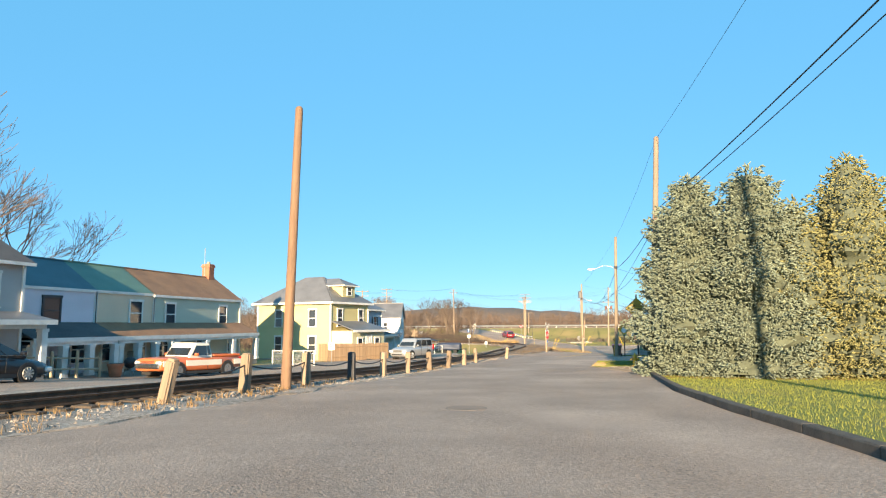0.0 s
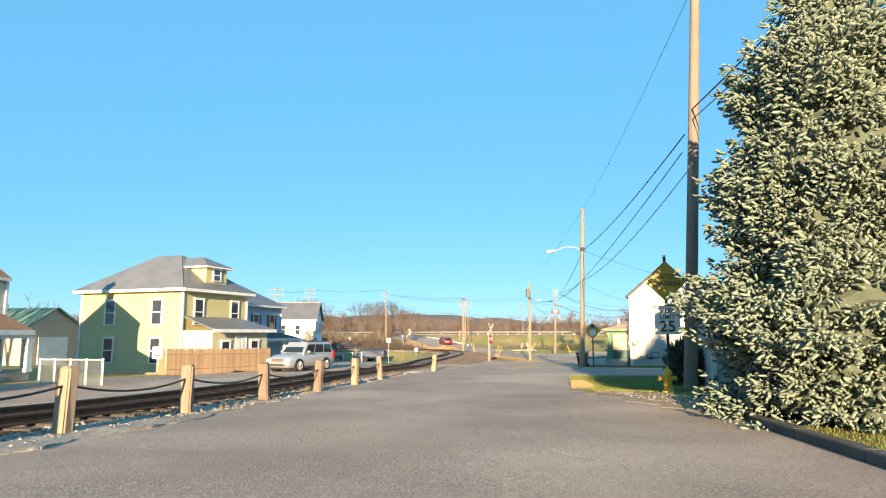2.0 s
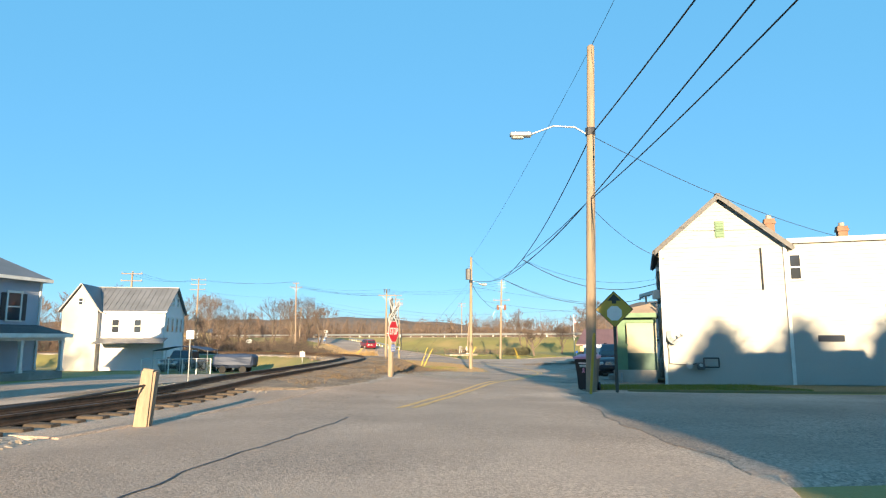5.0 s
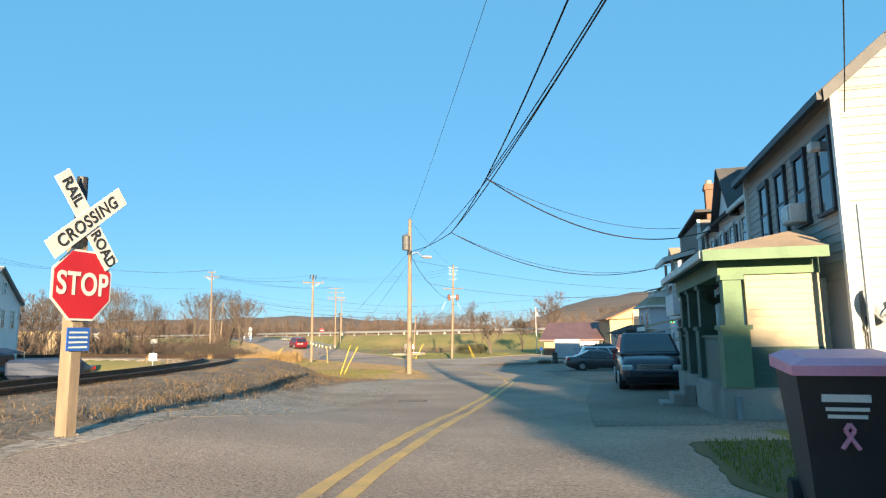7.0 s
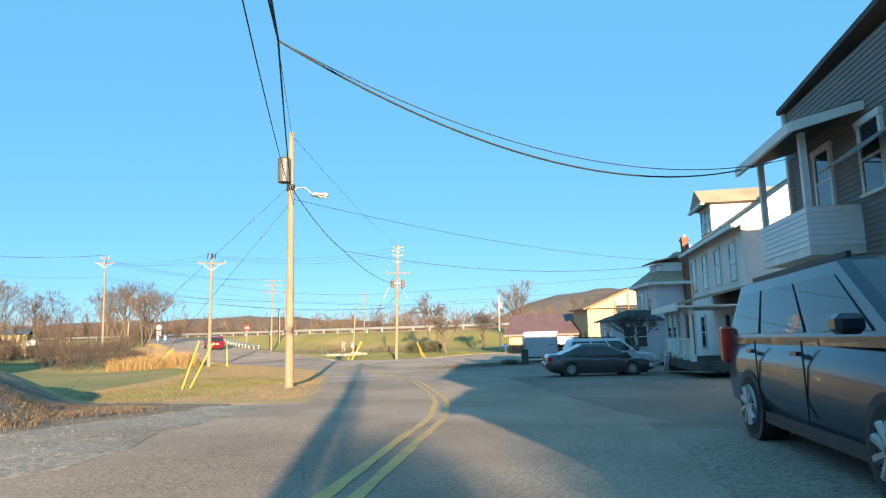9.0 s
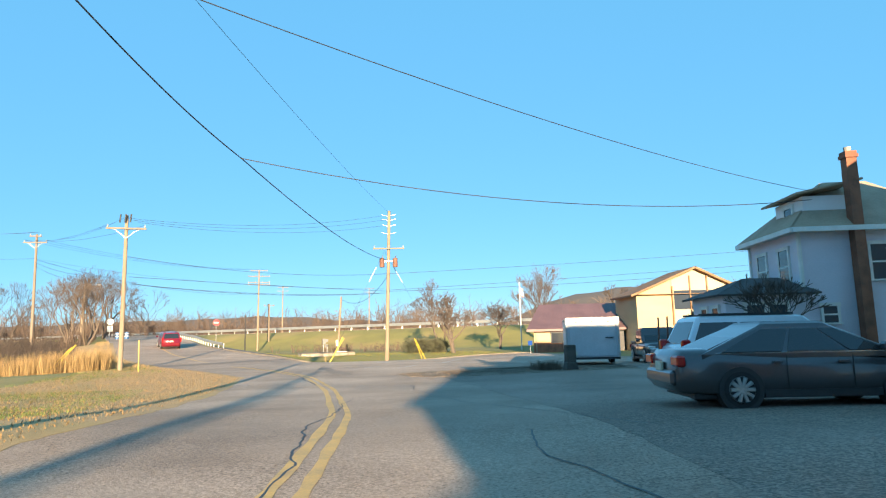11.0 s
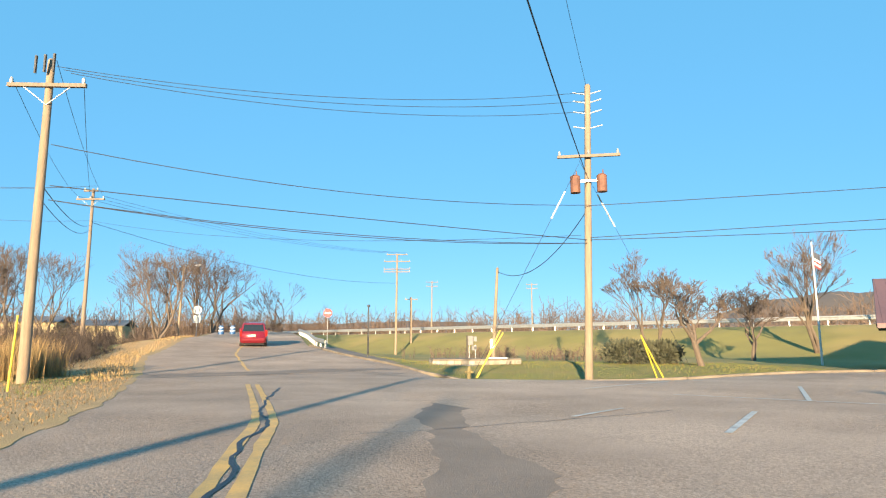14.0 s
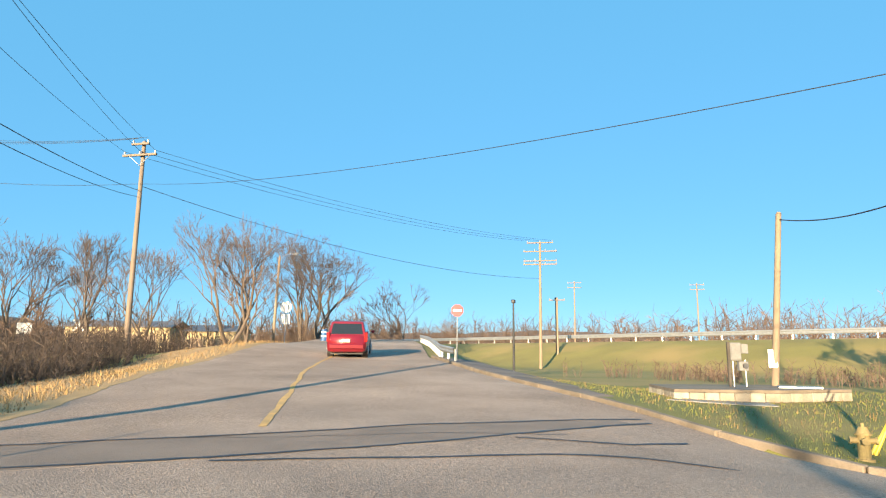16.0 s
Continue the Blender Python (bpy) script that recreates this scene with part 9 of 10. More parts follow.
def blades(name, x, y, h0, h1, w, material, label, cat, dz=0.04, lean=0.5, kind="stuff"):
    """Thin bent blades, two faces each."""
    n = len(x)
    z = ground_z(x, y) + dz
    a, h = rs.uniform(0, 6.283, n), rs.uniform(h0, h1, n)
    b = rs.uniform(0, 6.283, n)
    ln = rs.uniform(0.1, lean, n) * h
    wx, wy = np.cos(a) * w / 2, np.sin(a) * w / 2
    lx, ly = np.cos(b) * ln, np.sin(b) * ln
    v = np.stack([np.stack([x - wx, y - wy, z - 0.02], 1), np.stack([x + wx, y + wy, z - 0.02], 1),
                  np.stack([x + wx * 0.7 + lx * 0.35, y + wy * 0.7 + ly * 0.35, z + h * 0.6], 1), np.stack([x - wx * 0.7 + lx * 0.35, y - wy * 0.7 + ly * 0.35, z + h * 0.6], 1),
                  np.stack([x + lx, y + ly, z + h], 1)], 1).reshape(-1, 3)
    i = np.arange(n) * 5
    f = [q for k in i.tolist() for q in ((k, k + 1, k + 2, k + 3), (k + 3, k + 2, k + 4))]
    return tagged(raw(name, v.tolist(), f, material), label=label, category=cat, kind=kind)


def tufts(x, y, each, spread):
    return (np.repeat(x, each) + rs.normal(0, spread, len(x) * each), np.repeat(y, each) + rs.normal(0, spread, len(x) * each))


def stones(name, x, y, r0, r1, material, label, dz=0.03):
    """Rough pebbles, eight faces each."""
    n = len(x)
    r = r0 + (r1 - r0) * rs.uniform(0, 1, n) ** 2.5
    z = ground_z(x, y) + dz
    base = np.array([(1, 0, 0), (-1, 0, 0), (0, 1, 0), (0, -1, 0), (0, 0, 0.75), (0, 0, -0.6)], float)
    v = base[None] * r[:, None, None] * rs.uniform(0.55, 1.25, (n, 6, 1)) + rs.normal(0, 0.16, (n, 6, 3)) * r[:, None, None]
    v[:, :, 0] += x[:, None]
    v[:, :, 1] += y[:, None]
    v[:, :, 2] += (z + r * 0.2)[:, None]
    tri = ((0, 2, 4), (2, 1, 4), (1, 3, 4), (3, 0, 4), (2, 0, 5), (1, 2, 5), (3, 1, 5), (0, 3, 5))
    f = [(6 * k + a, 6 * k + b, 6 * k + c) for k in range(n) for a, b, c in tri]
    return tagged(raw(name, v.reshape(-1, 3).tolist(), f, material), label=label, category="stones", kind="stuff")


def litter(name, x, y, r, material, label, dz=0.05):
    """Dry curled leaves lying on the ground."""
    n = len(x)
    z = ground_z(x, y) + dz
    a, s = rs.uniform(0, 6.283, n), r * rs.uniform(0.6, 1.3, n)
    c, d = np.cos(a) * s, np.sin(a) * s
    up = rs.uniform(0.1, 0.7, (n, 4)) * s[:, None]
    v = np.stack([np.stack([x + c, y + d, z + up[:, 0]], 1), np.stack([x - d * 0.6, y + c * 0.6, z + up[:, 1] * 0.4], 1),
                  np.stack([x - c, y - d, z + up[:, 2]], 1), np.stack([x + d * 0.6, y - c * 0.6, z + up[:, 3] * 0.4], 1)], 1).reshape(-1, 3)
    f = [q for k in range(n) for q in ((4 * k, 4 * k + 1, 4 * k + 3), (4 * k + 1, 4 * k + 2, 4 * k + 3))]
    return tagged(raw(name, v.tolist(), f, material), label=label, category="leaves", kind="stuff")


litter("leaf_litter", *spots([(-0.3, 36.6), (-0.1, 45.4), (1.6, 45.6), (1.8, 36.0)], 1500, 0.4, 0.7), 0.04, LEAF, "brown fallen leaves along the verge")
LAWN_POLY = [(3.1, 4), (2.5, 12.5), (2.05, 18), (2.05, 26.6), (15, 26.6), (15, 4)]
blades("lawn_grass", *spots(LAWN_POLY, 64000), 0.02, 0.06, 0.011, LAWN_BLADE, "short green lawn grass under the spruces", "grass", 0.055)
VERGE_POLY = [(1.9, 31.2), (0.5, 33.5), (-0.2, 35.0), (-0.75, 37.1), (-0.5, 45.7), (7, 46), (5.2, 40), (3.9, 36), (3.0, 31.5)]
blades("dry_grass", *spots([(-0.78, 36.6), (-0.62, 41.2), (-0.1, 41.4), (0.05, 38.4), (-0.1, 36.4)], 5200, 0.2, 0.8), 0.03, 0.08, 0.009, STRAW, "straw-coloured dry grass at the verge's edge", "grass", 0.055, 1.2)
blades("lawn_grass", *spots(VERGE_POLY, 40000), 0.015, 0.05, 0.014, LAWN_BLADE, "green grass of the verge", "grass", 0.05)
blades("lawn_grass", *spots([(1.15, 61.5), (1.15, 63.1), (1.9, 65.5), (8, 66.0), (8, 61)], 26000, 0.2), 0.02, 0.06, 0.012, LAWN_BLADE, "shaded grass beside the white house", "grass", 0.045)
CORNER_POLY = [(-14.0, 156.5), (-9.2, 151.0), (-5.9, 146.0), (0.5, 143.9), (12, 148.1), (10, 160), (-6, 164)]
blades("lawn_grass", *spots(CORNER_POLY, 44000, 0.2), 0.02, 0.07, 0.016, LAWN_BLADE, "mown grass of the corner lawn", "grass", 0.045)
blades("dry_grass", *spots(CORNER_POLY, 9000, 0.5, 0.3), 0.04, 0.12, 0.016, BLADE_DRY, "dry blades in the corner lawn", "grass", 0.045)
DRY_POLY = [(-1.9, 93.5), (-2.5, 103), (-3.4, 112), (-5.15, 121), (-10.1, 129.6), (-16.7, 139), (-24.6, 149), (-37, 166), (-30, 152), (-23, 140), (-17.5, 131), (-14, 118), (-12.5, 100), (-8, 94)]
blades("dry_grass", *spots(DRY_POLY, 230000, 0.08, 0.35), 0.012, 0.05, 0.02, BLADE_DRY, "dry tawny grass beside the road", "grass", 0.045, 1.6)
blades("verge_grass_green", *spots([(-4.4, 96), (-4.2, 105), (-6.5, 114), (-12, 114), (-11, 96)], 22000, 0.5, 0.3), 0.015, 0.06, 0.016, BLADE, "green grass round the pole's foot", "grass", 0.04)
blades("verge_grass_green", *spots([(-12, 118), (-11.5, 128.8), (-17, 138), (-20, 138), (-17, 128), (-15, 118)], 8000, 0.5, 0.25), 0.03, 0.11, 0.016, BLADE, "green grass in the dry verge", "grass", 0.04)
RAMP_EDGE = [(-14.2, 134.6), (-17.2, 139.2), (-19.7, 142.8), (-24.2, 149.2), (-29.2, 159.2), (-36, 173), (-37.2, 172.4), (-30.6, 158.6), (-25.8, 148.6), (-21.2, 142.0), (-18.6, 138.6), (-15.4, 134.2)]
blades("dry_grass", *spots(RAMP_EDGE, 26000), 0.06, 0.24, 0.02, REED, "tawny dry grass along the ramp", "grass", 0.03, 0.9)
blades("dry_reed", *tufts(*spots([(-26, 134), (-17.6, 134), (-18.8, 137.6), (-25, 139.5)], 200), 46, 0.16), 0.7, 1.7, 0.02, REED, "tall dry reeds in the ditch", "reeds", 0.0, 0.35)
blades("dry_reed", *tufts(*spots([(-19.5, 92), (-15, 90.5), (-12.5, 94), (-15, 99), (-21, 99)], 16), 20, 0.2), 0.2, 0.6, 0.016, REED, "dry reeds beside the track", "reeds", 0.0, 0.5)

# the gravel shoulder with dry tufts, ballast stones, the mound with dead weeds
SHOULDER = [(-7.5, 2), (-7.85, 12.5), (-8.35, 27), (-8.7, 42), (-8.5, 48), (-9.2, 48), (-9.3, 30), (-9.2, 12), (-9.1, 2)]
stones("gravel_stones", *spots(SHOULDER, 15000, 0.3, 0.9), 0.012, 0.05, STONES, "loose grey gravel beside the track")
x, y = spots(SHOULDER, 300, 0.7, 0.6)
blades("dry_grass", *tufts(x, y, 16, 0.09), 0.05, 0.2, 0.012, BLADE_DRY, "dry grass tufts in the gravel", "grass", 0.04, 0.9)
k = rs.randint(0, len(line), 26000)
side_ = rs.choice((-1, 1), len(k)) * rs.uniform(0.85, 2.0, len(k))
x, y = line[k, 0] + nrm[k, 0] * side_ + rs.normal(0, 0.2, len(k)), line[k, 1] + nrm[k, 1] * side_ + rs.normal(0, 0.2, len(k))
near = (y > 2) & (y < 98) & ~((y > 49) & (y < 57.5))
stones("ballast_stones", x[near], y[near], 0.02, 0.06, STONES, "coarse grey ballast stones along the rails", 0.04)
BANK = [(-7.6, 59.5), (-5.9, 65.5), (-6.1, 74), (-5.6, 82), (-4.6, 90), (-10.5, 90), (-9.6, 80), (-9.4, 70), (-9.4, 60)]
stones("gravel_stones", *spots(BANK, 15000, 0.35, 0.5), 0.01, 0.035, GRIT, "loose gravel on the bank beside the crossing", 0.1)
TOE = [(-7.0, 60), (-5.0, 66.0), (-3.9, 70.5), (-3.4, 74), (-2.9, 78), (-2.8, 85), (-4.6, 90), (-5.8, 82), (-6.4, 74), (-6.2, 65.5), (-8.0, 59.5)]
stones("gravel_stones", *spots(TOE, 16000, 0.15, 0.9), 0.006, 0.02, GRIT, "small stones spilled along the road's edge", 0.05)
x, y = spots(BANK, 2600, 0.5, 0.35)
blades("dead_weeds", *tufts(x, y, 14, 0.2), 0.03, 0.13, 0.014, WEED, "flattened dead weeds on the gravel bank", "weeds", 0.08, 2.6)
x, y = spots(BANK, 1100, 0.6, 0.4)
blades("dry_grass", *tufts(x, y, 12, 0.2), 0.04, 0.14, 0.011, BLADE_DRY, "straw-coloured flattened stalks on the bank", "grass", 0.09, 3.2)
litter("leaf_litter", *spots(BANK, 2600, 0.3, 0.5), 0.05, WEED, "brown debris on the gravel bank", 0.11)
stones("gravel_stones", *spots([(-0.3, 33.8), (0.5, 31), (1.7, 27.8), (2.4, 28.6), (1.6, 33), (0.2, 36.4)], 2600), 0.008, 0.035, STONES, "small stones at the edge of the verge", 0.045)
litter("leaf_litter", *spots([(-0.5, 36.8), (-0.2, 34), (0.9, 30.6), (1.9, 27.6), (4.2, 29), (3.6, 33), (2.4, 35.8), (0.6, 37.4)], 6500, 0.2, 0.8), 0.03, LEAF, "brown fallen leaves on the verge")
litter("leaf_litter", *spots([(2.1, 24.2), (16, 24), (16, 27.5), (2.1, 27.5)], 5000), 0.035, LEAF, "brown fallen leaves under the spruces", 0.07)
litter("leaf_litter", *spots(DRY_POLY, 9000, 0.3, 0.4), 0.022, WEED, "brown dead leaves in the dry verge", 0.042)
stones("gravel_stones", *spots([(-4.4, 117.5), (-5.1, 120.6), (-9.9, 129.0), (-11.2, 129.3), (-8.4, 123.5), (-6.4, 118)], 4000, 0.4, 0.6), 0.006, 0.02, GRIT, "loose grey gravel at the verge edge", 0.04)
ISLAND = [(2.4, 119.9), (3.7, 120.4), (5.8, 121.4), (9, 120.6), (12.4, 118.3), (12.5, 115.8), (6, 116.1), (4.1, 116.6), (3.0, 117.8)]
stones("gravel_stones", *spots(ISLAND, 11000), 0.006, 0.02, GRIT, "loose stones along the lot's edge", 0.05)
litter("leaf_litter", *spots(ISLAND, 2600, 0.4, 0.6), 0.035, WEED, "brown dead leaves on the gravel island", 0.06)
x, y = spots(ISLAND, 900, 0.6, 0.6)
blades("dead_weeds", *tufts(x, y, 22, 0.2), 0.015, 0.06, 0.006, WEED, "dead weeds at the lot's edge", "weeds", 0.045, 3.0)
x, y = spots([(8.4, 116.7), (9.3, 116.7), (9.5, 117.7), (8.4, 117.7)], 50)
blades("dead_weeds", *tufts(x, y, 22, 0.16), 0.15, 0.5, 0.014, WEED, "tall dry weeds beside the trailer", "weeds", 0.02, 0.7)


# ---------- evergreen shrubs ----------
def shrub(x, y, r, h, seed, label, n=2600):
    rnd = random.Random(seed)
    e = empty("evergreen_shrub", pose(x, y, gz(x, y)), label=label, category="shrub")
    part("stem", cyl_bm((0, 0, -0.1), (0, 0, h * 0.7), 0.06, 0.02, 8), BARK, e)
    C, D, L, W = [], [], [], []
    for _ in range(n):
        d = Vector((rnd.gauss(0, 1), rnd.gauss(0, 1), rnd.gauss(0, 1))).normalized()
        k = rnd.uniform(0.45, 1.0) * (1 + 0.3 * noise.noise((d.x * 2 + seed, d.y * 2, d.z * 2)))
        c = Vector((d.x * r * k, d.y * r * k, h * 0.48 + d.z * h * 0.48 * k))
        c.z = max(c.z, 0.08)
        C.append(c)
        D.append(d + Vector((rnd.uniform(-0.5, 0.5), rnd.uniform(-0.5, 0.5), rnd.uniform(0, 0.7))))
        L.append(rnd.uniform(0.14, 0.32))
        W.append(rnd.uniform(0.02, 0.045))
    v, f = twig_cloud(rnd, C, D, L, W)
    raw("foliage", v, f, EVERGREEN, e)
    return e


shrub(3.35, 39.3, 0.62, 1.65, 1, "dark rounded evergreen shrub beside the garage", 2200)
shrub(3.6, 158.0, 1.8, 1.6, 2, "dark spreading evergreen shrub under bare trees")
shrub(5.6, 158.5, 1.2, 1.5, 3, "dark low evergreen shrub under bare trees")
shrub(18.2, 121.5, 1.0, 3.4, 4, "tall dark evergreen shrub beside the lot")

# ---------- things on the porches of the row houses ----------
TERRACOTTA = mat("terracotta", (0.42, 0.17, 0.09), 0.85, scale=4, fine=30)
PALE_WOOD = mat("bare_pale_wood", (0.46, 0.36, 0.24), 0.85, dark=(0.3, 0.23, 0.15), scale=3, fine=20, stretch=(5, 5, 0.6))
rf = empty("rail_fence", label="rough wooden post and rail fence before the porch", category="fence")
FX = -23.9
for k, y in enumerate((20.2, 21.6, 23.0, 24.4, 25.8)):
    z = gz(FX, y)
    part("fence_post", cyl_bm((FX, y, z - 0.2), (FX + 0.02, y, z + 1.25 + 0.08 * (k % 2)), 0.08, 0.07, 8), PALE_WOOD, rf)
    if k:
        for zz in (0.45, 0.95):
            part("fence_rail", cyl_bm((FX, y - 1.4, gz(FX, y - 1.4) + zz), (FX, y, z + zz + 0.02), 0.045, 0.04, 7), PALE_WOOD, rf)
pot = empty("plant_pot", pose(-23.7, 26.6, gz(-23.7, 26.6)), label="large terracotta plant pot beside the fence", category="pot")
bm = cyl_bm((0, 0, 0), (0, 0, 0.62), 0.25, 0.36, 18)
cyl(bm, (0, 0, 0.62), (0, 0, 0.72), 0.4, 0.4, 18)
part("body", bm, TERRACOTTA, pot)
part("soil", cyl_bm((0, 0, 0.6), (0, 0, 0.73), 0.33, n=16), CURB_DARK, pot)
gr_ = empty("kettle_grill", pose(-23.7, 27.6, gz(-23.7, 27.6)), label="black kettle grill on three legs", category="grill")
bm = bmesh.new()
bmesh.ops.create_uvsphere(bm, u_segments=16, v_segments=10, radius=0.3)
bmesh.ops.translate(bm, vec=(0, 0, 0.75), verts=bm.verts)
part("bowl", bm, BLACK_PLASTIC, gr_, smooth=True)
for a in range(3):
    part("leg", cyl_bm((0.12 * math.cos(a * 2.1), 0.12 * math.sin(a * 2.1), 0.55), (0.32 * math.cos(a * 2.1), 0.32 * math.sin(a * 2.1), 0), 0.018, n=6), STEEL, gr_)
for x, y, w_, h_ in ((-24.9, 23.2, 0.6, 0.9), (-24.9, 24.6, 0.9, 0.7), (-24.9, 29.3, 0.8, 0.85)):
    e = empty("porch_chair", pose(x, y, Z_ROW + 0.35, 0, 0, 90), label="worn dark porch chair", category="chair", group="porch chairs")
    part("seat", box_bm(-0.26, 0.26, -0.25, 0.25, 0.4, 0.46, bevel=0.01), POST_WOOD, e)
    part("backrest", box_bm(-0.26, 0.26, 0.2, 0.26, 0.46, 1.0, bevel=0.01), POST_WOOD, e)
    for sx in (-0.22, 0.22):
        for sy in (-0.2, 0.2):
            part("leg", box_bm(sx - 0.025, sx + 0.025, sy - 0.025, sy + 0.025, 0, 0.4), POST_WOOD, e)

# ---------- small festive lights on the porches ----------
def bulb_mat(name, col):
    m = bpy.data.materials.new(name)
    m.use_nodes = True
    b = m.node_tree.nodes["Principled BSDF"]
    b.inputs["Base Color"].default_value = (*col, 1)
    b.inputs["Emission Color"].default_value, b.inputs["Emission Strength"].default_value = (*col, 1), 1.6
    return m


BULB_G, BULB_R = bulb_mat("green_bulb", (0.02, 0.8, 0.15)), bulb_mat("red_bulb", (0.9, 0.04, 0.06))
MD = pose(7.4, 73.7, 0, 0, 0, -14)
MB = pose(9.65, 83.0, 0, 0, 0, -14)
MG = pose(3.55, 68.24, 0, 0, 0, -14)
for m, ps in ((MG, ((0.2, 5.75, 0.0, 0), (0.9, 0.35, -0.05, 0))), (MD, ((-1.45, 1.6, 0.0, 0), (-1.2, 2.1, 0.12, 1), (-1.45, 5.9, -0.25, 1))), (MB, ((-1.0, 2.0, 0.1, 0), (-1.0, 2.5, 0.08, 1), (-1.0, 3.0, 0.12, 0)))):
    for x, y, z, c in ps:
        e = empty("festive_light", m @ pose(x, y, z), label="small coloured festive bulb hanging from a porch", category="light", group="festive lights")
        bm = bmesh.new()
        bmesh.ops.create_icosphere(bm, subdivisions=2, radius=0.035)
        part("bulb", bm, BULB_R if c else BULB_G, e, smooth=True)
        part("cap", cyl_bm((0, 0, 0.03), (0, 0, 0.08), 0.018, n=8), DARK_METAL, e)
GARLAND = mat("garland", (0.03, 0.05, 0.025), 0.9, scale=4)
for mm, a, b, gz_, dip in ((MD, (-1.05, 3.2), (-1.05, 4.9), -0.35, 0.9), (MD, (-1.05, 4.9), (-1.05, 6.6), -0.35, 0.9), (MG, (0.15, 0.3), (0.15, 2.5), 0.45, 0.8), (MG, (0.15, 4.2), (0.15, 5.3), 0.45, 0.6)):
    rnd = random.Random(int(a[1] * 10))
    C, D, L, W = [], [], [], []
    for k in range(260):
        u = rnd.random()
        C.append(mm @ Vector((a[0], a[1] + (b[1] - a[1]) * u, gz_ - dip * u * (1 - u))))
        D.append(Vector((rnd.gauss(0, 1), rnd.gauss(0, 1), rnd.gauss(0, 1))))
        L.append(0.1)
        W.append(0.015)
    v, f = twig_cloud(rnd, C, D, L, W, 3)
    tagged(raw("garland", v, f, GARLAND), label="dark green garland hung between porch columns", category="garland")

# ---------- far things along the highway and the railway ----------
for x, y, top in ((-19.4, 175.6, 1.65), (-25.0, 213.0, 5.3)):
    e = empty("street_lamp", label="slender dark lamp post by the highway", category="lamp", group="highway lamps")
    part("post", cyl_bm((x, y, gz(x, y) - 0.1), (x, y, top), 0.09, 0.06, 8), DARK_METAL, e)
    part("lamp_head", box_bm(x - 0.13, x + 0.13, y - 0.13, y + 0.13, top, top + 0.24, bevel=0.04), DARK_METAL, e)
S_OCHRE = siding("ochre_siding", (0.5, 0.38, 0.2))
for x, y, w_, h_, rz in ((-104, 204, 17, 3.0, 25), (-86, 212, 8, 2.4, 25)):
    e = empty("low_warehouse", pose(x, y, gz(x, y), 0, 0, rz), label="low ochre warehouse beyond the railway", category="building")
    part("wall", box_bm(0, w_, 0, 9, -0.2, h_ + 2.4), S_OCHRE, e)
    slab(e, "roof", ((-0.4, -0.4, h_ + 2.35), (w_ + 0.4, -0.4, h_ + 2.35), (w_ + 0.4, 4.5, h_ + 3.5), (-0.4, 4.5, h_ + 3.5)), 0.12, R_GREY)
    slab(e, "roof", ((-0.4, 9.4, h_ + 2.35), (w_ + 0.4, 9.4, h_ + 2.35), (w_ + 0.4, 4.5, h_ + 3.5), (-0.4, 4.5, h_ + 3.5)), 0.12, R_GREY)
    for k in range(int(w_ / 3)):
        part("door", box_bm(0.8 + 3 * k, 2.9 + 3 * k, -0.06, 0.02, 0, h_ + 1.2), R_TAN, e)
sg = empty("crossing_signal", pose(-66.0, 178.0, gz(-66, 178), 0, 0, 30), label="railway crossing signal with white crossbuck", category="signal")
part("mast", cyl_bm((0, 0, -0.1), (0, 0, 4.4), 0.07, 0.06, 8), STEEL, sg)
for s in (-1, 1):
    part("blade", box_bm(-0.75, 0.75, -0.03, 0.0, -0.1, 0.1, m=pose(0, -0.1 - 0.02 * s, 3.9, 0, 45 * s, 0)), SIGN_WHITE, sg)
    part("lamp", cyl_bm((0.4 * s, -0.2, 3.0), (0.4 * s, -0.05, 3.0), 0.2, n=14), BLACK_PLASTIC, sg)
part("lamp_bar", box_bm(-0.55, 0.55, -0.06, 0.02, 2.95, 3.05), BLACK_PLASTIC, sg)
BARREL = mat("blue_barrel", (0.03, 0.12, 0.3), 0.5, scale=4)
for x, y in ((-38.8, 181.5), (-38.0, 182.6)):
    e = empty("traffic_barrel", pose(x, y, gz(x, y) + 0.03), label="blue and white traffic barrel at the ramp's crest", category="barrel", group="traffic barrels")
    part("drum", cyl_bm((0, 0, 0), (0, 0, 1.0), 0.32, 0.26, 14), BARREL, e)
    for z in (0.35, 0.7):
        part("band", cyl_bm((0, 0, z), (0, 0, z + 0.12), 0.325 - 0.06 * z, 0.32 - 0.06 * z, 14), SIGN_WHITE, e)

# downpipes and gear on the walls
for m, x, y, z0, z1 in ((MD, -0.1, 8.0, -1.2, 3.4), (MG, 1.9, -1.15, -2.0, 1.6)):
    e = empty("downpipe", m, label="white painted downpipe fixed to the house wall", category="downpipe")
    bm = box_bm(x - 0.05, x + 0.02, y - 0.04, y + 0.04, z0, z1, bevel=0.01)
    part("pipe", bm, TRIM, e)

# steps rail and a leaning panel at the wide porch
M5 = pose(14.5, 96.6, 0, 0, 0, -14)
sr = empty("step_railing", M5, label="white wooden step railing beside the porch", category="railing")
for x in (-2.2, -1.2):
    part("newel", box_bm(x - 0.06, x + 0.06, 6.2, 6.32, H5Z, H5Z + 1.0), TRIM, sr)
    part("rail", cyl_bm((x, 5.5, H5Z + 1.5), (x, 6.26, H5Z + 0.95), 0.035, n=6), TRIM, sr)
    for k in range(5):
        y = 5.6 + 0.13 * k
        part("baluster", box_bm(x - 0.02, x + 0.02, y - 0.02, y + 0.02, H5Z + 0.55 - 0.6 * (y - 5.5), H5Z + 1.45 - 0.72 * (y - 5.5)), TRIM, sr)
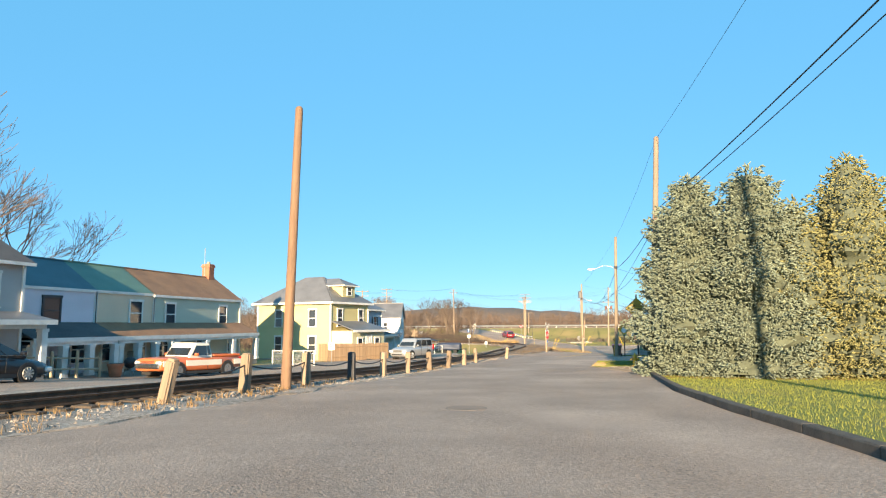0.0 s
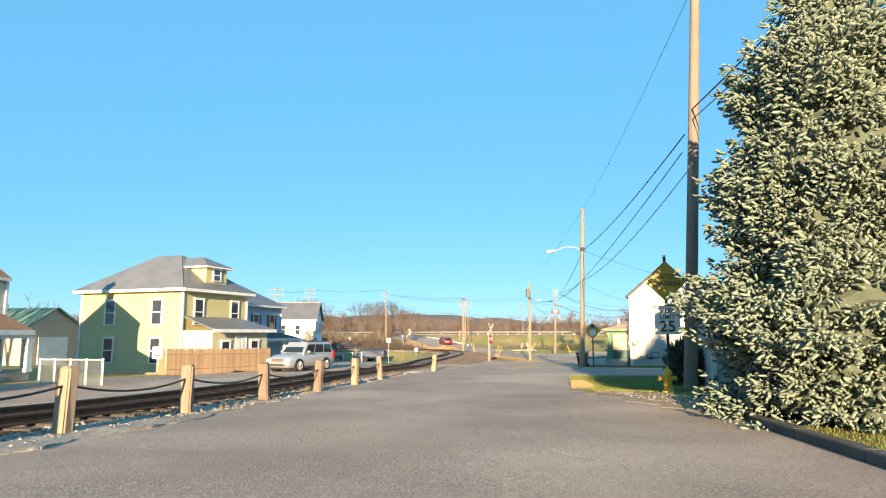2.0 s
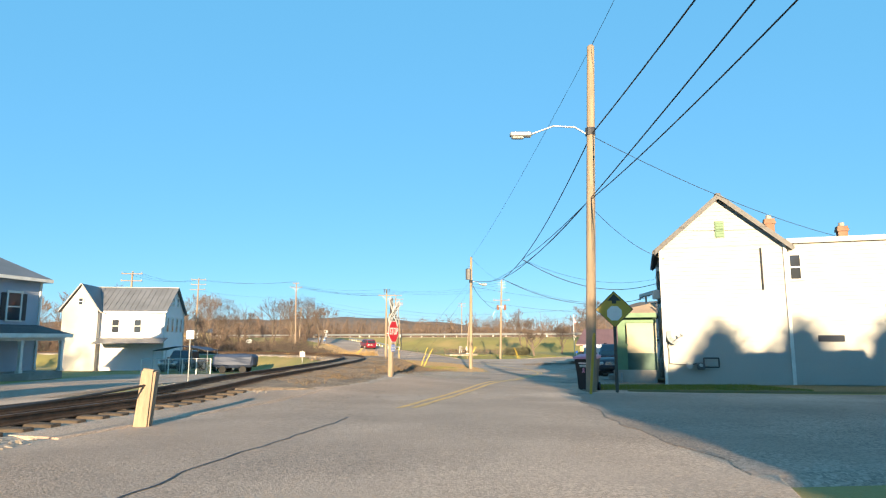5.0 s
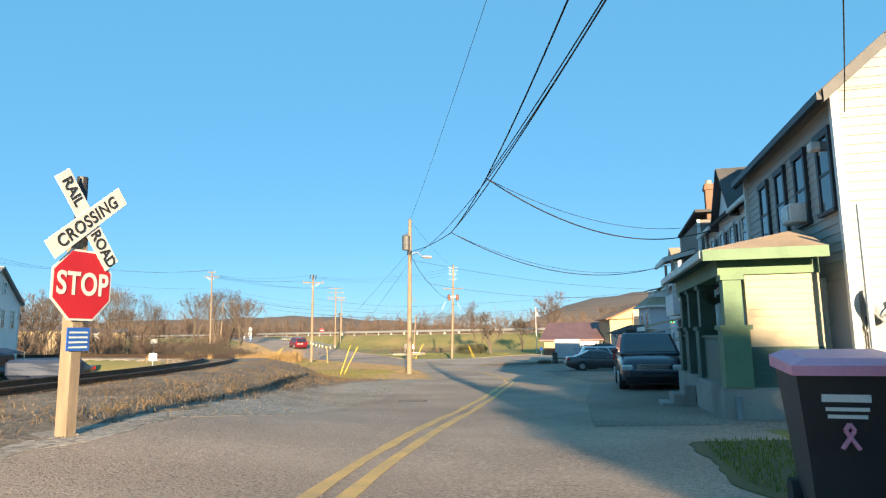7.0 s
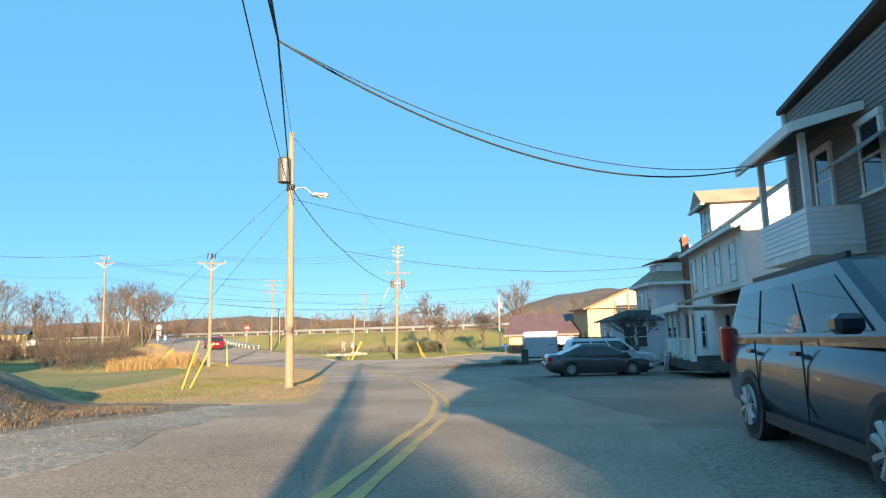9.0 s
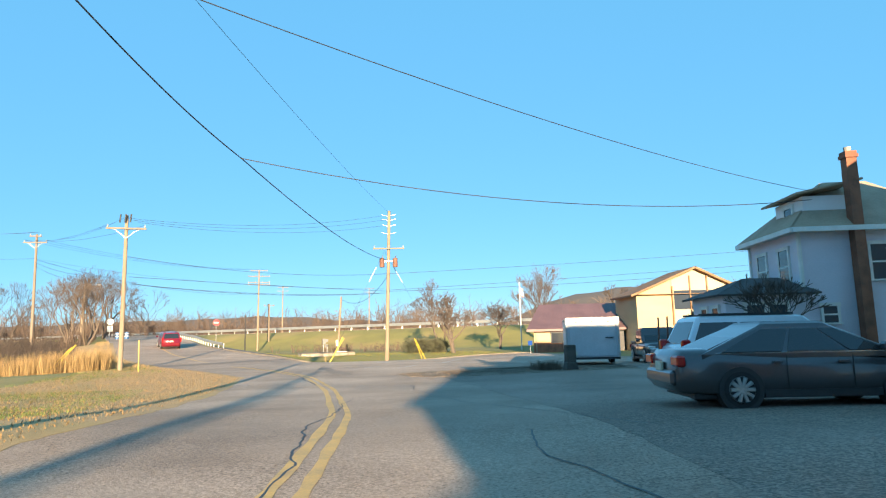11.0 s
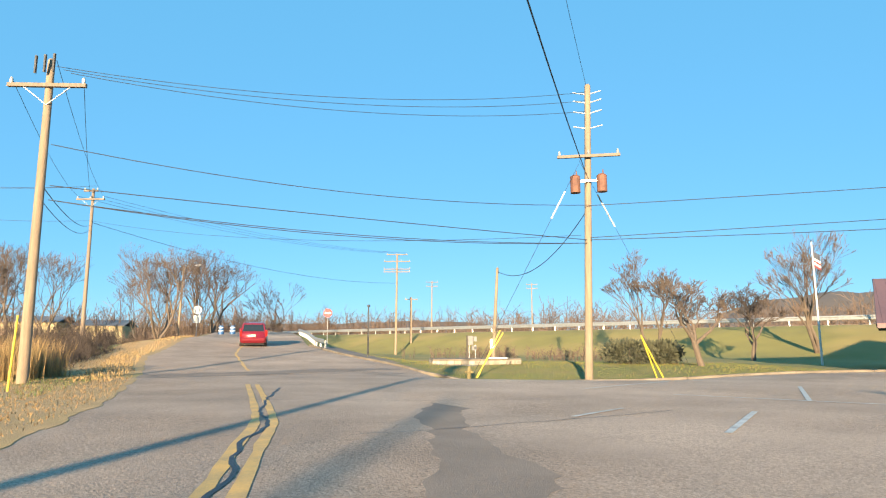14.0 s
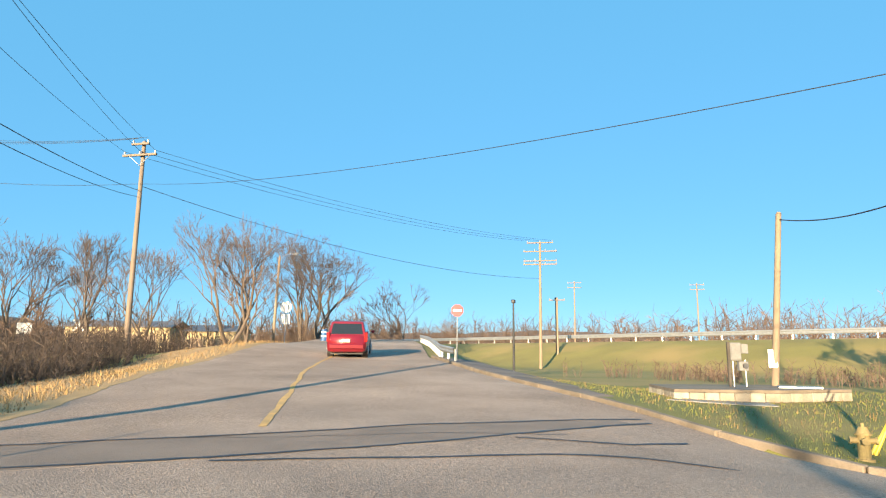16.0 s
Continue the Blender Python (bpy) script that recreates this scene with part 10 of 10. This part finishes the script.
lp_ = empty("slatted_panel", M5 @ pose(-2.45, 4.9, H5Z + 0.02, 0, 14, 0), label="grey slatted panel leaning against the porch", category="panel")
part("frame", box_bm(-0.02, 0.02, -0.3, 0.3, 0.0, 0.95, bevel=0.005), STEEL, lp_)
for k in range(7):
    part("slat", box_bm(-0.035, -0.02, -0.27, 0.27, 0.06 + 0.125 * k, 0.13 + 0.125 * k), DARK_METAL, lp_)
tk2 = empty("oil_tank", pose(17.7, 111.6, gz(17.7, 111.6), 0, 0, -8), label="dark red painted oil tank beside the chimney", category="tank")
bm = box_bm(0, 1.7, 0, 0.7, 0.1, 1.05, bevel=0.12)
part("shell", bm, RUST, tk2)
for x in (0.2, 1.5):
    part("leg", box_bm(x - 0.05, x + 0.05, 0.2, 0.5, 0, 0.2), DARK_METAL, tk2)

# tarps, canopy and wire fence before the white house
TARP = mat("blue_tarp", (0.03, 0.045, 0.09), 0.6, dark=(0.02, 0.03, 0.06), scale=1.5, fine=12, bump=0.4, bump_scale=6)
cp = empty("canopy", pose(-28.4, 89.4, gz(-26, 90), 0, 0, 8), label="dark blue tarp canopy on thin posts", category="canopy")
gx = grid_mesh("roof", np.linspace(0, 4.4, 14), np.linspace(0, 3.0, 10), lambda x, y: 1.75 + 0.35 * np.sin(x / 4.4 * 3.1416) + 0.05 * np.sin(x * 5) * np.sin(y * 4), TARP)
gx.parent = cp
so = gx.modifiers.new("thick", "SOLIDIFY")
so.thickness = 0.02
for x in (0.1, 2.2, 4.3):
    for y in (0.1, 2.9):
        part("post", cyl_bm((x, y, 0), (x, y, 1.78 + 0.35 * math.sin(x / 4.4 * 3.1416)), 0.03, n=8), STEEL, cp)
ct = empty("covered_trailer", pose(-23.7, 90.0, gz(-22, 91), 0, 0, 6), label="low trailer covered with a dark blue tarp", category="trailer")
bm = box_bm(0, 3.2, 0, 1.8, 0.45, 1.45, bevel=0.18)
bmesh.ops.subdivide_edges(bm, edges=bm.edges, cuts=2, use_grid_fill=True)
for v in bm.verts:
    v.co += noise.noise_vector(v.co * 1.7) * 0.09
part("cover", bm, TARP, ct)
for x in (0.8, 2.4):
    for y in (0.1, 1.7):
        part("wheel", cyl_bm((x, y - 0.1, 0.28), (x, y + 0.1, 0.28), 0.28, n=16), RUBBER, ct)
wf = empty("wire_fence", label="low chain link fence with white posts by the tracks", category="fence")
FA, FB = (-28.2, 87.6), (-22.3, 86.5)
NF = 5
for k in range(NF + 1):
    u = k / NF
    x, y = FA[0] + (FB[0] - FA[0]) * u, FA[1] + (FB[1] - FA[1]) * u
    part("post", cyl_bm((x, y, gz(x, y) - 0.1), (x, y, gz(x, y) + 1.15), 0.045, n=8), TRIM, wf)
    if k:
        px, py = FA[0] + (FB[0] - FA[0]) * (u - 1 / NF), FA[1] + (FB[1] - FA[1]) * (u - 1 / NF)
        part("top_rail", cyl_bm((px, py, gz(px, py) + 1.12), (x, y, gz(x, y) + 1.12), 0.025, n=6), STEEL, wf)
        lst = []
        for q in range(-8, 9):
            for sg in (0, 1):
                u0, u1 = max(0, -q / 8), min(1, 1 - q / 8)
                if u1 > u0:
                    h0, h1 = (u0 + q / 8, u1 + q / 8) if sg == 0 else (1 - u0 - q / 8, 1 - u1 - q / 8)
                    lst.append((Vector((px + (x - px) * u0, py + (y - py) * u0, gz(px, py) + 0.05 + 1.05 * h0)), Vector((px + (x - px) * u1, py + (y - py) * u1, gz(px, py) + 0.05 + 1.05 * h1)), 0.006, 0.006))
        v, f = bars(lst, 3)
        raw("mesh_panel", v, f, STEEL, wf)

# old crossbuck beside the lane and a small sign by the rails
cbx, cby = -16.95, 55.6
xb = empty("crossbuck", pose(cbx, cby, gz(cbx, cby), 0, 0, 14), label="weathered wooden railway crossbuck seen from behind", category="sign")
part("post", box_bm(-0.06, 0.06, -0.06, 0.06, -0.2, 1.0 - gz(cbx, cby), bevel=0.01), POST_WOOD, xb)
for s in (-1, 1):
    part("blade", box_bm(-0.36, 0.36, -0.015, 0.015, -0.08, 0.08, m=pose(0, 0.09 + 0.032 * s, 0.62 - gz(cbx, cby), 0, 42 * s, 0), bevel=0.005), POST_WOOD, xb)
ts = empty("track_sign", pose(-13.84, 65.07, gz(-13.84, 65.07), 0, 0, 10), label="small white sign on a thin post by the rails", category="sign")
part("post", cyl_bm((0, 0.03, -0.2), (0, 0.03, 0.3 - gz(-13.84, 65.07)), 0.025, n=8), STEEL, ts)
part("plate", box_bm(-0.15, 0.15, -0.01, 0.01, 0.0 - gz(-13.84, 65.07), 0.34 - gz(-13.84, 65.07), bevel=0.004), SIGN_WHITE, ts)
ps = empty("street_sign", pose(-19.4, 42.8, gz(-19.4, 42.8), 0, 0, 12), label="small white street sign on a thin post", category="sign")
part("post", cyl_bm((0, 0.03, -0.2), (0, 0.03, 1.45), 0.025, n=8), STEEL, ps)
part("plate", box_bm(-0.23, 0.23, -0.01, 0.01, 0.95, 1.5, bevel=0.004), SIGN_WHITE, ps)
for k in range(3):
    part("printed_line", box_bm(-0.16, 0.16, -0.016, -0.01, 1.06 + 0.13 * k, 1.11 + 0.13 * k), SIGN_BLACK, ps)
rnd = random.Random(77)
he = empty("hedge", pose(18.0, 149.1, -3.4), label="clipped dark green hedge along the brick base", category="hedge")
C, D, L, W = [], [], [], []
for _ in range(4200):
    C.append(Vector((rnd.uniform(0.1, 4.3), rnd.uniform(-0.35, 0.2), 0.05 + 0.85 * rnd.random() ** 0.7 + 0.08 * noise.noise((rnd.random() * 4, 0.3, 0.7)))))
    D.append(Vector((rnd.uniform(-1, 1), rnd.uniform(-1, 0.6), rnd.uniform(-0.2, 1))))
    L.append(rnd.uniform(0.08, 0.16))
    W.append(rnd.uniform(0.015, 0.03))
v, f = twig_cloud(rnd, C, D, L, W)
raw("foliage", v, f, EVERGREEN, he)
for k in range(5):
    part("stem", cyl_bm((0.4 + 0.9 * k, -0.05, -0.1), (0.4 + 0.9 * k, -0.05, 0.5), 0.03, 0.02, 6), BARK, he)
